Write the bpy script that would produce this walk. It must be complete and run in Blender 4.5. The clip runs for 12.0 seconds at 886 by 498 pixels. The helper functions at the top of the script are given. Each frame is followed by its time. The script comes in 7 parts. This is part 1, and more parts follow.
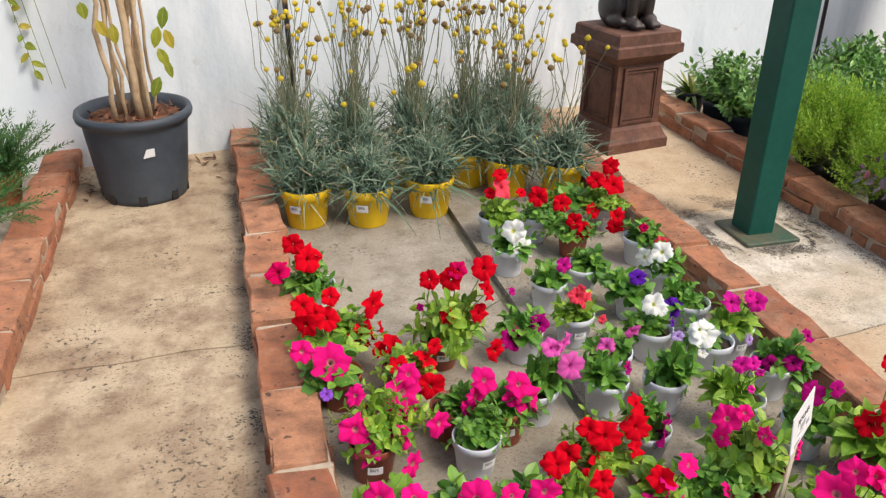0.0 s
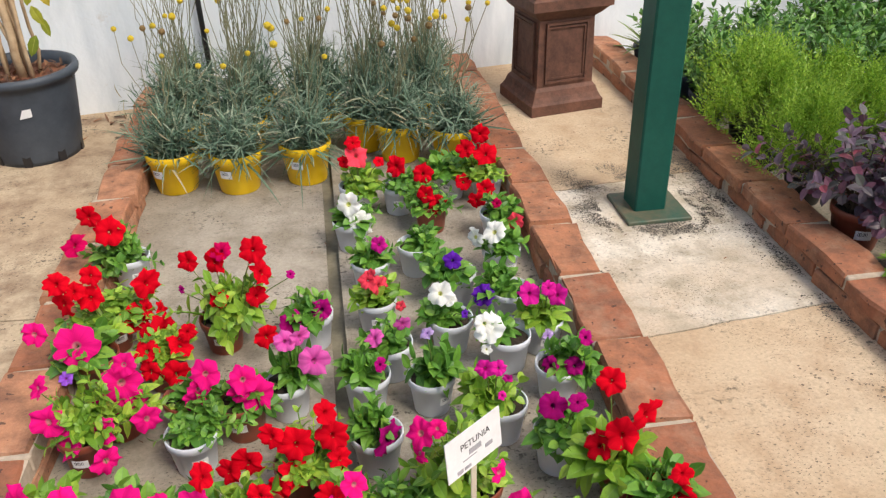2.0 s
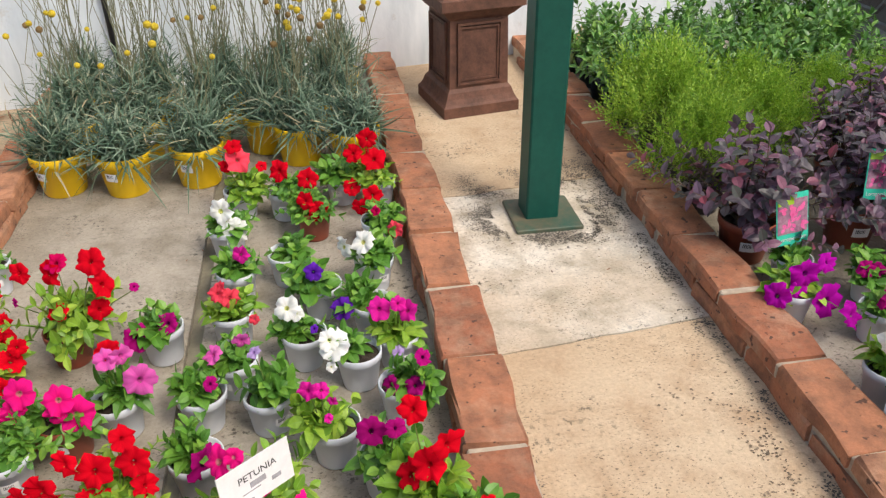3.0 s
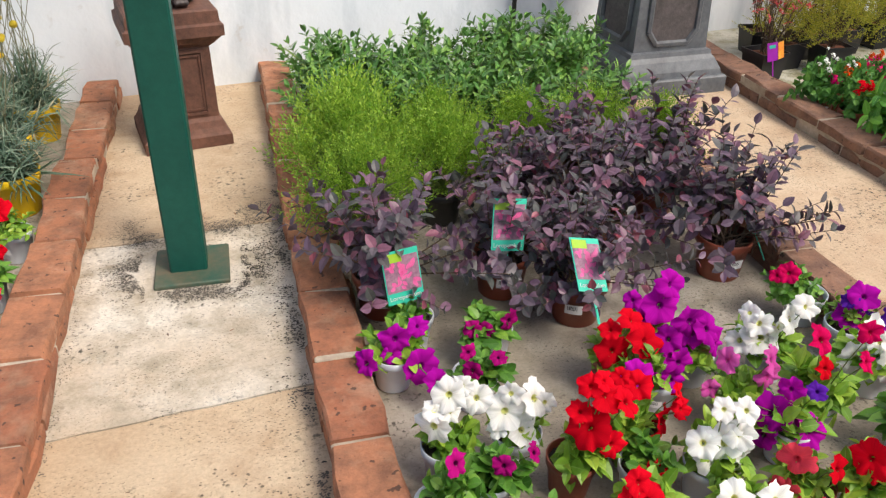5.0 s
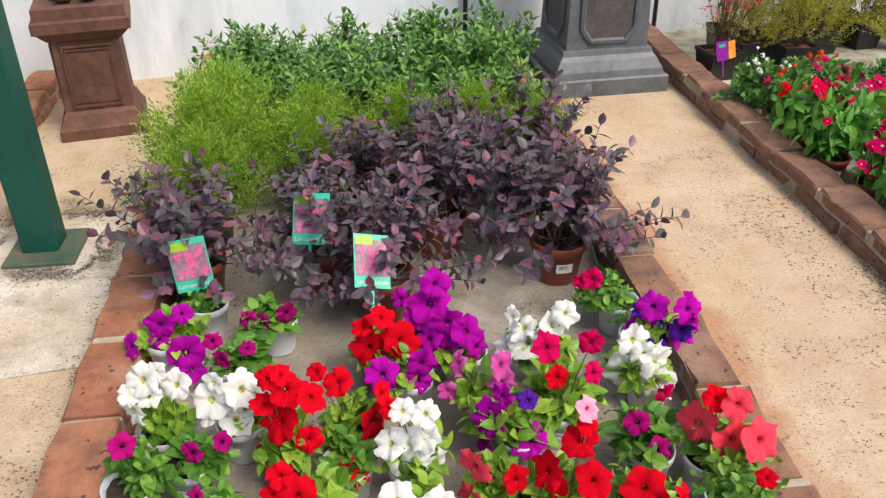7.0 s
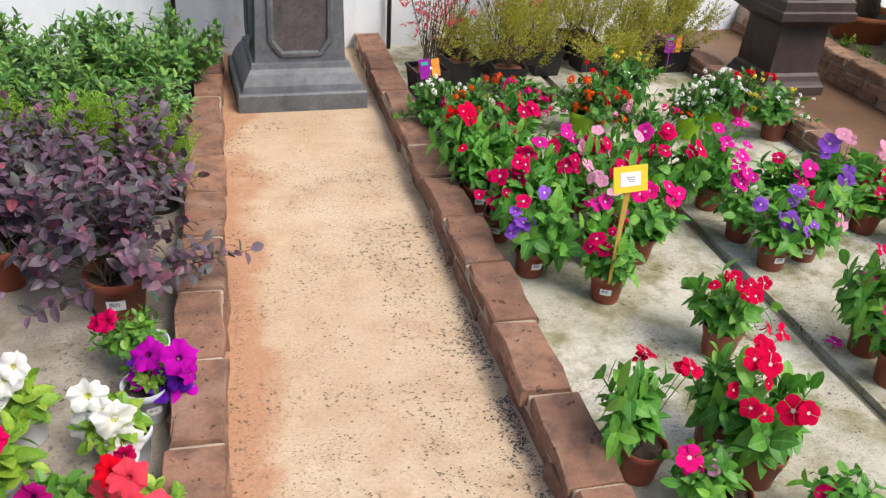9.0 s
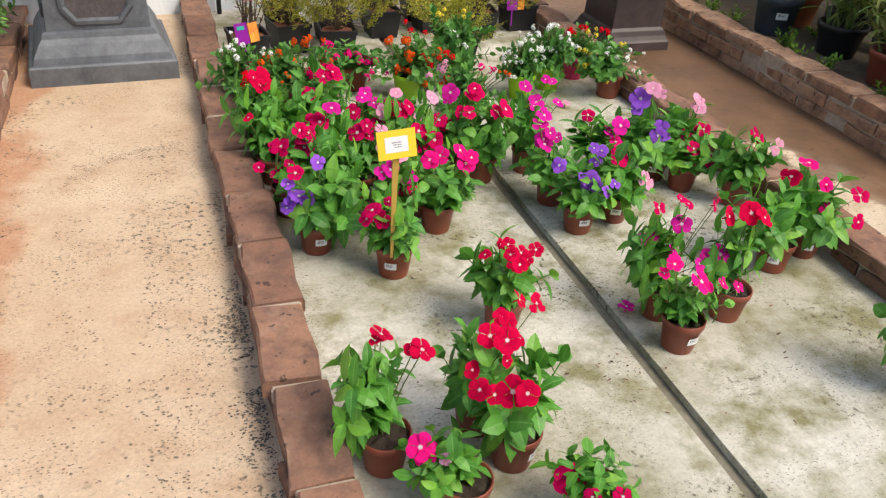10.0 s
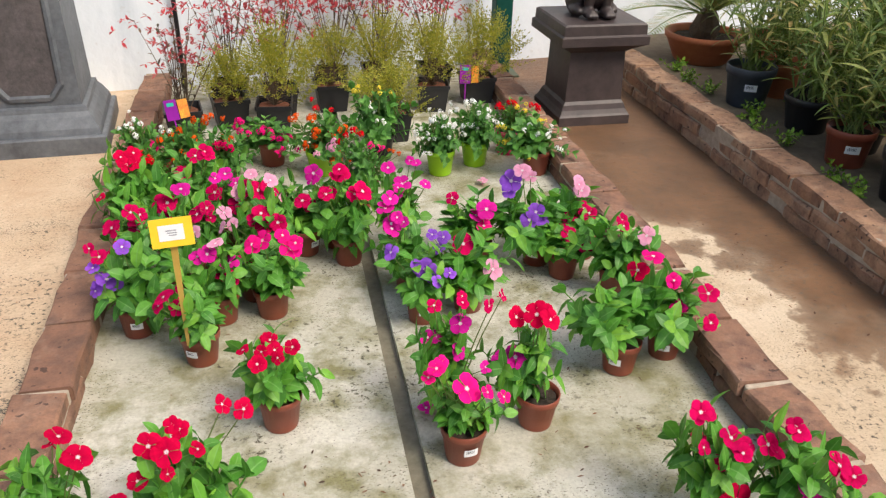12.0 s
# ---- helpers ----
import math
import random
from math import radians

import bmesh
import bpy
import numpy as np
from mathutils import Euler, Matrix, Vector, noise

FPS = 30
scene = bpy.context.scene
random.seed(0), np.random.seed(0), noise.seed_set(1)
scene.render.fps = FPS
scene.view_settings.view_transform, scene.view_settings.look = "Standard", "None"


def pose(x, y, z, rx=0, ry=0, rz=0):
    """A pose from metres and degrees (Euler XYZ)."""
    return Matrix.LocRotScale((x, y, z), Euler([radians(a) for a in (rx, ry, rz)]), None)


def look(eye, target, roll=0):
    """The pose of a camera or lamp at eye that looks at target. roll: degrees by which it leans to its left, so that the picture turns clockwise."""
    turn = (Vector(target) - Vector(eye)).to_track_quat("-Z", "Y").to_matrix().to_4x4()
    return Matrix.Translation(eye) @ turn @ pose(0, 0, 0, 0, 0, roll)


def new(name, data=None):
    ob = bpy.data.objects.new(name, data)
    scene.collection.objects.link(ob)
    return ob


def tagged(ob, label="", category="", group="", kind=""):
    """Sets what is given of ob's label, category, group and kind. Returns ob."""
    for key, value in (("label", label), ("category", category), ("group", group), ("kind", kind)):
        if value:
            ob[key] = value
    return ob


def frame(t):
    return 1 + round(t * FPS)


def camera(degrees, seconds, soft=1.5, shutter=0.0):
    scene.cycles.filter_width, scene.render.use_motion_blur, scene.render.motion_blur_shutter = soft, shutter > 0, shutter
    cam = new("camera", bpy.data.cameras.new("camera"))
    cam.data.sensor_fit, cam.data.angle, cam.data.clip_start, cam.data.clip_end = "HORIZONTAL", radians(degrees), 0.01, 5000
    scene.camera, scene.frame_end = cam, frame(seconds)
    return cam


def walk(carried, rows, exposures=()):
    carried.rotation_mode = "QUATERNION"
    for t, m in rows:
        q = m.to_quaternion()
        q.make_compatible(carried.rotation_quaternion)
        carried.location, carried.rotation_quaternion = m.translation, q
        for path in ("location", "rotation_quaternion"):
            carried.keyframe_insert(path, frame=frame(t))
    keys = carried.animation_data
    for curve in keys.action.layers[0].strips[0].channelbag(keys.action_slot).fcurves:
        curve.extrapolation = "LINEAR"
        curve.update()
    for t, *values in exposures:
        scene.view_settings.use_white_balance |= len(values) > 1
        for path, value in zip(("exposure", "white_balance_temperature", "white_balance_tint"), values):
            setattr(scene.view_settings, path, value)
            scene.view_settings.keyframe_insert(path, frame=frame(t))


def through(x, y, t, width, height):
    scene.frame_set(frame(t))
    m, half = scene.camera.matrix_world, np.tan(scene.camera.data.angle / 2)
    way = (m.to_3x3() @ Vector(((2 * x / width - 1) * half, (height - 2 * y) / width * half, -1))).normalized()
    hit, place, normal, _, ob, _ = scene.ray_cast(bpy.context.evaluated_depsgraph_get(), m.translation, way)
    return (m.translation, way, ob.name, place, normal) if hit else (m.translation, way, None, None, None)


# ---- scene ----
cam = camera(57.0, 12.0, soft=1.3)
PATH = [
    (0, (2.263, 2.427, 1.296), (2.74, 4.15, 0.4), 0.8),
    (0.5, (2.489, 2.401, 1.28), (2.796, 4.119, 0.302), 0.1),
    (1, (2.672, 2.392, 1.287), (2.988, 4.081, 0.263), 0.3),
    (1.5, (2.874, 2.411, 1.282), (3.168, 4.125, 0.294), -0.6),
    (2, (3.083, 2.441, 1.295), (3.328, 4.15, 0.286), -1.3),
    (2.5, (3.245, 2.453, 1.29), (3.503, 4.158, 0.277), -1.1),
    (2.7, (3.31, 2.469, 1.298), (3.57, 4.164, 0.269), -0.7),
    (4.3, (4.064, 2.483, 1.291), (4.374, 4.19, 0.297), -0.6),
    (4.5, (4.142, 2.49, 1.322), (4.483, 4.18, 0.308), -0.1),
    (5, (4.318, 2.517, 1.347), (4.763, 4.181, 0.331), 1.4),
    (5.5, (4.491, 2.486, 1.33), (4.917, 4.149, 0.304), 0.8),
    (6, (4.689, 2.404, 1.351), (4.919, 4.064, 0.26), 0.1),
    (6.5, (4.898, 2.351, 1.37), (5.062, 4.03, 0.294), 0.3),
    (6.7, (4.978, 2.352, 1.354), (5.165, 4.045, 0.306), -0.2),
    (8.3, (5.68, 2.415, 1.379), (6.058, 4.113, 0.392), 3.5),
    (8.5, (5.774, 2.417, 1.373), (6.179, 4.115, 0.396), 3.9),
    (9, (6.067, 2.388, 1.374), (6.533, 4.047, 0.36), 4.7),
    (9.5, (6.295, 2.396, 1.354), (6.874, 4.009, 0.323), 4.7),
    (10, (6.542, 2.415, 1.33), (7.16, 3.99, 0.263), 4.9),
    (10.5, (6.748, 2.447, 1.34), (7.36, 3.979, 0.209), 6.5),
    (11, (6.911, 2.437, 1.347), (7.447, 4.038, 0.276), 4.5),
    (11.5, (7.136, 2.368, 1.391), (7.449, 4.067, 0.384), 1.6),
    (12, (7.391, 2.329, 1.396), (7.76, 4.045, 0.437), 1.7),
]
walk(cam, [(t, look(eye, target, roll)) for t, eye, target, roll in PATH],
     exposures=[(0.0, 0.25, 6800, 10), (2.7, 0.25, 6800, 10), (4.5, 0.29, 6800, 10), (6.7, 0.26, 6800, 10), (8.5, 0.34, 6500, 10), (9.5, 0.32, 6750, 10), (12.0, 0.34, 6850, 10)])

# ---- light ----
world = bpy.data.worlds.new("sky")
scene.world = world
world.use_nodes = True
wn = world.node_tree
sky = wn.nodes.new("ShaderNodeTexSky")
sky.sky_type = "NISHITA"
sky.sun_disc = False
sky.sun_elevation = radians(58)
sky.sun_rotation = radians(120)
sky.air_density, sky.dust_density, sky.ozone_density = 1.0, 4.0, 1.0
wn.nodes["Background"].inputs[1].default_value = 0.15
wn.links.new(sky.outputs[0], wn.nodes["Background"].inputs[0])
sun = new("sun", bpy.data.lights.new("sun", "SUN"))
sun.data.energy, sun.data.angle, sun.data.color = 2.0, radians(18), (1.0, 0.94, 0.86)
sun.matrix_world = look((7.4, -2.4, 9.0), (3, 4, 0))


# ---- materials ----
def nodes_of(name):
    m = bpy.data.materials.new(name)
    m.use_nodes = True
    t = m.node_tree
    b = t.nodes["Principled BSDF"]

    def add(kind, **values):
        n = t.nodes.new("ShaderNode" + kind)
        for k, v in values.items():
            n.inputs[k].default_value = v
        return n
    return m, t, b, add


def ramp(t, add, fac, stops):
    n = add("ValToRGB")
    el = n.color_ramp.elements
    while len(el) < len(stops):
        el.new(0.5)
    for e, (p, c) in zip(el, stops):
        e.position, e.color = p, (*c, 1)
    t.links.new(fac, n.inputs[0])
    return n.outputs[0]


def mixed(t, add, fac, a, b, blend="MIX"):
    n = t.nodes.new("ShaderNodeMix")
    n.data_type, n.blend_type = "RGBA", blend
    for s, v in ((n.inputs[0], fac), (n.inputs[6], a), (n.inputs[7], b)):
        if isinstance(v, (int, float)):
            s.default_value = v
        elif isinstance(v, tuple):
            s.default_value = (*v, 1)
        else:
            t.links.new(v, s)
    return n.outputs[2]


def coords(t, add, scale=(1, 1, 1), world_space=False):
    c = add("NewGeometry").outputs["Position"] if world_space else add("TexCoord").outputs["Object"]
    m = add("Mapping")
    m.inputs["Scale"].default_value = scale
    t.links.new(c, m.inputs[0])
    return m.outputs[0]


def noise_of(t, add, vec, scale, detail=4.0, rough=0.55):
    n = add("TexNoise", Scale=scale, Detail=detail, Roughness=rough)
    t.links.new(vec, n.inputs["Vector"])
    return n.outputs[0]


def relief(t, add, b, height, strength, distance=0.01):
    n = add("Bump", Strength=strength, Distance=distance)
    t.links.new(height, n.inputs["Height"])
    t.links.new(n.outputs[0], b.inputs["Normal"])


def plain(name, dark, light, rough=0.6, scale=30, bump=0.2, metal=0.0, world_space=False, vary=0.0, spec=0.5):
    """Mottled at two scales, with fine relief."""
    m, t, b, add = nodes_of(name)
    v = coords(t, add, world_space=world_space)
    big, small = noise_of(t, add, v, scale * 0.15, 3), noise_of(t, add, v, scale, 6, 0.7)
    f = add("Math")
    f.operation = "ADD"
    t.links.new(big, f.inputs[0])
    t.links.new(small, f.inputs[1])
    h = add("Math")
    h.operation = "MULTIPLY"
    h.inputs[1].default_value = 0.5
    t.links.new(f.outputs[0], h.inputs[0])
    c = ramp(t, add, h.outputs[0], [(0.35, dark), (0.65, light)])
    if vary:
        hs = add("HueSaturation")
        r = add("MapRange", **{"To Min": 1 - vary, "To Max": 1 + vary})
        t.links.new(add("ObjectInfo").outputs["Random"], r.inputs[0])
        t.links.new(r.outputs[0], hs.inputs["Value"])
        t.links.new(c, hs.inputs["Color"])
        c = hs.outputs[0]
    t.links.new(c, b.inputs["Base Color"])
    b.inputs["Roughness"].default_value, b.inputs["Metallic"].default_value = rough, metal
    b.inputs["Specular IOR Level"].default_value = spec
    relief(t, add, b, small, bump, 0.004)
    return m


def concrete(name, base, pale, stain, dark, wet=None, wet_at=0.6, rust=None):
    """Worn cast concrete: mottled, pitted, with grime and dark specks."""
    m, t, b, add = nodes_of(name)
    v = coords(t, add, world_space=True)
    big = noise_of(t, add, v, 1.7, 5, 0.6)
    mid = noise_of(t, add, v, 7.0, 6, 0.65)
    fine = noise_of(t, add, v, 90, 5, 0.7)
    c = mixed(t, add, ramp(t, add, big, [(0.38, (0, 0, 0)), (0.62, (1, 1, 1))]), base, pale)
    c = mixed(t, add, ramp(t, add, mid, [(0.44, (0, 0, 0)), (0.66, (1, 1, 1))]), c, stain)
    if rust:
        sep = add("SeparateXYZ")
        t.links.new(v, sep.inputs[0])
        band = add("MapRange", **{"From Min": rust[0], "From Max": rust[1], "To Min": 0.62, "To Max": 0.1})
        t.links.new(sep.outputs[0], band.inputs[0])
        both = add("Math")
        t.links.new(band.outputs[0], both.inputs[0])
        t.links.new(noise_of(t, add, v, 2.6, 4, 0.6), both.inputs[1])
        c = mixed(t, add, ramp(t, add, both.outputs[0], [(0.84, (0, 0, 0)), (1.12, (0.75, 0.75, 0.75))]), c, rust[2])
    grit = noise_of(t, add, v, 55, 3, 0.6)
    zone = noise_of(t, add, v, 3.1, 4, 0.6)
    spots = mixed(t, add, 1.0, ramp(t, add, grit, [(0.56, (0, 0, 0)), (0.64, (1, 1, 1))]),
                  ramp(t, add, zone, [(0.5, (0, 0, 0)), (0.62, (1, 1, 1))]), "MULTIPLY")
    c = mixed(t, add, spots, c, dark)
    pits = mixed(t, add, 1.0, ramp(t, add, noise_of(t, add, coords(t, add, (1.0, 1.6, 1.0), True), 120, 2, 0.5), [(0.60, (0, 0, 0)), (0.65, (0.8, 0.8, 0.8))]),
                 ramp(t, add, noise_of(t, add, v, 4.3, 4, 0.7), [(0.44, (0.1, 0.1, 0.1)), (0.6, (1, 1, 1))]), "MULTIPLY")
    c = mixed(t, add, pits, c, dark)
    chalk = noise_of(t, add, v, 3.7, 6, 0.75)
    c = mixed(t, add, ramp(t, add, chalk, [(0.56, (0, 0, 0)), (0.72, (0.4, 0.4, 0.4))]), c, tuple(min(0.8, k * 1.2) for k in pale))
    c = mixed(t, add, 0.35, c, ramp(t, add, fine, [(0.3, (0.5, 0.5, 0.5)), (0.66, (1.2, 1.2, 1.2))]), "MULTIPLY")
    b.inputs["Roughness"].default_value = 0.85
    if wet:
        xyz = add("SeparateXYZ")
        t.links.new(v, xyz.inputs[0])
        reach = add("MapRange", **{"From Min": 8.7, "From Max": 9.25, "To Min": -0.22, "To Max": 0.16})
        t.links.new(xyz.outputs[0], reach.inputs[0])
        total = add("Math")
        t.links.new(reach.outputs[0], total.inputs[0])
        t.links.new(noise_of(t, add, v, 2.4, 6, 0.6), total.inputs[1])
        back = add("MapRange", **{"From Min": 4.1, "From Max": 5.4, "To Min": -0.08, "To Max": 0.30})
        t.links.new(xyz.outputs[1], back.inputs[0])
        more = add("Math")
        t.links.new(total.outputs[0], more.inputs[0])
        t.links.new(back.outputs[0], more.inputs[1])
        total = more
        w = ramp(t, add, total.outputs[0], [(wet_at - 0.02, (0, 0, 0)), (wet_at + 0.012, (0.72, 0.72, 0.72)), (wet_at + 0.14, (1, 1, 1))])
        soaked = mixed(t, add, ramp(t, add, noise_of(t, add, v, 3.3, 6, 0.7), [(0.40, (0, 0, 0)), (0.62, (1, 1, 1))]), wet, tuple(k * 1.55 for k in wet))
        soaked = mixed(t, add, ramp(t, add, grit, [(0.55, (0, 0, 0)), (0.66, (0.7, 0.7, 0.7))]), soaked, dark)
        c = mixed(t, add, w, c, soaked)
        t.links.new(ramp(t, add, w, [(0, (0.85,) * 3), (1, (0.48,) * 3)]), b.inputs["Roughness"])
    t.links.new(c, b.inputs["Base Color"])
    relief(t, add, b, noise_of(t, add, v, 22, 9, 0.75), 0.55, 0.010)
    return m


def brick_material(name, stops, grime, pale):
    m, t, b, add = nodes_of(name)
    v = coords(t, add)
    r = add("ObjectInfo").outputs["Random"]
    shift = add("VectorMath")
    shift.operation = "MULTIPLY_ADD"
    shift.inputs[1].default_value = (1, 1, 1)
    t.links.new(v, shift.inputs[0])
    t.links.new(mixed(t, add, r, (0, 0, 0), (9, 7, 5)), shift.inputs[2])
    v = shift.outputs[0]
    c = ramp(t, add, r, stops)
    mid, fine = noise_of(t, add, v, 14, 5, 0.65), noise_of(t, add, v, 120, 4, 0.7)
    c = mixed(t, add, ramp(t, add, mid, [(0.40, (0, 0, 0)), (0.66, (0.85, 0.85, 0.85))]), c, grime)
    dust = noise_of(t, add, v, 6, 4, 0.7)
    c = mixed(t, add, ramp(t, add, dust, [(0.52, (0, 0, 0)), (0.75, (0.55, 0.55, 0.55))]), c, pale)
    c = mixed(t, add, 0.4, c, ramp(t, add, fine, [(0.3, (0.5, 0.5, 0.5)), (0.65, (1, 1, 1))]), "MULTIPLY")
    pits = noise_of(t, add, v, 42, 2, 0.5)
    c = mixed(t, add, ramp(t, add, pits, [(0.66, (0, 0, 0)), (0.7, (0.8, 0.8, 0.8))]), c, (0.05, 0.03, 0.025))
    t.links.new(c, b.inputs["Base Color"])
    b.inputs["Roughness"].default_value = 0.88
    relief(t, add, b, noise_of(t, add, v, 18, 8, 0.75), 0.7, 0.014)
    return m


def wall_material():
    m, t, b, add = nodes_of("whitewash")
    v = coords(t, add, world_space=True)
    vs = coords(t, add, (2.2, 2.2, 0.45), world_space=True)
    c = mixed(t, add, ramp(t, add, noise_of(t, add, v, 1.1, 4), [(0.4, (0, 0, 0)), (0.65, (1, 1, 1))]), (0.85, 0.90, 0.94), (0.76, 0.82, 0.87))
    c = mixed(t, add, ramp(t, add, noise_of(t, add, vs, 1.6, 5, 0.6), [(0.50, (0, 0, 0)), (0.72, (0.75, 0.75, 0.75))]), c, (0.46, 0.54, 0.60))
    c = mixed(t, add, ramp(t, add, noise_of(t, add, v, 9, 5, 0.7), [(0.62, (0, 0, 0)), (0.72, (0.5, 0.5, 0.5))]), c, (0.5, 0.48, 0.44))
    t.links.new(c, b.inputs["Base Color"])
    b.inputs["Roughness"].default_value = 0.9
    relief(t, add, b, noise_of(t, add, v, 5, 5, 0.6), 0.5, 0.02)
    return m


def leaf_material(name, stops, vein=(0.35, 0.45, 0.15), vein_w=0.12, rough=0.45, through=0.25):
    """Leaf blades: a hue for each leaf, a paler midrib, light passing through."""
    m, t, b, add = nodes_of(name)
    g = add("NewGeometry")
    c = ramp(t, add, g.outputs["Random Per Island"], stops)
    v = coords(t, add, world_space=True)
    c = mixed(t, add, 0.5, c, ramp(t, add, noise_of(t, add, v, 60, 4), [(0.3, (0.6, 0.6, 0.6)), (0.7, (1.25, 1.25, 1.25))]), "MULTIPLY")
    uv = add("SeparateXYZ")
    t.links.new(add("UVMap").outputs[0], uv.inputs[0])
    d = add("Math")
    d.operation = "SUBTRACT"
    d.inputs[1].default_value = 0.5
    t.links.new(uv.outputs[0], d.inputs[0])
    a = add("Math")
    a.operation = "ABSOLUTE"
    t.links.new(d.outputs[0], a.inputs[0])
    c = mixed(t, add, ramp(t, add, a.outputs[0], [(vein_w * 0.3, (0.6, 0.6, 0.6)), (vein_w, (0, 0, 0))]), c, vein)
    t.links.new(c, b.inputs["Base Color"])
    b.inputs["Roughness"].default_value = rough
    tr = add("BsdfTranslucent")
    t.links.new(c, tr.inputs[0])
    mx = add("MixShader", Fac=through)
    t.links.new(b.outputs[0], mx.inputs[1])
    t.links.new(tr.outputs[0], mx.inputs[2])
    t.links.new(mx.outputs[0], t.nodes["Material Output"].inputs[0])
    return m


def petal_material(name, edge, mid, eye, eye_r=0.16):
    """Petals shaded from the throat to the rim, with fine radial veins."""
    m, t, b, add = nodes_of(name)
    uv = add("SeparateXYZ")
    t.links.new(add("UVMap").outputs[0], uv.inputs[0])
    c = ramp(t, add, uv.outputs[1], [(0.0, eye), (eye_r, eye), (eye_r + 0.08, mid), (0.7, edge), (1.0, edge)])
    w = add("TexNoise", Scale=1.0, Detail=2.0)
    s = add("CombineXYZ")
    k = add("Math")
    k.operation = "MULTIPLY"
    k.inputs[1].default_value = 60
    t.links.new(uv.outputs[0], k.inputs[0])
    t.links.new(k.outputs[0], s.inputs[0])
    t.links.new(s.outputs[0], w.inputs["Vector"])
    c = mixed(t, add, 0.3, c, ramp(t, add, w.outputs[0], [(0.3, (0.62, 0.62, 0.62)), (0.6, (1.1, 1.1, 1.1))]), "MULTIPLY")
    hs = add("HueSaturation")
    r = add("MapRange", **{"To Min": 0.86, "To Max": 1.12})
    t.links.new(add("ObjectInfo").outputs["Random"], r.inputs[0])
    t.links.new(r.outputs[0], hs.inputs["Value"])
    t.links.new(c, hs.inputs["Color"])
    t.links.new(hs.outputs[0], b.inputs["Base Color"])
    b.inputs["Roughness"].default_value = 0.8
    b.inputs["Specular IOR Level"].default_value = 0.06
    tr = add("BsdfTranslucent")
    t.links.new(hs.outputs[0], tr.inputs[0])
    mx = add("MixShader", Fac=0.3)
    t.links.new(b.outputs[0], mx.inputs[1])
    t.links.new(tr.outputs[0], mx.inputs[2])
    t.links.new(mx.outputs[0], t.nodes["Material Output"].inputs[0])
    return m


WALL = wall_material()
OCHRE = concrete("ochre_concrete", (0.535, 0.405, 0.265), (0.60, 0.475, 0.33), (0.48, 0.345, 0.22), (0.10, 0.085, 0.06))
RUSTY = concrete("reddish_concrete", (0.555, 0.41, 0.27), (0.63, 0.495, 0.35), (0.53, 0.375, 0.245), (0.10, 0.085, 0.06), rust=(6.0, 6.26, (0.46, 0.22, 0.115)))
DUSTY = concrete("dusty_concrete", (0.41, 0.305, 0.20), (0.53, 0.43, 0.30), (0.25, 0.17, 0.11), (0.09, 0.075, 0.055))
PALE = concrete("pale_concrete", (0.56, 0.46, 0.34), (0.74, 0.69, 0.60), (0.40, 0.34, 0.25), (0.09, 0.08, 0.065))
WET = concrete("damp_concrete", (0.56, 0.44, 0.30), (0.66, 0.55, 0.41), (0.50, 0.38, 0.25), (0.10, 0.08, 0.06), (0.135, 0.072, 0.036), 0.43)
GREY = concrete("grey_concrete", (0.33, 0.29, 0.23), (0.43, 0.39, 0.33), (0.25, 0.22, 0.17), (0.08, 0.07, 0.055))
GREY_GREEN = concrete("mossy_concrete", (0.425, 0.41, 0.315), (0.64, 0.63, 0.55), (0.23, 0.22, 0.105), (0.09, 0.08, 0.05))
EARTH = plain("earth", (0.10, 0.075, 0.05), (0.2, 0.16, 0.11), 0.95, 20, 0.6, world_space=True)
MORTAR = plain("mortar", (0.30, 0.24, 0.18), (0.54, 0.46, 0.36), 0.95, 40, 0.5, world_space=True)
GUTTER = plain("gutter_grime", (0.11, 0.10, 0.07), (0.26, 0.24, 0.175), 0.8, 25, 0.5, world_space=True)
BRICK = brick_material("orange_brick", [(0, (0.38, 0.135, 0.07)), (0.5, (0.48, 0.195, 0.10)), (1, (0.55, 0.275, 0.155))], (0.21, 0.10, 0.06), (0.60, 0.40, 0.27))
BROWN_BRICK = brick_material("brown_brick", [(0, (0.27, 0.135, 0.085)), (0.5, (0.32, 0.17, 0.11)), (1, (0.38, 0.20, 0.125))], (0.15, 0.085, 0.062), (0.46, 0.33, 0.25))
SANDY_BRICK = brick_material("sandy_brick", [(0, (0.36, 0.19, 0.11)), (0.5, (0.46, 0.27, 0.165)), (1, (0.52, 0.32, 0.20))], (0.17, 0.095, 0.065), (0.56, 0.42, 0.30))
POST = plain("green_paint", (0.003, 0.058, 0.044), (0.006, 0.085, 0.062), 0.5, 30, 0.15, spec=0.3)
WORN_GREEN = plain("worn_green_paint", (0.02, 0.09, 0.06), (0.17, 0.12, 0.075), 0.6, 26, 0.3)
CAST_BROWN = plain("brown_cast_stone", (0.06, 0.026, 0.018), (0.19, 0.085, 0.055), 0.7, 34, 0.7)
CAST_GREY = plain("grey_cast_stone", (0.065, 0.072, 0.082), (0.165, 0.18, 0.195), 0.5, 26, 0.5)
CAST_DARK = plain("dark_cast_stone", (0.035, 0.025, 0.025), (0.085, 0.062, 0.058), 0.5, 18, 0.3)
IRON = plain("dark_statue_paint", (0.018, 0.013, 0.013), (0.05, 0.036, 0.033), 0.45, 25, 0.3)
BLACK = plain("black_plastic", (0.01, 0.01, 0.012), (0.022, 0.022, 0.025), 0.4, 30, 0.1)


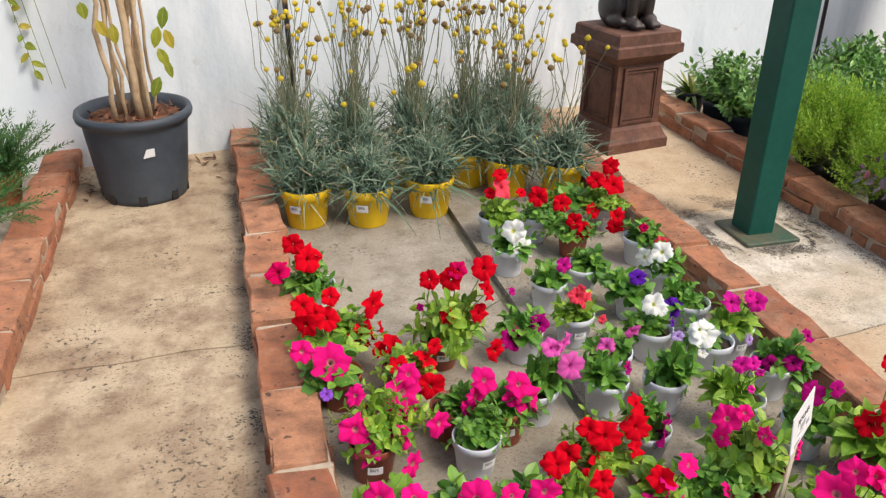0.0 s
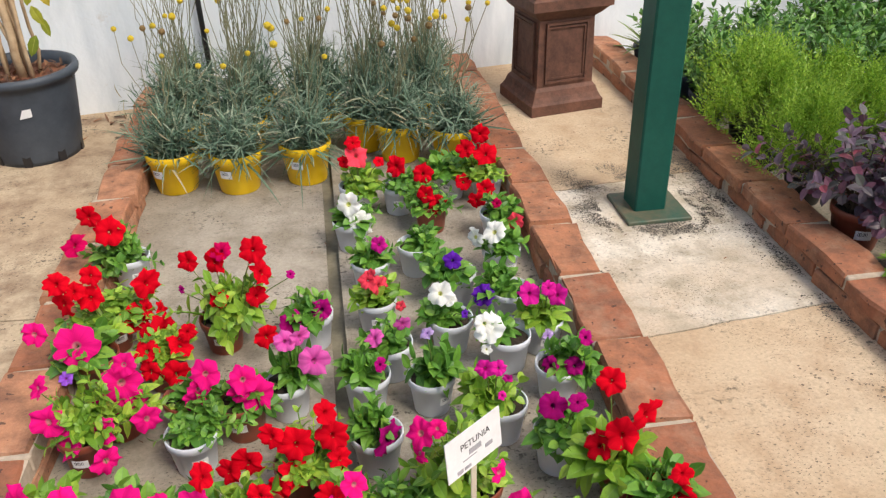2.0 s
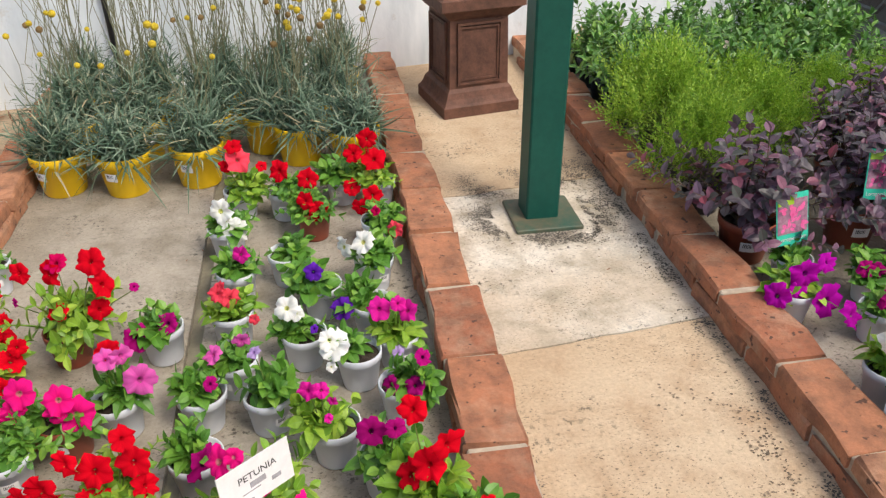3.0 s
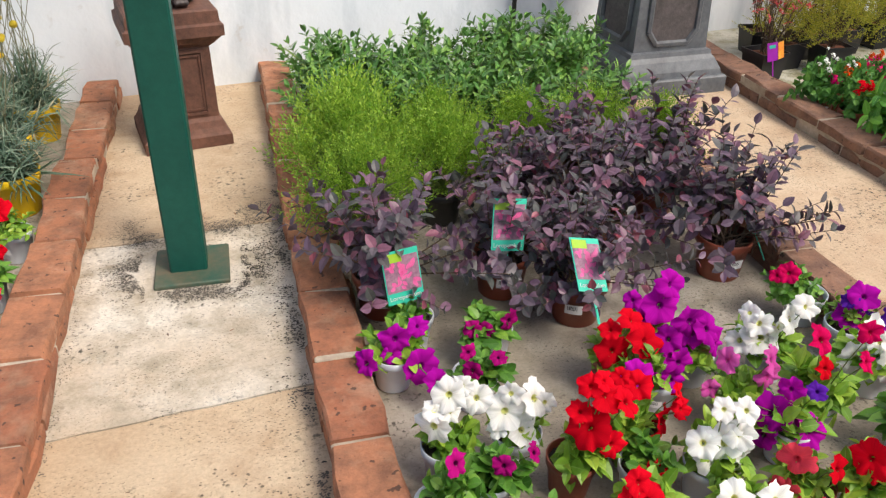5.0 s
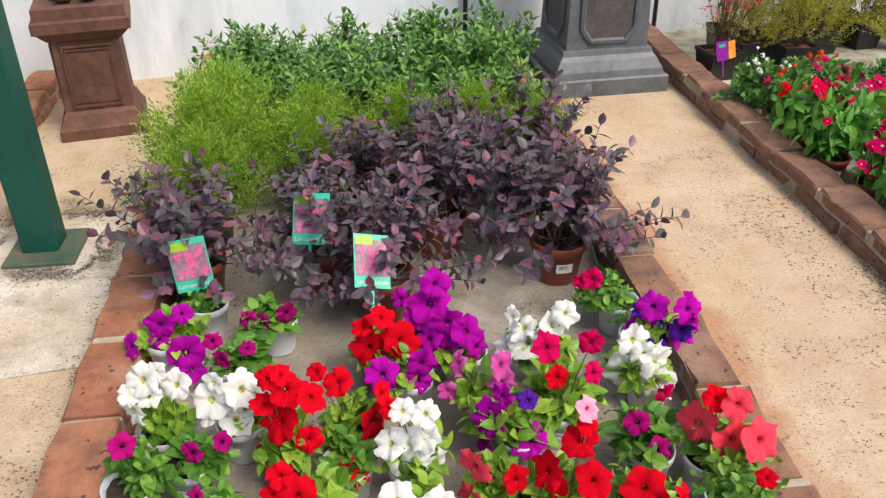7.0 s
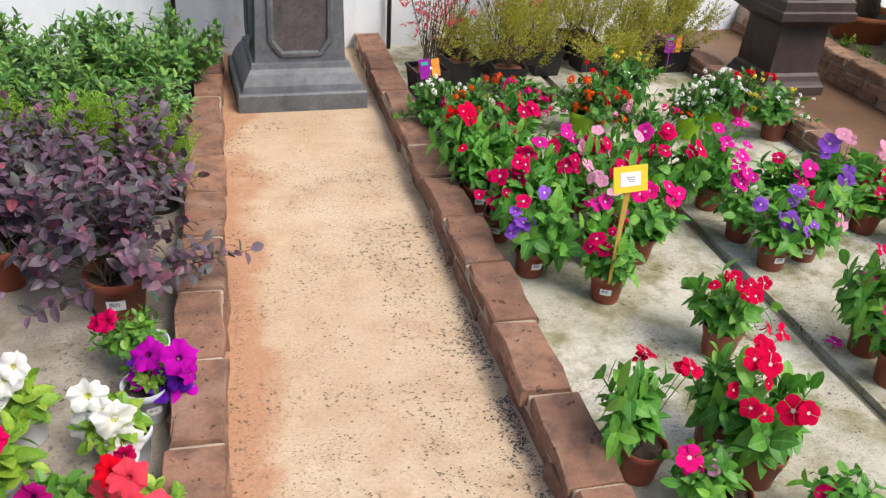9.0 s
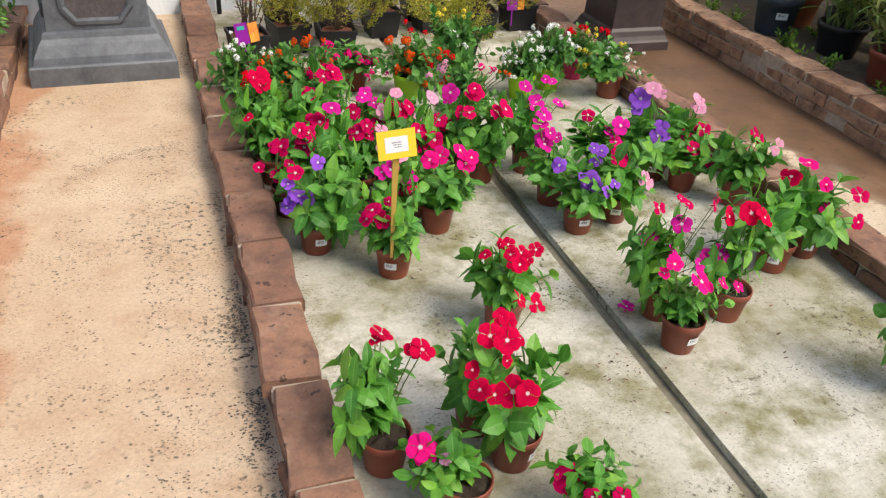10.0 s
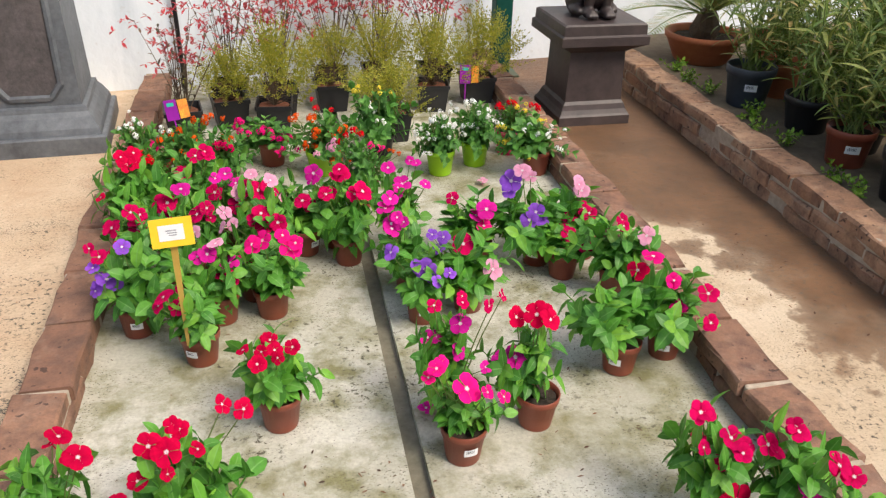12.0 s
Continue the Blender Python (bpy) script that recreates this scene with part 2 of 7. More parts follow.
# ---- building helpers ----
class Geo:
    """A mesh in the making: points, faces and a UV for each point."""

    def __init__(self):
        self.v, self.f, self.uv = [], [], []

    def add(self, verts, faces, uvs=None, m=None):
        n = len(self.v)
        self.v += [tuple(m @ Vector(p)) for p in verts] if m else [tuple(p) for p in verts]
        self.f += [tuple(i + n for i in f) for f in faces]
        self.uv += uvs or [(0.0, 0.5)] * len(verts)
        return self

    def join(self, other, m=None):
        return self.add(other.v, other.f, other.uv, m)

    def box(self, x0, x1, y0, y1, z0, z1, bevel=0.0, m=None):
        """A block with chamfered upright and upper edges."""
        if not bevel:
            p = [(x, y, z) for z in (z0, z1) for x, y in ((x0, y0), (x1, y0), (x1, y1), (x0, y1))]
            return self.add(p, [(3, 2, 1, 0), (4, 5, 6, 7), (0, 1, 5, 4), (1, 2, 6, 5), (2, 3, 7, 6), (3, 0, 4, 7)], None, m)

        def ring(i, z):
            a, b, c, d, e = x0 + i, x1 - i, y0 + i, y1 - i, bevel
            return [(a + e, c, z), (b - e, c, z), (b, c + e, z), (b, d - e, z), (b - e, d, z), (a + e, d, z), (a, d - e, z), (a, c + e, z)]
        rings = [ring(0, z0), ring(0, z1 - bevel), ring(bevel, z1)]
        p = [q for r in rings for q in r]
        f = [tuple(range(7, -1, -1)), tuple(range(16, 24))]
        f += [(k * 8 + i, k * 8 + (i + 1) % 8, k * 8 + 8 + (i + 1) % 8, k * 8 + 8 + i) for k in (0, 1) for i in range(8)]
        return self.add(p, f, None, m)

    def lathe(self, profile, seg=24, m=None, wobble=0.0, square=False):
        """Turns a profile of (radius, height) about the upright axis; square: with four sides."""
        n, p, f = (4 if square else seg), [], []
        for k, (r, z) in enumerate(profile):
            for i in range(n):
                a = 2 * math.pi * (i + (0.5 if square else 0)) / n
                q = r * (math.sqrt(2) if square else 1) * (1 + wobble * math.sin(3 * a + k))
                p.append((q * math.cos(a), q * math.sin(a), z))
        for k in range(len(profile) - 1):
            f += [(k * n + i, k * n + (i + 1) % n, k * n + n + (i + 1) % n, k * n + n + i) for i in range(n)]
        f.append(tuple(range(n - 1, -1, -1)))
        f.append(tuple(range((len(profile) - 1) * n, len(profile) * n)))
        return self.add(p, f, None, m)

    def tube(self, pts, r0, r1, seg=6):
        pts = [Vector(p) for p in pts]
        p, f = [], []
        for k, c in enumerate(pts):
            d = (pts[min(k + 1, len(pts) - 1)] - pts[max(k - 1, 0)]).normalized()
            s = d.cross(Vector((0.31, 0.95, 0.12))).normalized()
            u = d.cross(s)
            r = r0 + (r1 - r0) * k / (len(pts) - 1)
            p += [c + r * (math.cos(2 * math.pi * i / seg) * s + math.sin(2 * math.pi * i / seg) * u) for i in range(seg)]
        for k in range(len(pts) - 1):
            f += [(k * seg + i, k * seg + (i + 1) % seg, k * seg + seg + (i + 1) % seg, k * seg + seg + i) for i in range(seg)]
        f += [tuple(range(seg - 1, -1, -1)), tuple(range((len(pts) - 1) * seg, len(pts) * seg))]
        return self.add(p, f)

    def mesh(self, name, material, smooth=False):
        me = bpy.data.meshes.new(name)
        me.from_pydata(self.v, [], self.f)
        layer = me.uv_layers.new(name="UVMap")
        idx = np.empty(len(me.loops), dtype=np.int32)
        me.loops.foreach_get("vertex_index", idx)
        layer.data.foreach_set("uv", np.array(self.uv, dtype=np.float32)[idx].ravel())
        me.materials.append(material)
        if smooth:
            me.polygons.foreach_set("use_smooth", [True] * len(me.polygons))
        me.update()
        return me


def part(name, what, material, parent, label="", smooth=False, m=None):
    """Links a Geo, or a mesh already made, as one object under a thing or under a part."""
    ob = new(name, what.mesh(name, material, smooth) if isinstance(what, Geo) else what)
    ob.parent = parent
    if m is not None:
        ob.matrix_basis = m
    return tagged(ob, label)


def thing(name, label, category, group="", kind="", m=None):
    ob = tagged(new(name), label, category, group, kind)
    ob.empty_display_size = 0.1
    if m is not None:
        ob.matrix_basis = m
    return ob


def setting(name, geo, material, label, category):
    return tagged(new(name, geo.mesh(name, material)), label, category, "", "structure")


R = random.Random(7)


def wall_y(x):
    return 6.05 + 0.155 * (x - 1.6)


# ---- the large structure ----
def slab(name, x0, x1, y0, y1, material, label, z=0.0, skew=0.0):
    """A cast slab whose cross joints run unevenly."""
    n = 24 if skew else 1

    def edge(y, x):
        u = (x - x0) / (x1 - x0)
        return y(x) if callable(y) else y + skew * u + (0.012 * noise.noise((x * 6, round(y, 1), 2)) + 0.004 * noise.noise((x * 40, round(y, 1), 5)) if skew else 0)
    xs = [x0 + (x1 - x0) * k / n for k in range(n + 1)]
    p = [(x, edge(y, x), h) for h in (-0.06, z) for y in (y0, y1) for x in xs]
    m, f = n + 1, []
    for k in range(n):
        f += [(2 * m + k, 2 * m + k + 1, 3 * m + k + 1, 3 * m + k), (k, m + k, m + k + 1, k + 1), (k, k + 1, 2 * m + k + 1, 2 * m + k), (m + k + 1, m + k, 3 * m + k, 3 * m + k + 1)]
    f += [(0, 2 * m, 3 * m, m), (n, m + n, 3 * m + n, 2 * m + n)]
    return setting(name, Geo().add(p, f), material, label, "ground")


setting("ground", Geo().add([(-400, -400, -0.05), (400, -400, -0.05), (400, 400, -0.05), (-400, 400, -0.05)], [(0, 1, 2, 3)]),
        EARTH, "bare trodden earth around the nursery beds", "ground")
NEAR = 3.0
KERBS = {"kerb_1": (1.50, 1.64), "kerb_2": (2.275, 2.41), "kerb_3": (3.66, 3.795), "kerb_4": (4.425, 4.565),
         "kerb_5": (5.875, 6.00), "kerb_6": (6.70, 6.83), "kerb_7": (8.52, 8.66), "kerb_8": (9.31, 9.45)}
slab("path_front", -2.5, 14.5, -0.5, 2.996, OCHRE, "ochre concrete walkway along the ends of the beds")
slab("floor_bed_1", -2.5, 1.57, NEAR, wall_y, GREY, "grey concrete bed floor beside the whitewashed wall")
slab("path_1", 1.57, 2.34, NEAR, 4.44, DUSTY, "ochre concrete path with grime in its pores", skew=0.03)
slab("path_1b", 1.57, 2.34, 4.446, wall_y, DUSTY, "ochre concrete path with grime in its pores", skew=0.03)
slab("floor_bed_2", 2.34, 3.034, NEAR, wall_y, GREY, "damp grey concrete bed floor between brick kerbs")
slab("floor_bed_2b", 3.072, 3.73, NEAR, wall_y, GREY, "damp grey concrete bed floor between brick kerbs")
slab("path_2", 3.73, 4.50, NEAR, 4.06, OCHRE, "warm ochre concrete path slab", skew=0.09)
slab("path_2b", 3.73, 4.50, 4.066, 4.95, PALE, "pale worn concrete slab stained round the post", skew=0.09)
slab("path_2c", 3.73, 4.50, 4.956, wall_y, OCHRE, "ochre concrete path slab running to the wall", skew=0.09)
slab("floor_bed_3", 4.50, 5.94, NEAR, wall_y, GREY, "grey concrete bed floor under potted shrubs")
slab("path_3", 5.94, 6.77, NEAR, wall_y, RUSTY, "ochre concrete path with reddish worn edges")
slab("floor_bed_4", 6.77, 7.632, NEAR, wall_y, GREY_GREEN, "pale grey concrete bed floor with moss stains")
slab("floor_bed_4b", 7.678, 8.59, NEAR, wall_y, GREY_GREEN, "pale grey concrete bed floor with moss stains")
slab("path_4", 8.59, 9.38, NEAR, wall_y, WET, "damp brown concrete path with wet patches")
slab("floor_bed_5", 9.38, 14.5, NEAR, wall_y, EARTH, "raised earth bed behind a high brick kerb", z=0.10)
for nm, a, b in (("gutter_1", 3.034, 3.072), ("gutter_2", 7.632, 7.678)):
    setting(nm, Geo().box(a, b, NEAR, 6.1 + 0.15 * (a - 2), -0.055, -0.022), GUTTER, "dark drainage gutter cut along the bed floor", "gutter")
g = Geo()
X0, X1 = -6.0, 15.0
g.add([(X0, wall_y(X0), -0.05), (X1, wall_y(X1), -0.05), (X1, wall_y(X1) + 0.3, -0.05), (X0, wall_y(X0) + 0.3, -0.05),
       (X0, wall_y(X0), 3.2), (X1, wall_y(X1), 3.2), (X1, wall_y(X1) + 0.3, 3.2), (X0, wall_y(X0) + 0.3, 3.2)],
      [(3, 2, 1, 0), (4, 5, 6, 7), (0, 1, 5, 4), (1, 2, 6, 5), (2, 3, 7, 6), (3, 0, 4, 7)])
setting("wall_north", g, WALL, "whitewashed plaster garden wall with grey stains", "wall")


def kerb(name, x0, x1, courses, pitch, label):
    """A low kerb: a recessed mortar core that carries single bricks."""
    end = wall_y(x0) - 0.01
    h = courses * pitch - 0.002
    core = setting(name, Geo().box(x0 + 0.008, x1 - 0.008, NEAR, end, -0.05, h - 0.016), MORTAR, label, "kerb")
    return core, end


BRICKS = []
for nm, (a, b) in KERBS.items():
    c, pitch = (3, 0.058) if nm == "kerb_8" else (2, 0.051)
    brown = nm in ("kerb_5", "kerb_6", "kerb_7", "kerb_8")
    mat = SANDY_BRICK if nm == "kerb_8" else BROWN_BRICK if brown else BRICK
    core, end = kerb(nm, a, b, c, pitch, "low kerb of weathered %s bricks with mortar joints" % ("brown" if brown else "orange"))
    BRICKS.append((core, a, b, end, c, pitch, mat, nm))

# green post on its base plate
post = thing("steel_post", "dark green painted square steel post on a worn base plate", "post")
part("shaft", Geo().box(4.06, 4.17, 4.735, 4.845, 0.014, 3.1, 0.006), POST, post)
part("base_plate", Geo().box(4.015, 4.235, 4.665, 4.885, 0.001, 0.014, 0.003), WORN_GREEN, post, "rusty green steel base plate")


# ---- plants ----
PETAL = {}
for nm, edge, mid, eye in (("red", (0.74, 0.003, 0.018), (0.66, 0.002, 0.014), (0.45, 0.002, 0.010)),
                           ("crimson", (0.66, 0.003, 0.105), (0.55, 0.002, 0.075), (0.32, 0.002, 0.035)),
                           ("coral", (0.95, 0.075, 0.125), (0.90, 0.06, 0.11), (0.62, 0.04, 0.07)),
                           ("rose", (0.94, 0.012, 0.26), (0.82, 0.008, 0.20), (0.62, 0.22, 0.26)),
                           ("pink", (0.80, 0.13, 0.50), (0.74, 0.08, 0.42), (0.50, 0.06, 0.28)),
                           ("blush", (0.85, 0.40, 0.58), (0.82, 0.30, 0.48), (0.62, 0.05, 0.18)),
                           ("magenta", (0.76, 0.02, 0.36), (0.66, 0.012, 0.29), (0.36, 0.01, 0.15)),
                           ("orchid", (0.52, 0.006, 0.43), (0.45, 0.005, 0.37), (0.18, 0.002, 0.16)),
                           ("plum", (0.44, 0.006, 0.19), (0.34, 0.004, 0.14), (0.09, 0.001, 0.05)),
                           ("indigo", (0.13, 0.02, 0.42), (0.09, 0.012, 0.32), (0.03, 0.004, 0.12)),
                           ("violet", (0.34, 0.11, 0.70), (0.28, 0.07, 0.60), (0.30, 0.03, 0.40)),
                           ("lilac", (0.55, 0.40, 0.75), (0.48, 0.30, 0.68), (0.35, 0.2, 0.5)),
                           ("white", (0.92, 0.93, 0.91), (0.92, 0.92, 0.84), (0.66, 0.68, 0.22)),
                           ("yellow", (0.85, 0.68, 0.06), (0.85, 0.72, 0.16), (0.75, 0.5, 0.04)),
                           ("orange", (0.78, 0.10, 0.012), (0.76, 0.14, 0.012), (0.8, 0.32, 0.03))):
    PETAL[nm] = petal_material(nm + "_petals", edge, mid, eye)
EYED = {nm: petal_material(nm + "_eyed_petals", tuple(PETAL[nm].node_tree.nodes["Color Ramp"].color_ramp.elements[4].color)[:3],
                           tuple(PETAL[nm].node_tree.nodes["Color Ramp"].color_ramp.elements[2].color)[:3], (0.85, 0.75, 0.78), 0.1) for nm in PETAL}
EYED["red"] = petal_material("scarlet_eyed_petals", (0.64, 0.002, 0.055), (0.52, 0.001, 0.045), (0.85, 0.72, 0.75), 0.09)
PETUNIA_LEAF = leaf_material("petunia_leaf", [(0, (0.12, 0.28, 0.025)), (0.5, (0.23, 0.43, 0.04)), (1, (0.40, 0.58, 0.07))], (0.25, 0.42, 0.10), 0.06)
DARK_PETUNIA_LEAF = leaf_material("young_petunia_leaf", [(0, (0.07, 0.21, 0.03)), (0.6, (0.13, 0.33, 0.04)), (1, (0.24, 0.45, 0.06))], (0.15, 0.3, 0.08), 0.06)
VINCA_LEAF = leaf_material("vinca_leaf", [(0, (0.06, 0.23, 0.028)), (0.65, (0.12, 0.375, 0.04)), (1, (0.22, 0.48, 0.05))], (0.20, 0.44, 0.11), 0.07, 0.5, 0.25)
LANTANA_LEAF = leaf_material("lantana_leaf", [(0, (0.05, 0.17, 0.03)), (0.6, (0.09, 0.28, 0.04)), (1, (0.16, 0.38, 0.06))], (0.14, 0.28, 0.06), 0.06, 0.6)
GRASS_LEAF = leaf_material("grey_strap_leaf", [(0, (0.055, 0.12, 0.07)), (0.6, (0.125, 0.215, 0.14)), (0.9, (0.31, 0.39, 0.28)), (1, (0.48, 0.40, 0.24))], (0.3, 0.36, 0.28), 0.1, 0.6, 0.15)
LIME_LEAF = leaf_material("lime_needle_leaf", [(0, (0.11, 0.28, 0.027)), (0.5, (0.24, 0.45, 0.045)), (1, (0.42, 0.60, 0.08))], (0.4, 0.5, 0.06), 0.1, 0.5, 0.35)
SHRUB_LEAF = leaf_material("shrub_leaf", [(0, (0.06, 0.17, 0.038)), (0.6, (0.12, 0.30, 0.055)), (1, (0.25, 0.44, 0.08))], (0.14, 0.24, 0.08), 0.08, 0.38, 0.15)
PURPLE_LEAF = leaf_material("purple_leaf", [(0, (0.07, 0.085, 0.075)), (0.3, (0.105, 0.09, 0.105)), (0.65, (0.155, 0.095, 0.15)), (0.9, (0.20, 0.085, 0.135)), (1, (0.29, 0.06, 0.09))], (0.10, 0.05, 0.07), 0.05, 0.45, 0.12)
OLIVE_LEAF = leaf_material("olive_leaf", [(0, (0.24, 0.28, 0.03)), (0.6, (0.42, 0.42, 0.04)), (1, (0.58, 0.50, 0.07))], (0.4, 0.4, 0.1), 0.08, 0.5, 0.3)
RED_LEAF = leaf_material("red_young_leaf", [(0, (0.30, 0.02, 0.03)), (0.5, (0.55, 0.04, 0.06)), (1, (0.70, 0.12, 0.12))], (0.6, 0.1, 0.1), 0.08, 0.45, 0.3)
BRONZE_LEAF = leaf_material("bronze_leaf", [(0, (0.06, 0.045, 0.03)), (0.6, (0.12, 0.10, 0.05)), (1, (0.22, 0.12, 0.07))], (0.2, 0.15, 0.1), 0.08, 0.45, 0.2)
CANE_LEAF = leaf_material("cane_leaf", [(0, (0.09, 0.17, 0.03)), (0.5, (0.18, 0.28, 0.05)), (0.88, (0.34, 0.35, 0.09)), (1, (0.48, 0.34, 0.13))], (0.25, 0.3, 0.1), 0.08, 0.45, 0.3)
FERN_LEAF = leaf_material("feathery_leaf", [(0, (0.02, 0.085, 0.02)), (1, (0.06, 0.18, 0.04))], (0.08, 0.2, 0.05), 0.08, 0.5, 0.2)
YELLOWED_LEAF = leaf_material("yellowing_leaf", [(0, (0.16, 0.24, 0.02)), (0.6, (0.34, 0.36, 0.03)), (1, (0.5, 0.38, 0.04))], (0.45, 0.45, 0.1), 0.06, 0.45, 0.35)
STEM = plain("green_stem", (0.09, 0.15, 0.03), (0.18, 0.24, 0.06), 0.6, 60, 0.1)
DRY_STEM = plain("grey_green_stem", (0.12, 0.13, 0.07), (0.24, 0.24, 0.14), 0.7, 60, 0.2)
TWIG = plain("brown_twig", (0.06, 0.04, 0.025), (0.15, 0.10, 0.06), 0.8, 60, 0.3)
BARK = plain("tan_bark", (0.30, 0.20, 0.11), (0.62, 0.47, 0.30), 0.8, 24, 0.5)
BALL = plain("yellow_flower_head", (0.55, 0.38, 0.02), (0.80, 0.62, 0.04), 0.8, 300, 0.8, vary=0.12)
OLD_BALL = plain("spent_flower_head", (0.16, 0.10, 0.04), (0.34, 0.22, 0.08), 0.9, 300, 0.8, vary=0.2)
SOIL = plain("potting_soil", (0.022, 0.015, 0.01), (0.07, 0.05, 0.035), 0.95, 90, 0.9)
MULCH = plain("bark_mulch", (0.09, 0.03, 0.015), (0.24, 0.09, 0.045), 0.9, 60, 0.9)
POTS = {"grey": plain("pale_grey_plastic", (0.58, 0.62, 0.68), (0.68, 0.72, 0.78), 0.45, 14, 0.08, vary=0.06),
        "terracotta": plain("brown_red_plastic", (0.20, 0.045, 0.025), (0.27, 0.07, 0.038), 0.42, 14, 0.08, vary=0.1),
        "yellow": plain("yellow_plastic", (0.80, 0.50, 0.008), (0.85, 0.57, 0.012), 0.42, 14, 0.08, vary=0.05),
        "black": BLACK,
        "lime": plain("lime_green_plastic", (0.28, 0.55, 0.015), (0.34, 0.64, 0.02), 0.4, 14, 0.08),
        "pink": plain("pink_plastic", (0.66, 0.03, 0.14), (0.74, 0.05, 0.18), 0.4, 14, 0.08),
        "clay": plain("orange_clay", (0.36, 0.10, 0.04), (0.47, 0.16, 0.07), 0.75, 18, 0.3),
        "slate": plain("dark_grey_plastic", (0.026, 0.036, 0.05), (0.062, 0.078, 0.10), 0.55, 12, 0.2)}
POT_WORDS = {"grey": "pale grey plastic pot", "terracotta": "brown-red plastic pot", "yellow": "yellow plastic pot", "black": "black plastic pot",
             "lime": "lime green pot", "pink": "bright pink pot", "clay": "orange clay pot", "slate": "dark grey plastic pot"}
PAPER = plain("white_label", (0.66, 0.67, 0.68), (0.80, 0.81, 0.82), 0.5, 40, 0.03)


def barcode_material():
    """White sticker with a block of dark bars and a line of print."""
    m, t, b, add = nodes_of("printed_sticker")
    uv = add("SeparateXYZ")
    t.links.new(add("UVMap").outputs[0], uv.inputs[0])
    n = add("TexNoise", Scale=26.0, Detail=0.0)
    n.noise_dimensions = "1D"
    t.links.new(uv.outputs[0], n.inputs["W"])
    bars = ramp(t, add, n.outputs[0], [(0.49, (0, 0, 0)), (0.51, (1, 1, 1))])
    tall = ramp(t, add, uv.outputs[1], [(0.40, (0, 0, 0)), (0.42, (1, 1, 1)), (0.82, (1, 1, 1)), (0.84, (0, 0, 0))])
    wide = ramp(t, add, uv.outputs[0], [(0.14, (0, 0, 0)), (0.16, (1, 1, 1)), (0.70, (1, 1, 1)), (0.72, (0, 0, 0))])
    ink = mixed(t, add, 1.0, mixed(t, add, 1.0, bars, tall, "MULTIPLY"), wide, "MULTIPLY")
    t.links.new(mixed(t, add, ink, (0.78, 0.79, 0.80), (0.04, 0.05, 0.07)), b.inputs["Base Color"])
    b.inputs["Roughness"].default_value = 0.5
    return m


BARCODE = barcode_material()
INK = plain("black_print", (0.015, 0.015, 0.018), (0.03, 0.03, 0.035), 0.6, 40, 0.02)
GREY_INK = plain("grey_print", (0.20, 0.20, 0.22), (0.42, 0.42, 0.45), 0.6, 300, 0.02)
SWIRL = (0.0, 0.22, 0.52, 0.8, 1.0)


def leaf(g, base, way, up, length, width, fold=0.25, droop=0.25, shape=(0.10, 0.82, 1.0, 0.62, 0.0)):
    """A folded, drooping blade with a midrib."""
    d = way.normalized()
    s = d.cross(up)
    s = s.normalized() if s.length > 1e-4 else Vector((1, 0, 0))
    n = s.cross(d)
    p, uv, f = [], [], []
    for t, w in zip(SWIRL, shape):
        c = base + d * (length * t) - n * (droop * length * t * t)
        q = s * (width / 2 * w)
        k = n * (fold * width / 2 * w)
        p += [c - q + k, c, c + q + k]
        uv += [(0, t), (0.5, t), (1, t)]
    for i in range(4):
        f += [(3 * i, 3 * i + 1, 3 * i + 4, 3 * i + 3), (3 * i + 1, 3 * i + 2, 3 * i + 5, 3 * i + 4)]
    g.add(p, f, uv)


def small_leaf(g, base, way, up, length, width):
    s = way.cross(up)
    s = (s.normalized() if s.length > 1e-4 else Vector((1, 0, 0))) * (width / 2)
    m = base + way * (length * 0.5)
    g.add([base, m - s, base + way * length, m + s], [(0, 1, 2, 3)], [(0.5, 0), (0, 0.5), (0.5, 1), (1, 0.5)])


def aim(rr, tilt_lo, tilt_hi, turn=None):
    """A random way, its tilt counted from upright."""
    a = rr.uniform(0, 2 * math.pi) if turn is None else turn
    b = radians(rr.uniform(tilt_lo, tilt_hi))
    return Vector((math.cos(a) * math.sin(b), math.sin(a) * math.sin(b), math.cos(b)))


def arc(base, way, length, sag, steps=4):
    return [base + way * (length * k / steps) - Vector((0, 0, sag * length * (k / steps) ** 2)) for k in range(steps + 1)]


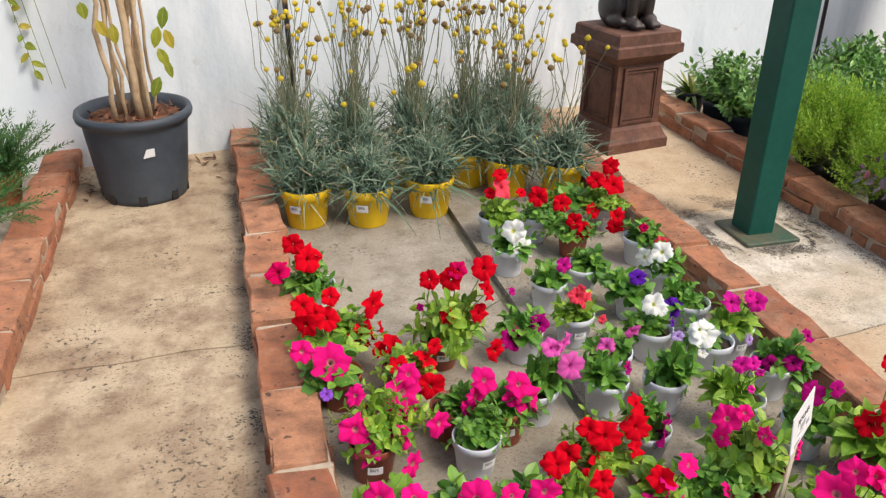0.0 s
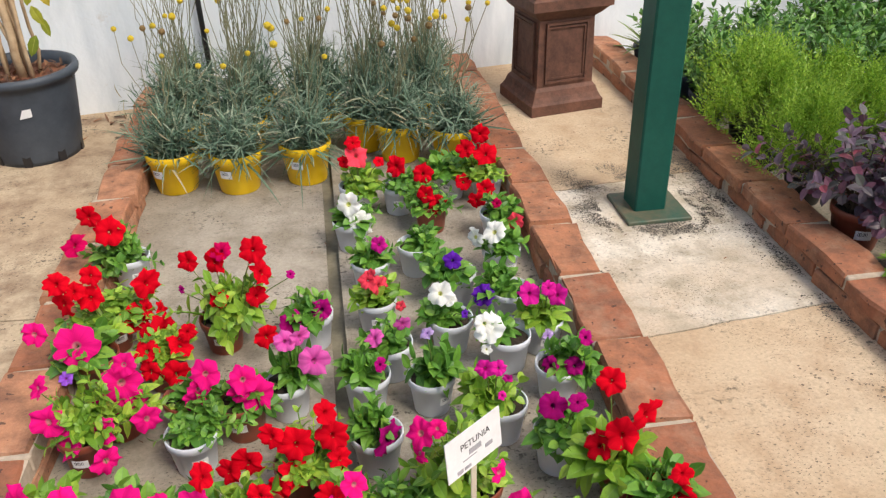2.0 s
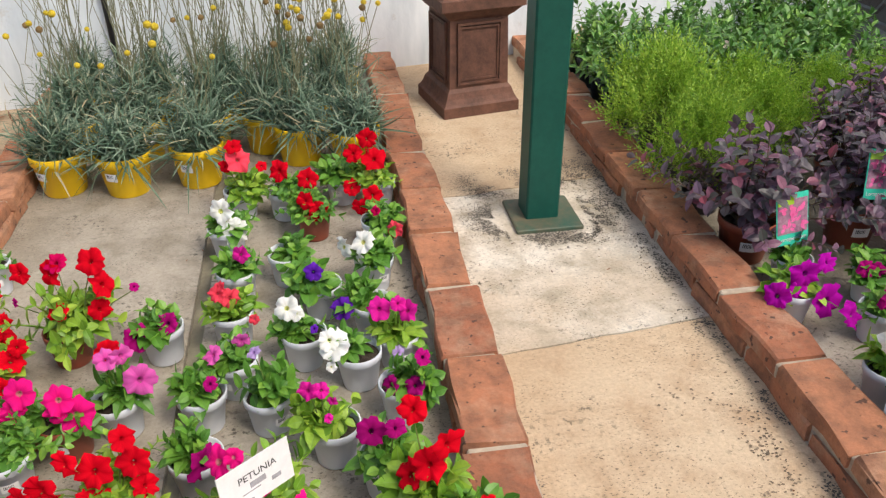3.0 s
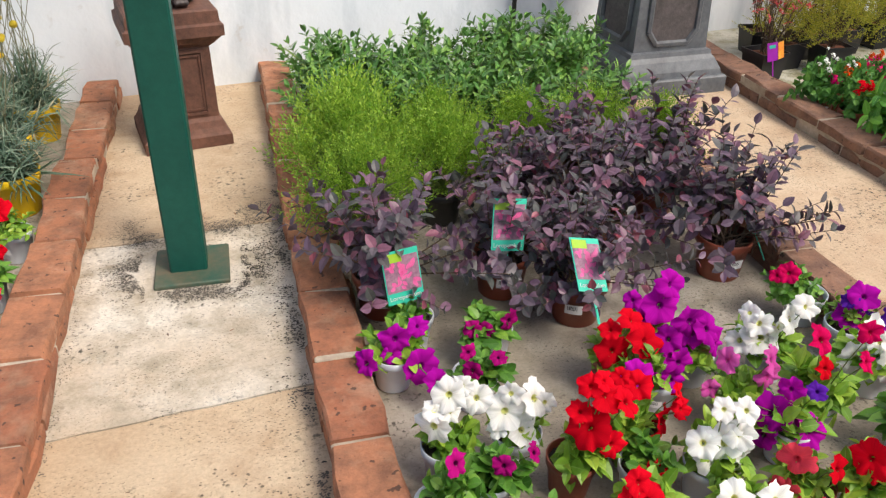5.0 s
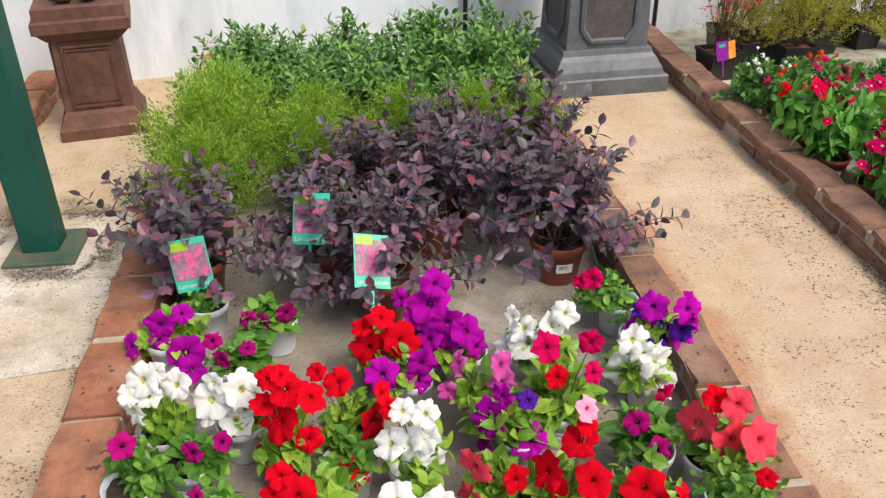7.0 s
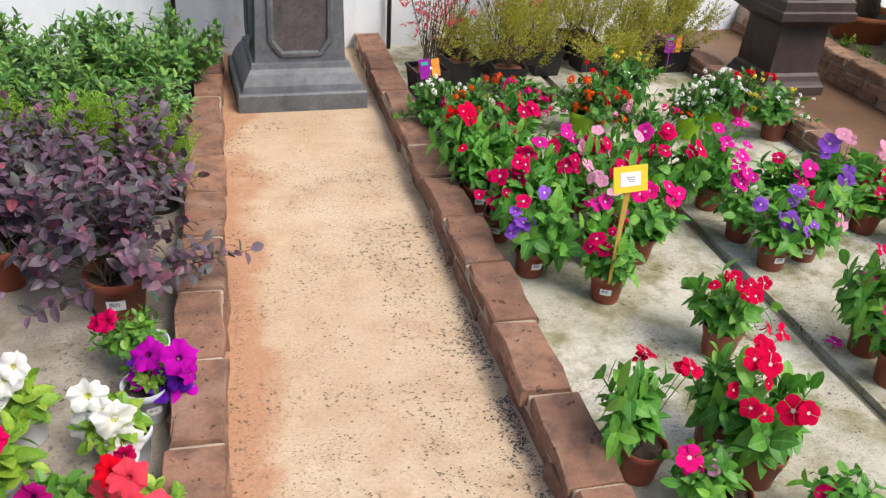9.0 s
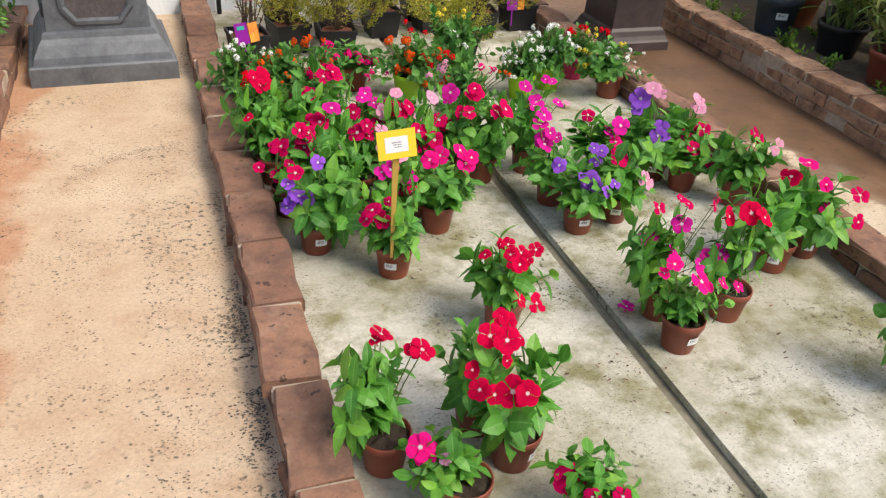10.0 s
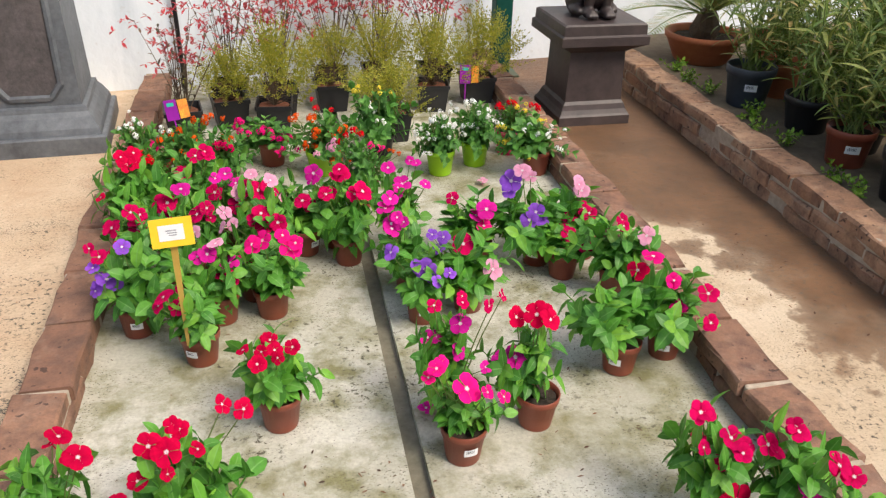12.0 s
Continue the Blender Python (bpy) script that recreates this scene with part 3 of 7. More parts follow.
def spray(rr, g, stems, branches, tilt, length, sag, step, leaf_l, leaf_w, z0=0.0, r0=0.02, whorl=1, angle=55, fold=0.25, start=0.15, thick=0.0016, tip=1.0, droop=0.25):
    """Branches from one root, set with leaves: the leaves go into g, the branches into stems."""
    for _ in range(branches):
        way = aim(rr, *tilt)
        base = Vector((rr.uniform(-r0, r0), rr.uniform(-r0, r0), z0))
        ln = length * rr.uniform(0.6, 1.08)
        pts = arc(base, way, ln, sag * rr.uniform(0.4, 1.4), 5)
        stems.tube(pts, thick * 1.3, thick * 0.6, 4)
        n = max(2, int(ln * (1 - start) / step))
        turn = rr.uniform(0, 6.28)
        for k in range(n + 1):
            t = start + (1 - start) * k / n
            i = min(int(t * 5), 4)
            at = pts[i].lerp(pts[i + 1], t * 5 - i)
            ax = (pts[i + 1] - pts[i]).normalized()
            turn += 1.57 if whorl == 2 else 2.4
            for j in range(whorl):
                a = turn + j * 2 * math.pi / whorl + rr.uniform(-0.4, 0.4)
                side = ax.orthogonal().normalized()
                side = Matrix.Rotation(a, 3, ax) @ side
                b = radians(angle * rr.uniform(0.7, 1.25) * (1.0 if k < n else 0.5))
                d = ax * math.cos(b) + side * math.sin(b)
                sz = rr.uniform(0.7, 1.15) * (1 - (1 - tip) * t)
                up = (ax * math.sin(b) - side * math.cos(b) + Vector((0, 0, 0.6))).normalized()
                if leaf_w > 0.006:
                    leaf(g, at, d, up, leaf_l * sz, leaf_w * sz, fold, droop * rr.uniform(0.2, 1.5))
                else:
                    small_leaf(g, at, d, up, leaf_l * sz, leaf_w * sz)


def pot_profile(r, h):
    return [(r * 0.74, 0.0), (r * 0.76, 0.004), (r * 0.93, h * 0.78), (r * 1.0, h * 0.80), (r * 1.02, h * 0.99), (r * 1.0, h), (r * 0.955, h), (r * 0.94, h * 0.86), (r * 0.90, h * 0.84), (r * 0.70, 0.012)]


MESHES = {}


def kept(key, make):
    if key not in MESHES:
        MESHES[key] = make()
    return MESHES[key]


def pot_mesh(kind, r, h):
    return kept(("pot", kind, r, h), lambda: Geo().lathe(pot_profile(r, h), 22).mesh("pot", POTS[kind], True))


def soil_mesh(r, h, material):
    def make():
        rr, g = random.Random(3), Geo()
        p = [(0, 0, h)] + [(r * q * math.cos(a * 0.524), r * q * math.sin(a * 0.524), h + rr.uniform(-0.006, 0.004)) for q in (0.5, 0.93) for a in range(12)]
        f = [(0, 1 + i, 1 + (i + 1) % 12) for i in range(12)] + [(1 + i, 13 + i, 13 + (i + 1) % 12, 1 + (i + 1) % 12) for i in range(12)]
        return g.add(p, f).mesh("soil", material)
    return kept(("soil", r, h, material.name), make)


def sticker(pot, r, z, w, h, turn, tilt=6):
    g = Geo()
    n, p = 4, []
    for k in range(n + 1):
        a = (k / n - 0.5) * w / r
        p += [(r * math.sin(a), -r * math.cos(a), -h / 2), (r * math.sin(a), -r * math.cos(a) - math.sin(radians(tilt)) * h, h / 2)]
    g.add(p, [(2 * k, 2 * k + 2, 2 * k + 3, 2 * k + 1) for k in range(n)], [(k / n, q) for k in range(n + 1) for q in (0.0, 1.0)])
    lab = part("sticker", g, BARCODE, pot, "white paper price sticker with print", False, pose(0, 0, z, 0, 0, turn))
    return lab


def petunia_flower(colour, v):
    def make():
        rr, g = random.Random(v * 7 + 1), Geo()
        n, rings = 30, ((0.07, -0.70), (0.10, -0.24), (0.24, -0.08), (0.58, 0.03), (0.86, 0.0), (1.0, -0.10))
        p, uv, f = [], [], []
        ph = rr.uniform(0, 6)
        for k, (r, z) in enumerate(rings):
            for i in range(n):
                a = 2 * math.pi * i / n
                q = r * (1 + ((0.08 * math.cos(5 * a) + 0.06 * math.sin(9 * a + ph) + 0.04 * math.sin(13 * a + 2 * ph) + rr.uniform(-0.05, 0.05)) if k > 2 else 0) * r)
                p.append((q * math.cos(a), q * math.sin(a), z + ((0.17 * r * r * math.sin(5 * a + ph) + 0.16 * r * r * math.sin(9 * a + ph * 2) + (0.24 + 0.05 * v) * r * r * math.sin(a + ph * 3)) if k > 2 else 0) + rr.uniform(-0.045, 0.045) * r))
                uv.append((i / n, r))
        for k in range(5):
            f += [(k * n + i, k * n + (i + 1) % n, k * n + n + (i + 1) % n, k * n + n + i) for i in range(n)]
        g.add(p, f, uv)
        return g.mesh("flower", PETAL[colour], True)
    return kept(("petunia", colour, v), make)


def vinca_flower(colour, v):
    def make():
        rr, g = random.Random(v * 5 + 2), Geo()
        for k in range(5):
            a = 2 * math.pi * k / 5
            m = Matrix.Rotation(a, 4, "Z") @ Matrix.Rotation(radians(rr.uniform(-20, 16)), 4, "Y") @ Matrix.Rotation(radians(8), 4, "X")
            p = [(0.0, 0, 0), (0.3, -0.20, 0.015), (0.3, 0.20, -0.01), (0.68, -0.50, 0.07), (0.72, 0.0, 0.02), (0.68, 0.46, -0.03), (0.92, -0.34, 0.02), (1.03, 0.04, -0.04), (0.88, 0.36, -0.08)]
            f = [(0, 1, 2), (1, 3, 4), (1, 4, 2), (2, 4, 5), (3, 6, 7, 4), (4, 7, 8, 5)]
            g.add(p, f, [(k / 5 + 0.05 * q[1], q[0]) for q in p], m)
        g.lathe([(0.07, -0.8), (0.06, -0.02)], 5)
        return g.mesh("flower", EYED[colour])
    return kept(("vinca", colour, v), make)


def lantana_flower(colour, v):
    def make():
        rr, g = random.Random(v), Geo()
        for k in range(22):
            d = aim(rr, 0, 75)
            m = Matrix.Translation(d * 0.7) @ d.to_track_quat("Z", "Y").to_matrix().to_4x4() @ Matrix.Rotation(rr.uniform(0, 6), 4, "Z")
            p = [(0, 0, 0.05)] + [((0.30 if i % 2 == 0 else 0.17) * math.cos(i * math.pi / 4), (0.30 if i % 2 == 0 else 0.17) * math.sin(i * math.pi / 4), 0.1) for i in range(8)]
            g.add(p, [(0, i + 1, (i + 1) % 8 + 1) for i in range(8)], [(0.1 * i, 0.1 if i == 0 else 0.8) for i in range(9)], m)
        return g.mesh("flower", PETAL[colour])
    return kept(("lantana", colour, v), make)


def petunia_foliage(v, dark, wide):
    def make():
        rr, g, s = random.Random(v + 11), Geo(), Geo()
        if wide:
            spray(rr, g, s, 28, (3, 72), 0.095, 0.25, 0.016, 0.034, 0.021, whorl=2, angle=70, start=0.12, tip=0.62)
        else:
            spray(rr, g, s, 17, (3, 62), 0.056, 0.20, 0.014, 0.040, 0.027, whorl=2, angle=70, start=0.15, tip=0.72)
        for _ in range(12):
            d = aim(rr, 50, 84)
            leaf(g, d * 0.015 + Vector((0, 0, 0.008)), d, Vector((0, 0, 1)), rr.uniform(0.045, 0.062), rr.uniform(0.03, 0.04), 0.2, 0.4)
        return g.join(s).mesh("foliage", DARK_PETUNIA_LEAF if dark else PETUNIA_LEAF)
    return kept(("pf", v, dark, wide), make)


def vinca_foliage(v):
    def make():
        rr, g, s = random.Random(v + 31), Geo(), Geo()
        spray(rr, g, s, 17, (3, 64), 0.125, 0.14, 0.018, 0.052, 0.030, whorl=2, angle=74, fold=0.14, start=0.22, tip=0.85, thick=0.002, droop=0.4)
        for _ in range(11):
            d = aim(rr, 40, 80)
            leaf(g, d * 0.02 + Vector((0, 0, 0.02)), d, Vector((0, 0, 1)), rr.uniform(0.05, 0.07), rr.uniform(0.027, 0.036), 0.2, 0.4)
        return g.join(s).mesh("foliage", VINCA_LEAF)
    return kept(("vf", v), make)


def lantana_foliage(v):
    def make():
        rr, g, s = random.Random(v + 51), Geo(), Geo()
        spray(rr, g, s, 36, (3, 68), 0.15, 0.22, 0.019, 0.038, 0.025, whorl=2, angle=62, start=0.15, tip=0.8)
        return g.join(s).mesh("foliage", LANTANA_LEAF)
    return kept(("lf", v), make)


def spread_of(me):
    """Half width and height that hold nearly all of a bush."""
    def make():
        co = np.empty(len(me.vertices) * 3, dtype=np.float32)
        me.vertices.foreach_get("co", co)
        co = co.reshape(-1, 3)
        return float(np.percentile(np.hypot(co[:, 0], co[:, 1]), 99)), float(np.percentile(co[:, 2], 99))
    return kept(("spread", me.name), make)


def potted(kind, x, y, pot, bush_at, flowers, foliage_of, flower_of, pot_r, pot_h, word, category):
    """A pot plant: bush_at holds the bush's offset, its top and its reach; each flower its offset, height and radius."""
    rr = random.Random(int(x * 1000) * 31 + int(y * 1000))
    cols = [c for c in flowers if flowers[c]]
    words = " and ".join(cols[:2])
    label = "%s with %s in a %s" % (word, words + " flowers" if cols else "green leaves only", POT_WORDS[pot])
    t = thing(kind, label, category, "potted flowers in beds", "", pose(x, y, 0.0, 0, 0, 0))
    turn = rr.uniform(0, 360)
    p = part("pot", pot_mesh(pot, pot_r, pot_h), None, t, "", False, pose(0, 0, 0.001, rr.uniform(-1.5, 1.5), rr.uniform(-1.5, 1.5), turn))
    part("soil", soil_mesh(pot_r * 0.94, pot_h * 0.86, SOIL), None, t)
    if rr.random() < (0.55 if kind == "periwinkle_plant" else 0.25):
        sticker(p, pot_r * 0.885, pot_h * 0.5, 0.035, 0.022, rr.uniform(-40, 40) - turn)
    ox, oy, top, reach = bush_at
    root = Vector((max(-0.03, min(0.03, ox)), max(-0.03, min(0.03, oy)), pot_h * 0.85))
    me = foliage_of(rr.randrange(5), sum(len(flowers[c]) for c in cols) < 4, reach)
    wide, high = spread_of(me)
    full = 1.2 if kind == "periwinkle_plant" else 1.25 if reach < 0.085 or kind == "lantana_plant" else 1.15
    k, kz = max(0.86, min(1.6, full * reach / wide)), max(0.65, min(1.9, (1.1 if kind == "periwinkle_plant" else 1.0) * (top - pot_h * 0.85) / high))
    lean = Matrix.Identity(4)
    lean[0][2], lean[1][2] = (ox - root.x) / max(0.06, top - root.z), (oy - root.y) / max(0.06, top - root.z)
    part("foliage", me, None, t, "", False,
         Matrix.Translation(root) @ lean @ Matrix.Rotation(rr.uniform(0, 6.28), 4, "Z") @ Matrix.Diagonal((k, k, kz, 1)))
    spots = [(c, Vector(q[:3]), q[3]) for c in cols for q in flowers[c]]
    if kind == "periwinkle_plant":
        spots += [(c, q + Vector((rr.gauss(0, 0.032), rr.gauss(0.005, 0.025), rr.gauss(0, 0.012))), r * rr.uniform(0.8, 1.0)) for c, q, r in spots if rr.random() < 0.45]
    if kind == "lantana_plant":
        spots += [(c, q + Vector((rr.gauss(0, 0.03), rr.gauss(-0.01, 0.02), rr.gauss(0, 0.015))), r * rr.uniform(0.7, 1.0)) for c, q, r in spots for _ in range(2)]
    if spots:
        stalks = Geo()
        for c, q, r in spots:
            foot = Vector((root.x * 0.6 + q.x * 0.2, root.y * 0.6 + q.y * 0.2, pot_h * 0.9))
            bend = foot.lerp(q, 0.55) + Vector((0, 0, 0.012))
            stalks.tube([foot, bend, q - Vector((0, 0, 0.006))], 0.0018, 0.0012, 4)
        part("flower_stalk", stalks, STEM, t)
    for c, q, r in spots:
        out = Vector((q.x - ox, q.y - oy, 0))
        d = (out * (7 if kind == "petunia_plant" else 4) + Vector((rr.uniform(-0.45, 0.45), -0.42 + rr.uniform(-0.4, 0.3), (0.45 if kind == "petunia_plant" else 0.7) + rr.uniform(-0.3, 0.3)))).normalized()
        r *= {"petunia_plant": 1.04, "periwinkle_plant": 0.94}.get(kind, 0.78)
        part("flower", flower_of(c, rr.randrange(6)), None, t, "", False,
             Matrix.Translation(q) @ d.to_track_quat("Z", "Y").to_matrix().to_4x4() @ Matrix.Rotation(rr.uniform(0, 6.28), 4, "Z") @ Matrix.Diagonal((r, r, min(r, 0.034), 1)))
    return t


def petunia(x, y, pot, bush_at, **flowers):
    return potted("petunia_plant", x, y, pot, bush_at, flowers, lambda v, dark, reach: petunia_foliage(v, dark, reach > 0.085), petunia_flower, 0.056, 0.098, "petunia", "flower")


def vinca(x, y, pot, bush_at, **flowers):
    return potted("periwinkle_plant", x, y, pot, bush_at, flowers, lambda v, dark, reach: vinca_foliage(v), vinca_flower, 0.056, 0.098, "periwinkle", "flower")


def lantana(x, y, pot, bush_at, **flowers):
    return potted("lantana_plant", x, y, pot, bush_at, flowers, lambda v, dark, reach: lantana_foliage(v), lantana_flower, 0.062, 0.11, "bushy lantana", "flower")


petunia(3.15, 4.95, "grey", (0.018, -0.001, 0.158, 0.074), coral=[(0.009, -0.046, 0.223, 0.039)], red=[(0, -0.046, 0.271, 0.024), (-0.035, -0.045, 0.204, 0.019), (0.079, -0.05, 0.198, 0.017)])
petunia(3.29, 4.92, "grey", (0.036, -0.003, 0.158, 0.095), red=[(-0.008, -0.045, 0.187, 0.033), (0.081, -0.055, 0.157, 0.032)])
petunia(3.38, 4.77, "terracotta", (-0.01, 0.001, 0.158, 0.091), red=[(-0.021, -0.043, 0.15, 0.027), (0.019, -0.047, 0.113, 0.029)])
petunia(3.60, 4.95, "grey", (-0.031, 0.009, 0.158, 0.102), red=[(-0.031, -0.038, 0.262, 0.03), (-0.081, -0.03, 0.211, 0.03), (-0.014, -0.041, 0.191, 0.038), (-0.091, -0.053, 0.1, 0.027), (-0.028, -0.123, 0.1, 0.032), (-0.073, -0.198, 0.1, 0.026)])
petunia(3.48, 5.00, "grey", (-0.01, 0.002, 0.158, 0.084))
petunia(3.58, 4.67, "grey", (0.006, -0.001, 0.158, 0.075), coral=[(0.038, -0.079, 0.1, 0.024)], crimson=[(-0.015, -0.042, 0.147, 0.016)])
petunia(3.12, 4.70, "grey", (0.018, 0, 0.158, 0.071), white=[(-0.005, -0.045, 0.174, 0.036), (0.03, -0.045, 0.106, 0.037), (0.005, -0.044, 0.142, 0.019)])
petunia(3.54, 4.45, "grey", (-0.001, 0, 0.158, 0.066), white=[(-0.081, -0.029, 0.155, 0.027), (-0.028, -0.039, 0.171, 0.032), (-0.04, -0.036, 0.115, 0.013)])
petunia(3.30, 4.52, "grey", (0.016, -0.002, 0.158, 0.064))
petunia(3.16, 4.45, "grey", (0.007, 0, 0.158, 0.062), magenta=[(0.025, -0.045, 0.169, 0.022)])
petunia(3.39, 4.34, "grey", (-0.031, 0.004, 0.161, 0.077), indigo=[(-0.015, -0.041, 0.159, 0.023)])
petunia(3.16, 4.25, "grey", (0.007, 0, 0.158, 0.064), coral=[(-0.02, -0.042, 0.18, 0.022), (0.009, -0.043, 0.163, 0.025), (-0.01, -0.042, 0.198, 0.014), (0.06, -0.054, 0.1, 0.013)])
petunia(3.34, 4.13, "grey", (-0.028, 0.004, 0.159, 0.065), white=[(-0.029, -0.038, 0.196, 0.028), (-0.01, -0.04, 0.179, 0.019)], indigo=[(0.03, -0.047, 0.134, 0.011)])
petunia(3.52, 4.23, "grey", (-0.032, 0.007, 0.158, 0.068), indigo=[(-0.08, -0.026, 0.101, 0.028)])
petunia(3.57, 4.09, "grey", (-0.001, -0.002, 0.158, 0.065), magenta=[(-0.044, -0.033, 0.191, 0.026), (0, -0.046, 0.211, 0.018), (0.02, -0.052, 0.193, 0.024)], lilac=[(-0.008, -0.088, 0.1, 0.015)])
petunia(3.47, 4.03, "grey", (-0.042, 0.011, 0.158, 0.053), white=[(-0.057, -0.027, 0.141, 0.037), (-0.066, -0.026, 0.154, 0.024), (-0.067, -0.055, 0.1, 0.012)])
petunia(3.18, 4.05, "grey", (-0.01, 0.001, 0.158, 0.065), pink=[(-0.042, -0.039, 0.142, 0.023), (0.027, -0.043, 0.177, 0.02)])
petunia(3.26, 3.91, "grey", (0.013, -0.002, 0.203, 0.062), lilac=[(-0.012, -0.039, 0.244, 0.015)])
petunia(3.11, 3.94, "grey", (-0.004, 0, 0.158, 0.058), plum=[(0.035, -0.041, 0.15, 0.017)])
petunia(3.56, 3.90, "grey", (0.022, -0.008, 0.173, 0.064), plum=[(-0.031, -0.031, 0.116, 0.021), (0.022, -0.049, 0.122, 0.021), (0.04, -0.058, 0.207, 0.019)])
petunia(3.50, 3.68, "grey", (0.003, -0.001, 0.158, 0.068), plum=[(-0.027, -0.031, 0.194, 0.027), (0.019, -0.047, 0.209, 0.019)])
petunia(3.40, 3.79, "grey", (-0.027, 0.006, 0.172, 0.069), magenta=[(-0.045, -0.031, 0.218, 0.02), (-0.018, -0.036, 0.221, 0.016), (0.002, -0.04, 0.192, 0.011), (-0.009, -0.037, 0.145, 0.009)])
petunia(3.12, 3.74, "grey", (-0.01, 0, 0.18, 0.056), plum=[(0.023, -0.038, 0.111, 0.037)])
petunia(2.93, 3.95, "grey", (0.024, 0.002, 0.2, 0.054), pink=[(0.07, -0.036, 0.169, 0.033), (0.012, -0.04, 0.234, 0.023), (0.045, -0.038, 0.239, 0.024)])
petunia(2.99, 4.21, "grey", (-0.007, 0, 0.158, 0.065), plum=[(-0.049, -0.045, 0.1, 0.031), (0.028, -0.04, 0.132, 0.026)])
petunia(2.47, 4.60, "grey", (-0.037, -0.003, 0.194, 0.104), red=[(-0.065, -0.06, 0.264, 0.03), (-0.023, -0.045, 0.205, 0.039)], crimson=[(-0.116, -0.078, 0.19, 0.032)])
petunia(2.47, 4.29, "terracotta", (0.006, 0.003, 0.162, 0.144), red=[(-0.001, -0.046, 0.25, 0.024), (-0.075, -0.075, 0.251, 0.027), (-0.072, -0.073, 0.195, 0.035), (-0.014, -0.05, 0.189, 0.031), (0.118, -0.012, 0.194, 0.035), (0.074, -0.025, 0.1, 0.036), (0.106, -0.014, 0.117, 0.026), (0.138, -0.008, 0.108, 0.023), (0.156, -0.09, 0.1, 0.035), (0.116, -0.09, 0.1, 0.02), (-0.044, -0.062, 0.219, 0.023)])
petunia(2.63, 4.11, "terracotta", (0.01, 0.003, 0.158, 0.087), red=[(0.053, -0.029, 0.132, 0.031), (0.075, -0.025, 0.164, 0.02), (-0.02, -0.049, 0.139, 0.027), (0.047, -0.1, 0.1, 0.032), (-0.015, -0.08, 0.1, 0.024)])
petunia(2.76, 4.24, "terracotta", (0.052, 0.008, 0.264, 0.127), red=[(-0.045, -0.054, 0.299, 0.025), (0.014, -0.042, 0.285, 0.03), (0.108, -0.031, 0.302, 0.031), (0.122, -0.029, 0.234, 0.03), (0.01, -0.041, 0.177, 0.023), (0.101, -0.03, 0.165, 0.026), (0.12, -0.118, 0.1, 0.03)], crimson=[(0.034, -0.039, 0.309, 0.024)], plum=[(0.191, -0.029, 0.219, 0.011), (-0.071, -0.06, 0.224, 0.01)])
petunia(2.47, 4.13, "terracotta", (-0.047, 0.005, 0.158, 0.085), rose=[(-0.025, -0.032, 0.149, 0.047), (-0.095, -0.062, 0.211, 0.027)], violet=[(-0.046, -0.091, 0.1, 0.015)])
petunia(2.55, 3.95, "terracotta", (0.016, -0.002, 0.158, 0.102), rose=[(0.035, -0.038, 0.168, 0.04), (-0.001, -0.049, 0.115, 0.031), (0.053, -0.032, 0.103, 0.029), (0.048, -0.034, 0.213, 0.025)])
petunia(2.50, 3.85, "terracotta", (0.018, 0.01, 0.223, 0.103), rose=[(-0.044, -0.039, 0.165, 0.033), (-0.02, -0.04, 0.1, 0.03), (0.049, -0.027, 0.115, 0.031), (0.07, -0.102, 0.1, 0.029), (0.147, -0.029, 0.137, 0.028), (-0.041, -0.039, 0.255, 0.021)])
petunia(2.71, 3.93, "terracotta", (0.035, -0.013, 0.158, 0.059), rose=[(0.059, -0.049, 0.191, 0.029), (0.039, -0.053, 0.154, 0.023), (0.025, -0.056, 0.124, 0.023)])
petunia(2.73, 3.81, "grey", (0.013, 0.02, 0.158, 0.096))
petunia(2.83, 3.90, "terracotta", (0.013, 0.002, 0.158, 0.068), rose=[(0.017, -0.037, 0.179, 0.029), (0.041, -0.033, 0.131, 0.036), (0, -0.04, 0.143, 0.02)])
petunia(2.96, 3.68, "terracotta", (0.016, 0.001, 0.158, 0.099), red=[(0.001, -0.037, 0.181, 0.032), (-0.007, -0.037, 0.113, 0.034), (-0.044, -0.044, 0.214, 0.024), (-0.094, -0.054, 0.165, 0.029), (0.072, -0.034, 0.19, 0.029), (0.064, -0.035, 0.251, 0.023), (0.082, -0.033, 0.126, 0.024), (-0.044, -0.067, 0.1, 0.024), (-0.13, -0.065, 0.159, 0.024)])
petunia(2.48, 3.62, "terracotta", (0.013, 0.002, 0.158, 0.08), rose=[(-0.018, -0.041, 0.182, 0.032), (0.043, -0.053, 0.1, 0.036), (0.054, -0.031, 0.16, 0.026)], violet=[(-0.04, -0.051, 0.1, 0.014)])
petunia(2.63, 3.59, "terracotta", (0, 0, 0.158, 0.073), rose=[(0.018, -0.036, 0.161, 0.035), (0.025, -0.06, 0.1, 0.032), (-0.03, -0.084, 0.1, 0.023)])
petunia(2.75, 3.57, "terracotta", (-0.004, 0, 0.158, 0.078), rose=[(-0.035, -0.035, 0.173, 0.023), (0.031, -0.039, 0.17, 0.03)])
petunia(2.88, 3.56, "terracotta", (-0.011, 0.002, 0.166, 0.062), red=[(0.031, -0.043, 0.122, 0.027), (0.016, -0.04, 0.183, 0.023), (-0.004, -0.084, 0.1, 0.034), (0.047, -0.091, 0.1, 0.023), (-0.08, -0.028, 0.236, 0.024)])
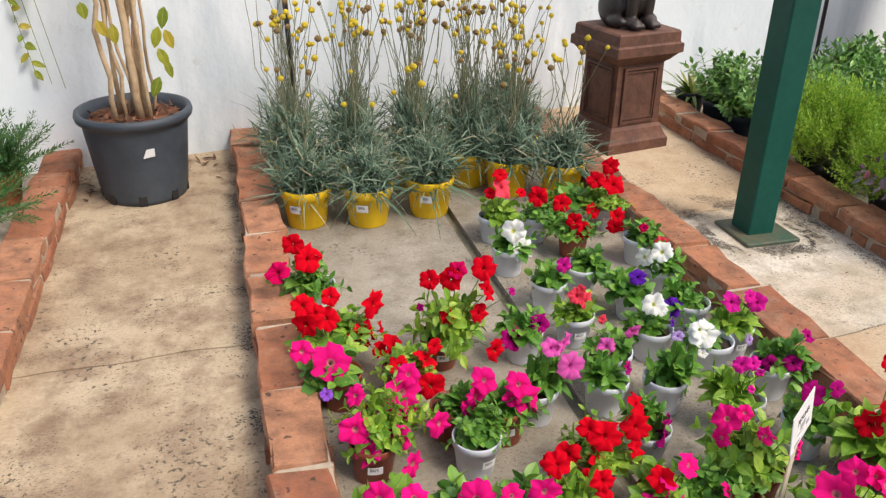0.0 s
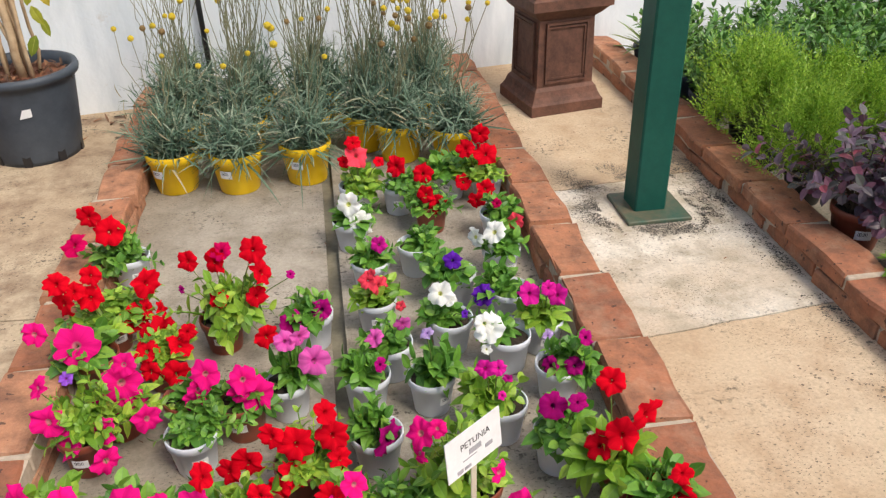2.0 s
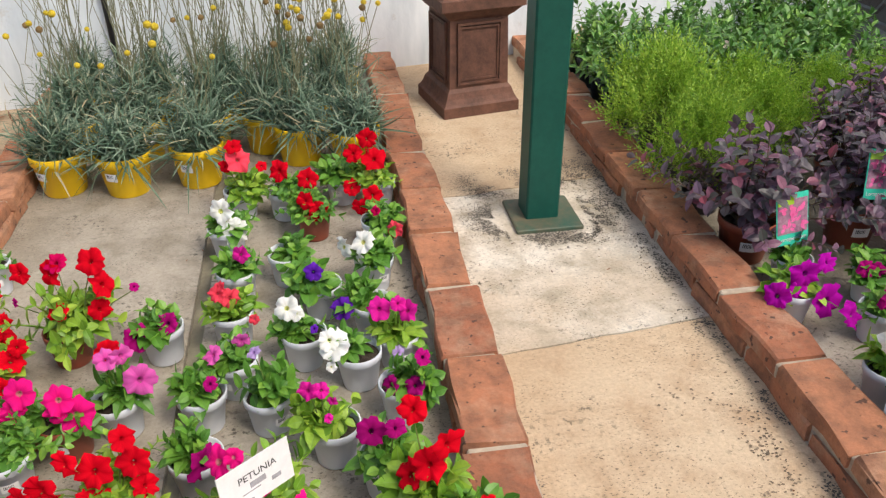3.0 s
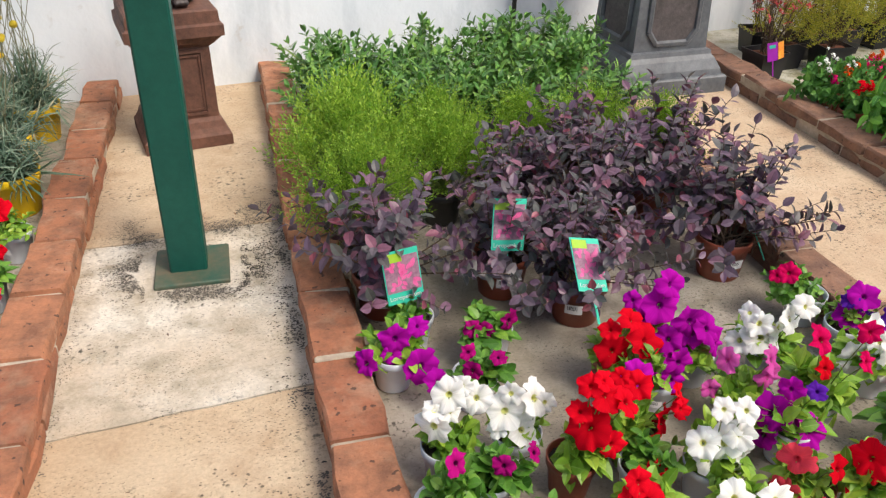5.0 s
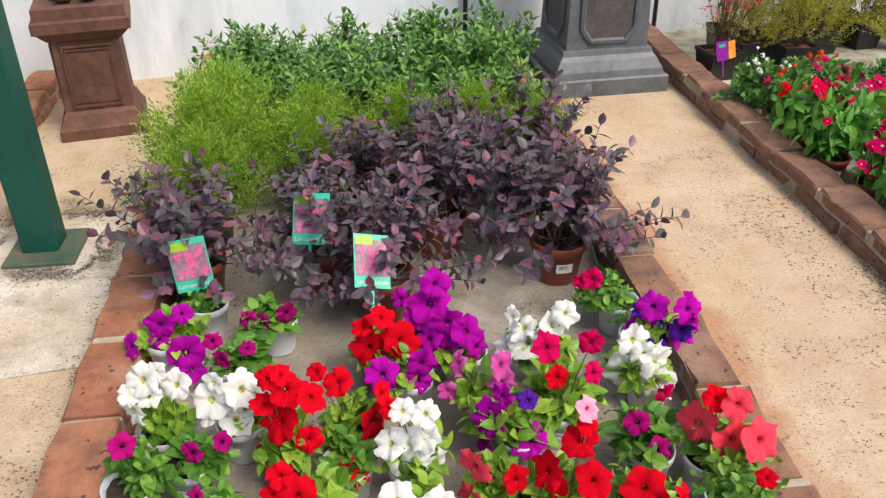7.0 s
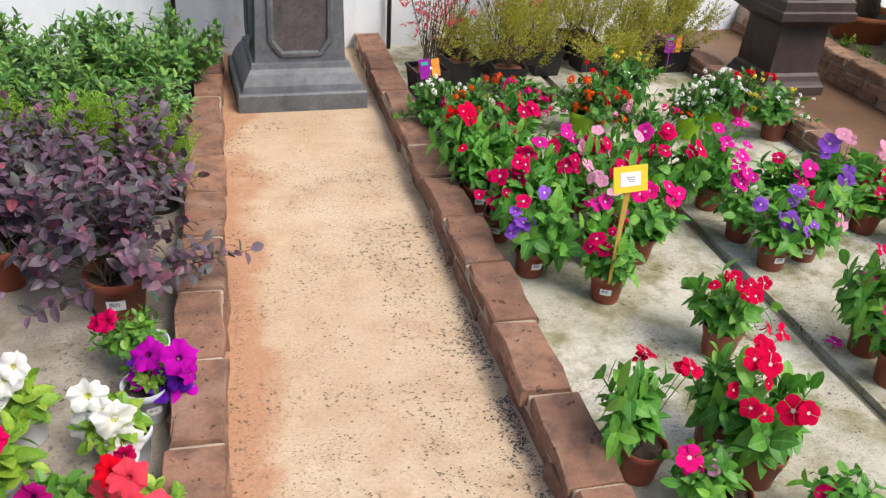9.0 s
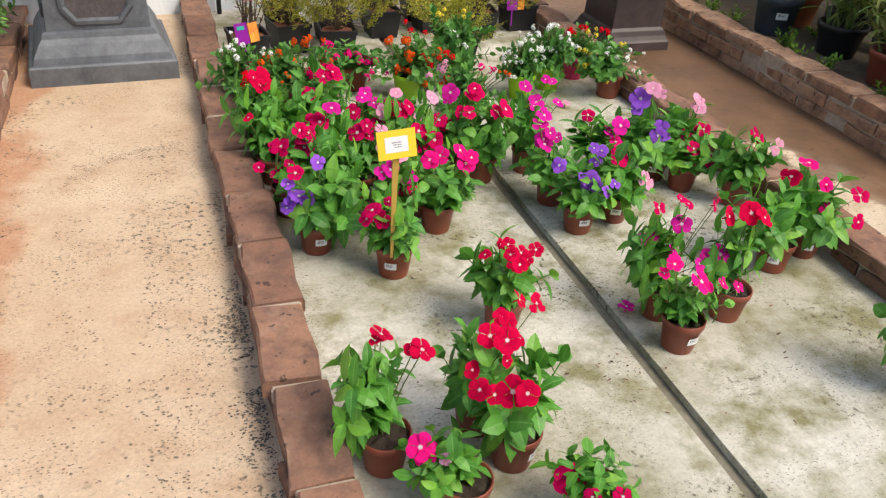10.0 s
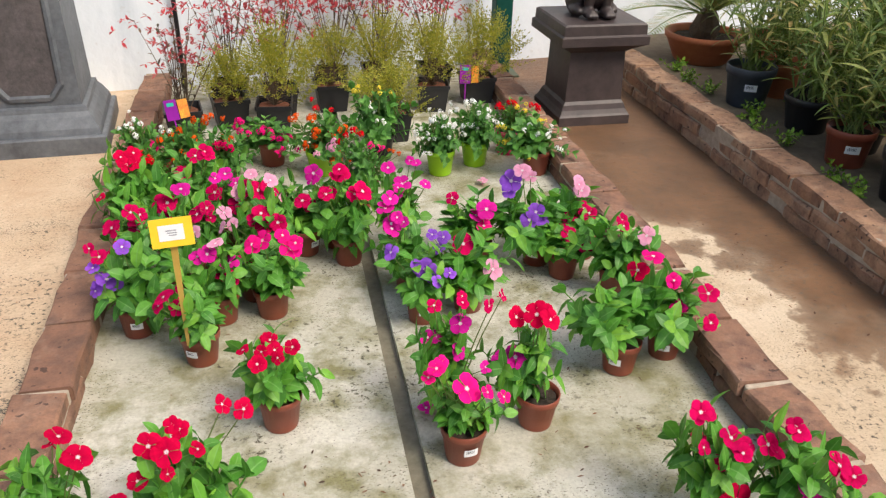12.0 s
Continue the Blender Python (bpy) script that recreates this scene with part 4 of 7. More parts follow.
petunia(2.92, 3.43, "grey", (-0.003, 0.001, 0.158, 0.071), white=[(-0.045, -0.025, 0.163, 0.027), (0.027, -0.043, 0.165, 0.027), (-0.102, -0.019, 0.159, 0.016), (-0.006, -0.033, 0.145, 0.021)])
petunia(3.05, 3.54, "terracotta", (-0.003, 0.001, 0.158, 0.072), rose=[(-0.051, -0.036, 0.1, 0.026), (-0.005, -0.044, 0.1, 0.032), (0.016, -0.045, 0.206, 0.023), (-0.014, -0.033, 0.159, 0.019)], red=[(-0.03, -0.028, 0.166, 0.025)])
petunia(3.19, 3.50, "terracotta", (-0.046, 0.019, 0.158, 0.09), rose=[(-0.014, -0.043, 0.1, 0.037), (-0.037, -0.023, 0.137, 0.015)])
petunia(3.30, 3.57, "terracotta", (-0.038, 0.018, 0.214, 0.112), rose=[(-0.105, 0.004, 0.234, 0.028), (-0.109, 0.006, 0.183, 0.02), (-0.075, -0.008, 0.252, 0.017), (-0.027, -0.029, 0.2, 0.019), (0.032, -0.063, 0.177, 0.021)])
petunia(3.38, 3.39, "terracotta", (0.002, -0.001, 0.158, 0.122), rose=[(-0.055, -0.007, 0.176, 0.042), (-0.038, -0.02, 0.235, 0.026), (0.007, -0.052, 0.22, 0.032), (-0.095, 0.016, 0.116, 0.027), (-0.06, -0.003, 0.103, 0.024), (-0.009, -0.04, 0.236, 0.022)])
petunia(3.60, 3.56, "terracotta", (-0.035, 0.005, 0.273, 0.08), red=[(-0.067, -0.02, 0.18, 0.029), (-0.035, -0.045, 0.224, 0.03), (-0.06, -0.028, 0.343, 0.025), (-0.004, -0.072, 0.294, 0.028)])
petunia(3.60, 3.44, "terracotta", (0.073, 0.045, 0.158, 0.085), red=[(0.028, 0.032, 0.106, 0.031), (0.059, 0.005, 0.124, 0.031), (0.06, 0.003, 0.18, 0.02)])
petunia(4.62, 4.10, "grey", (-0.001, 0.005, 0.158, 0.082), orchid=[(-0.077, -0.05, 0.116, 0.034), (-0.001, -0.036, 0.166, 0.037), (-0.01, -0.037, 0.121, 0.024), (0.056, -0.03, 0.191, 0.025), (0.057, -0.07, 0.1, 0.045), (0.08, -0.139, 0.1, 0.031)])
petunia(4.70, 4.25, "grey", (-0.015, -0.002, 0.158, 0.052))
petunia(4.89, 4.15, "grey", (-0.02, 0, 0.158, 0.083), plum=[(-0.064, -0.043, 0.132, 0.022), (-0.034, -0.041, 0.118, 0.027), (0.034, -0.042, 0.143, 0.027)])
petunia(4.80, 3.98, "grey", (0.018, 0.001, 0.158, 0.071), plum=[(-0.036, -0.043, 0.197, 0.021), (-0.024, -0.041, 0.139, 0.024), (0.04, -0.039, 0.167, 0.019)])
petunia(4.67, 3.76, "grey", (0.004, 0, 0.217, 0.06), white=[(-0.011, -0.042, 0.274, 0.034), (-0.044, -0.048, 0.202, 0.039), (0.05, -0.033, 0.248, 0.031), (0.018, -0.037, 0.288, 0.021), (-0.042, -0.048, 0.244, 0.023), (-0.007, -0.041, 0.23, 0.025)])
petunia(4.83, 3.77, "grey", (0.011, 0, 0.166, 0.058), white=[(-0.046, -0.042, 0.197, 0.039), (0.021, -0.038, 0.217, 0.041), (-0.002, -0.037, 0.135, 0.038), (-0.036, -0.042, 0.243, 0.026), (0.044, -0.037, 0.2, 0.023), (-0.06, -0.043, 0.155, 0.022), (-0.01, -0.039, 0.186, 0.031)])
petunia(4.62, 3.61, "grey", (0.024, 0.007, 0.212, 0.065), plum=[(0.018, -0.032, 0.23, 0.025)])
petunia(4.73, 3.66, "grey", (0.043, 0.002, 0.158, 0.068), plum=[(0.02, -0.036, 0.152, 0.023), (0.085, -0.034, 0.173, 0.021)])
petunia(4.79, 3.50, "grey", (0.012, 0.001, 0.158, 0.065), plum=[(0.039, -0.031, 0.136, 0.028), (-0.006, -0.035, 0.195, 0.018), (-0.041, -0.04, 0.168, 0.014)])
petunia(4.63, 3.47, "grey", (0.025, 0.006, 0.158, 0.066), plum=[(0.021, -0.03, 0.161, 0.024), (-0.004, -0.036, 0.156, 0.024)])
petunia(4.92, 3.67, "terracotta", (0.025, -0.001, 0.225, 0.067), red=[(0.011, -0.037, 0.209, 0.044), (0.034, -0.04, 0.292, 0.035), (0, -0.039, 0.32, 0.024), (0.081, -0.045, 0.27, 0.032), (-0.016, -0.038, 0.258, 0.025), (0.067, -0.041, 0.155, 0.028), (0.027, -0.04, 0.329, 0.021)])
petunia(5.09, 3.73, "terracotta", (-0.021, -0.012, 0.198, 0.07), red=[(-0.038, -0.049, 0.256, 0.031), (-0.079, -0.047, 0.285, 0.019), (0.033, -0.058, 0.149, 0.039), (0.055, -0.064, 0.229, 0.026), (0.067, -0.067, 0.188, 0.023)])
petunia(4.98, 3.48, "terracotta", (0.012, -0.001, 0.212, 0.074), red=[(-0.009, -0.034, 0.19, 0.036), (0.004, -0.033, 0.108, 0.036), (-0.037, -0.033, 0.243, 0.024), (-0.054, -0.033, 0.198, 0.022), (-0.099, -0.034, 0.119, 0.028)])
petunia(5.06, 3.61, "grey", (0.017, 0.012, 0.158, 0.07), red=[(0.01, -0.028, 0.1, 0.031), (0.025, -0.046, 0.1, 0.022), (0.027, -0.169, 0.1, 0.028)])
petunia(5.20, 3.59, "grey", (0.002, 0, 0.215, 0.066), white=[(-0.005, -0.036, 0.182, 0.043), (-0.05, -0.027, 0.186, 0.033), (-0.024, -0.033, 0.273, 0.024), (0.02, -0.044, 0.271, 0.026), (0.018, -0.043, 0.209, 0.031), (0.038, -0.048, 0.14, 0.03), (-0.028, -0.03, 0.137, 0.028)])
petunia(5.20, 3.46, "grey", (-0.003, 0.001, 0.167, 0.07), white=[(-0.048, -0.024, 0.16, 0.036), (-0.054, -0.022, 0.101, 0.032), (0.029, -0.044, 0.16, 0.032), (0.004, -0.046, 0.1, 0.026)])
petunia(5.15, 3.97, "terracotta", (-0.001, 0, 0.158, 0.067), red=[(-0.024, -0.037, 0.144, 0.042), (0.053, -0.051, 0.171, 0.043), (0.01, -0.043, 0.235, 0.029), (-0.038, -0.036, 0.208, 0.026)])
petunia(5.28, 4.05, "grey", (-0.012, 0.003, 0.171, 0.066), orchid=[(0.017, -0.047, 0.266, 0.035), (0.001, -0.042, 0.202, 0.047), (-0.071, -0.029, 0.22, 0.023), (-0.032, -0.035, 0.164, 0.032)])
petunia(5.36, 3.95, "grey", (-0.022, 0.006, 0.158, 0.071), orchid=[(-0.091, -0.02, 0.157, 0.034), (-0.046, -0.03, 0.21, 0.039), (-0.002, -0.042, 0.19, 0.039), (0.025, -0.05, 0.146, 0.03), (-0.034, -0.032, 0.172, 0.032), (-0.067, -0.024, 0.111, 0.036)])
petunia(5.22, 3.87, "grey", (-0.009, 0.002, 0.158, 0.065), orchid=[(0.021, -0.045, 0.171, 0.033), (-0.071, -0.027, 0.132, 0.038), (-0.022, -0.035, 0.104, 0.03), (0.012, -0.042, 0.118, 0.03)])
petunia(5.56, 3.92, "grey", (-0.01, 0.004, 0.168, 0.079), white=[(-0.053, -0.022, 0.149, 0.046), (-0.099, -0.007, 0.135, 0.036), (-0.065, -0.018, 0.19, 0.034), (0.001, -0.045, 0.21, 0.035), (0.025, -0.057, 0.25, 0.029), (-0.093, -0.01, 0.219, 0.025), (-0.018, -0.037, 0.183, 0.03)])
petunia(5.55, 3.72, "grey", (-0.006, 0.003, 0.214, 0.082), crimson=[(-0.052, -0.021, 0.287, 0.033), (0.029, -0.061, 0.322, 0.025), (0.041, -0.067, 0.244, 0.023)], red=[(-0.027, -0.031, 0.21, 0.026)])
petunia(5.41, 3.77, "grey", (-0.033, 0.011, 0.166, 0.074), pink=[(-0.001, -0.042, 0.225, 0.032), (-0.096, -0.013, 0.218, 0.028), (0.001, -0.042, 0.174, 0.029), (-0.117, -0.007, 0.134, 0.023), (-0.047, -0.024, 0.101, 0.035)])
petunia(5.44, 3.65, "grey", (-0.021, 0.008, 0.193, 0.082), orchid=[(-0.075, -0.013, 0.156, 0.043), (0.007, -0.043, 0.112, 0.037), (-0.086, -0.017, 0.1, 0.031), (-0.051, -0.022, 0.226, 0.026)], indigo=[(-0.001, -0.041, 0.226, 0.021)])
petunia(5.81, 4.12, "grey", (-0.034, 0.017, 0.158, 0.089), crimson=[(-0.082, -0.008, 0.174, 0.029), (-0.11, 0.003, 0.162, 0.019)])
petunia(5.82, 3.96, "grey", (0.055, 0.013, 0.158, 0.088), orchid=[(0.015, -0.013, 0.19, 0.038), (-0.003, -0.002, 0.125, 0.037), (0.087, -0.057, 0.206, 0.038), (0.106, -0.07, 0.173, 0.027), (0.088, -0.056, 0.104, 0.029)], indigo=[(0.044, -0.028, 0.108, 0.039), (-0.012, 0.002, 0.173, 0.024), (0.084, -0.054, 0.142, 0.031)])
petunia(5.79, 3.81, "grey", (-0.022, 0.013, 0.158, 0.073), white=[(-0.068, -0.007, 0.113, 0.046), (-0.009, -0.042, 0.165, 0.041), (0.001, -0.048, 0.106, 0.039), (-0.06, -0.013, 0.207, 0.038), (-0.034, -0.027, 0.175, 0.031)], crimson=[(0.004, -0.084, 0.1, 0.024)])
petunia(5.82, 3.53, "grey", (0.03, 0.015, 0.185, 0.103), coral=[(-0.035, 0.014, 0.18, 0.041), (0.024, -0.031, 0.168, 0.044), (0.062, -0.065, 0.194, 0.042), (0.02, -0.028, 0.258, 0.032)], red=[(-0.014, -0.002, 0.256, 0.026)])
petunia(5.70, 3.57, "grey", (-0.016, 0.021, 0.176, 0.085), plum=[(-0.039, -0.01, 0.18, 0.027), (0.004, -0.037, 0.12, 0.033)])
petunia(5.37, 3.49, "terracotta", (-0.018, 0.007, 0.166, 0.062), coral=[(-0.064, -0.014, 0.189, 0.037), (-0.069, -0.014, 0.1, 0.035), (-0.034, -0.084, 0.1, 0.034)], red=[(0.013, -0.045, 0.175, 0.028)])
petunia(5.50, 3.44, "terracotta", (-0.021, 0.011, 0.238, 0.07), red=[(-0.063, -0.009, 0.206, 0.037), (-0.047, -0.016, 0.174, 0.027), (-0.062, -0.011, 0.1, 0.03), (-0.013, -0.036, 0.3, 0.032), (0.016, -0.052, 0.214, 0.035), (-0.004, -0.041, 0.344, 0.02)], blush=[(-0.008, -0.04, 0.381, 0.022)])
petunia(5.66, 3.41, "terracotta", (-0.034, 0.023, 0.158, 0.089), red=[(-0.04, -0.016, 0.171, 0.042), (-0.016, -0.033, 0.128, 0.034), (0.019, -0.061, 0.185, 0.026), (-0.112, -0.022, 0.1, 0.033)])
petunia(5.82, 3.41, "grey", (0.021, 0.023, 0.158, 0.089), red=[(0.031, -0.037, 0.188, 0.019)])
vinca(6.91, 3.59, "terracotta", (-0.028, 0.019, 0.336, 0.102), red=[(0.009, 0.09, 0.283, 0.029), (0.066, -0.005, 0.307, 0.03), (-0.005, 0.085, 0.272, 0.021), (0.05, 0.005, 0.3, 0.022)])
vinca(7.18, 3.53, "terracotta", (-0.011, 0.011, 0.295, 0.126), red=[(-0.098, -0.14, 0.345, 0.034), (-0.125, -0.06, 0.285, 0.026), (-0.10, -0.075, 0.28, 0.022)])
vinca(7.14, 3.65, "terracotta", (-0.022, 0.018, 0.269, 0.089), red=[(0, -0.10, 0.326, 0.032), (0.02, -0.05, 0.335, 0.022), (0.135, 0.045, 0.291, 0.026), (-0.063, -0.09, 0.254, 0.022), (0.05, -0.06, 0.29, 0.019)])
vinca(7.34, 3.98, "terracotta", (-0.018, 0.014, 0.233, 0.113), red=[(-0.01, 0, 0.26, 0.021), (-0.075, -0.01, 0.245, 0.019), (-0.03, -0.06, 0.27, 0.019), (-0.038, -0.13, 0.287, 0.023), (-0.035, -0.10, 0.265, 0.022), (0.0, -0.055, 0.268, 0.022)])
vinca(7.03, 3.43, "terracotta", (-0.052, 0.044, 0.163, 0.087), rose=[(-0.087, 0.037, 0.166, 0.032), (-0.077, 0.03, 0.145, 0.026)], blush=[(-0.045, 0.005, 0.154, 0.015)])
vinca(7.27, 3.34, "terracotta", (-0.008, 0.006, 0.158, 0.081), crimson=[(-0.056, 0.011, 0.122, 0.037), (0.026, -0.055, 0.122, 0.023)])
vinca(7.77, 3.79, "terracotta", (-0.013, 0.008, 0.195, 0.088), rose=[(-0.006, -0.03, 0.229, 0.04), (-0.087, 0.016, 0.235, 0.019), (0.035, -0.059, 0.236, 0.019), (-0.07, 0.007, 0.266, 0.024)])
vinca(7.79, 3.93, "terracotta", (-0.032, 0.018, 0.314, 0.087), magenta=[(-0.013, -0.027, 0.31, 0.03), (-0.016, -0.024, 0.225, 0.025), (-0.084, 0.011, 0.252, 0.022), (0.046, -0.064, 0.202, 0.018)], crimson=[(-0.072, 0.004, 0.348, 0.022), (-0.01, -0.029, 0.371, 0.019), (0.045, -0.065, 0.378, 0.02)])
vinca(7.98, 3.88, "terracotta", (-0.036, 0.025, 0.267, 0.094), magenta=[(-0.064, 0.008, 0.207, 0.034)], red=[(-0.069, 0.011, 0.323, 0.03), (-0.028, -0.017, 0.344, 0.035), (-0.001, -0.038, 0.341, 0.031)])
vinca(8.28, 4.06, "terracotta", (-0.037, 0.03, 0.245, 0.124))
vinca(8.44, 4.11, "terracotta", (-0.013, 0.012, 0.251, 0.143), red=[(-0.099, 0.041, 0.265, 0.036)], rose=[(-0.071, 0.019, 0.32, 0.034), (0.002, -0.045, 0.179, 0.031), (-0.02, -0.024, 0.263, 0.024)], crimson=[(0.048, -0.093, 0.256, 0.033), (0.064, -0.11, 0.171, 0.028)])
vinca(8.42, 4.45, "terracotta", (0.001, -0.001, 0.247, 0.123), crimson=[(-0.016, -0.028, 0.281, 0.026)], blush=[(0.047, -0.079, 0.249, 0.034)])
vinca(7.78, 4.40, "terracotta", (0.005, -0.002, 0.222, 0.109), violet=[(-0.002, -0.033, 0.193, 0.038), (-0.025, -0.022, 0.198, 0.028), (0.018, -0.042, 0.173, 0.025), (0.065, -0.066, 0.194, 0.022), (-0.099, 0.006, 0.237, 0.028)])
vinca(7.77, 4.59, "terracotta", (-0.017, 0.007, 0.2, 0.1), magenta=[(-0.08, -0.005, 0.294, 0.031), (-0.063, -0.01, 0.242, 0.035), (-0.045, -0.017, 0.266, 0.023)])
vinca(7.93, 4.44, "terracotta", (-0.002, 0.001, 0.241, 0.134), blush=[(0.056, -0.066, 0.171, 0.037)], crimson=[(-0.028, -0.021, 0.241, 0.038)], violet=[(-0.095, 0.009, 0.212, 0.024), (-0.084, 0.004, 0.255, 0.024)])
vinca(8.29, 4.59, "terracotta", (0.015, 0.004, 0.168, 0.117), crimson=[(0.001, -0.024, 0.124, 0.037), (0.054, -0.061, 0.131, 0.029), (0.002, -0.025, 0.167, 0.031)])
vinca(8.23, 4.69, "terracotta", (-0.046, 0.01, 0.25, 0.146), violet=[(-0.108, 0.006, 0.31, 0.042), (-0.112, 0.008, 0.275, 0.029), (-0.027, -0.036, 0.212, 0.035), (-0.015, -0.043, 0.185, 0.029)], blush=[(-0.077, -0.01, 0.353, 0.032), (-0.051, -0.023, 0.335, 0.025)])
vinca(8.40, 4.71, "terracotta", (-0.042, 0.026, 0.226, 0.112), crimson=[(-0.053, -0.004, 0.161, 0.037), (0, -0.039, 0.185, 0.03), (-0.077, 0.01, 0.176, 0.024)], blush=[(-0.029, -0.02, 0.262, 0.032), (-0.042, -0.012, 0.299, 0.022)])
vinca(8.01, 4.69, "terracotta", (-0.021, 0.01, 0.222, 0.133), magenta=[(0.02, -0.046, 0.239, 0.039), (-0.01, -0.03, 0.21, 0.028)], rose=[(0.015, -0.043, 0.177, 0.03)], crimson=[(-0.085, 0.003, 0.264, 0.026)])
vinca(7.59, 4.79, "terracotta", (0.004, -0.001, 0.265, 0.111), crimson=[(0.047, -0.048, 0.284, 0.04), (-0.069, -0.015, 0.266, 0.028), (0.022, -0.04, 0.272, 0.031)])
vinca(7.45, 4.88, "terracotta", (0.029, 0.009, 0.203, 0.117), crimson=[(-0.005, -0.022, 0.209, 0.035), (0.072, -0.025, 0.23, 0.031), (0.017, -0.022, 0.193, 0.029)])
vinca(7.33, 4.50, "terracotta", (0.023, 0.002, 0.219, 0.108), rose=[(-0.015, -0.022, 0.267, 0.034), (0.064, -0.04, 0.244, 0.038), (0.044, -0.035, 0.287, 0.027), (0.079, -0.045, 0.264, 0.026)])
vinca(6.94, 4.46, "terracotta", (0.03, -0.001, 0.272, 0.123), violet=[(-0.055, -0.031, 0.204, 0.035), (-0.075, -0.032, 0.195, 0.026), (-0.036, -0.03, 0.19, 0.029), (0, -0.031, 0.303, 0.025), (-0.085, -0.033, 0.245, 0.022), (-0.091, -0.033, 0.17, 0.021)], crimson=[(-0.063, -0.032, 0.277, 0.027)])
vinca(7.13, 4.29, "terracotta", (0.002, 0, 0.215, 0.102), crimson=[(-0.076, -0.024, 0.23, 0.033), (-0.091, -0.024, 0.205, 0.025), (-0.046, -0.025, 0.193, 0.026), (-0.032, -0.027, 0.253, 0.016)])
vinca(7.28, 4.61, "terracotta", (-0.009, 0.008, 0.158, 0.105), rose=[(-0.03, -0.02, 0.135, 0.031), (-0.022, -0.021, 0.106, 0.028), (-0.105, -0.012, 0.172, 0.022)])
vinca(6.89, 5.10, "terracotta", (-0.022, 0.002, 0.304, 0.115), red=[(-0.018, -0.03, 0.3, 0.037), (-0.037, -0.034, 0.313, 0.029), (0.006, -0.026, 0.293, 0.029)])
vinca(7.06, 5.10, "terracotta", (0.009, 0.02, 0.275, 0.11), crimson=[(-0.017, -0.016, 0.235, 0.033), (0.033, -0.01, 0.296, 0.033), (0.065, -0.008, 0.308, 0.033)])
vinca(7.02, 4.85, "terracotta", (0.011, 0.002, 0.28, 0.106), magenta=[(0.044, -0.027, 0.292, 0.034)], crimson=[(-0.014, -0.034, 0.244, 0.04), (-0.032, -0.037, 0.212, 0.035), (0.002, -0.032, 0.221, 0.029)])
vinca(7.20, 4.96, "terracotta", (0.012, -0.005, 0.263, 0.099), magenta=[(-0.001, -0.039, 0.294, 0.027), (0.03, -0.037, 0.258, 0.028)], crimson=[(-0.041, -0.042, 0.23, 0.032), (0.129, -0.035, 0.205, 0.02)])
vinca(7.13, 4.73, "terracotta", (0.008, 0.001, 0.259, 0.097), crimson=[(-0.012, -0.033, 0.259, 0.037), (0.019, -0.03, 0.277, 0.027), (0.027, -0.029, 0.242, 0.02)], blush=[(0.069, -0.026, 0.256, 0.029)])
vinca(7.26, 4.87, "terracotta", (0.01, 0.015, 0.262, 0.101), blush=[(-0.017, -0.019, 0.254, 0.031), (0.025, -0.017, 0.317, 0.025)], crimson=[(0.044, -0.016, 0.259, 0.04), (-0.03, -0.02, 0.208, 0.035), (0.074, -0.016, 0.267, 0.029)])
vinca(7.33, 4.72, "terracotta", (0.007, -0.012, 0.278, 0.095), crimson=[(-0.018, -0.044, 0.259, 0.034), (-0.011, -0.044, 0.216, 0.035), (-0.04, -0.045, 0.239, 0.027)], blush=[(0.019, -0.044, 0.369, 0.027), (-0.106, -0.051, 0.231, 0.025)])
vinca(6.90, 4.69, "terracotta", (0.013, 0.003, 0.275, 0.106), crimson=[(0.032, -0.026, 0.295, 0.029), (-0.026, -0.038, 0.253, 0.035), (0.045, -0.024, 0.238, 0.035), (-0.034, -0.039, 0.157, 0.032), (-0.097, -0.057, 0.199, 0.02)])
vinca(7.18, 4.49, "terracotta", (0.008, 0.001, 0.264, 0.097), magenta=[(-0.021, -0.033, 0.246, 0.03), (0.037, -0.028, 0.209, 0.032)], blush=[(0.005, -0.031, 0.278, 0.027), (-0.047, -0.037, 0.322, 0.023)], crimson=[(0.018, -0.029, 0.179, 0.032)])
vinca(7.78, 4.83, "terracotta", (-0.01, 0.001, 0.305, 0.105), magenta=[(-0.005, -0.032, 0.276, 0.034), (-0.051, -0.026, 0.335, 0.028), (0.073, -0.046, 0.277, 0.023), (0.041, -0.04, 0.352, 0.019), (-0.016, -0.03, 0.246, 0.025)])
vinca(7.56, 4.92, "terracotta", (-0.022, -0.008, 0.254, 0.103), magenta=[(-0.072, -0.038, 0.296, 0.035), (-0.08, -0.038, 0.274, 0.023)], crimson=[(0.022, -0.043, 0.291, 0.033), (-0.001, -0.041, 0.283, 0.023)])
vinca(6.89, 4.91, "terracotta", (-0.03, 0.014, 0.27, 0.104), red=[(-0.083, -0.031, 0.253, 0.02)])
vinca(6.96, 5.01, "terracotta", (0.001, -0.009, 0.262, 0.101))
vinca(7.35, 4.95, "terracotta", (0.017, -0.01, 0.241, 0.089), blush=[(0.032, -0.042, 0.201, 0.018)])
vinca(7.03, 4.65, "terracotta", (0.008, 0.001, 0.257, 0.09))
vinca(8.27, 3.47, "terracotta", (-0.04, 0.048, 0.268, 0.101), crimson=[(-0.068, 0.035, 0.313, 0.03), (-0.026, -0.015, 0.279, 0.028), (-0.067, 0.035, 0.245, 0.019), (-0.027, -0.012, 0.217, 0.028), (-0.008, -0.039, 0.257, 0.024)], red=[(0, -0.048, 0.132, 0.043)])
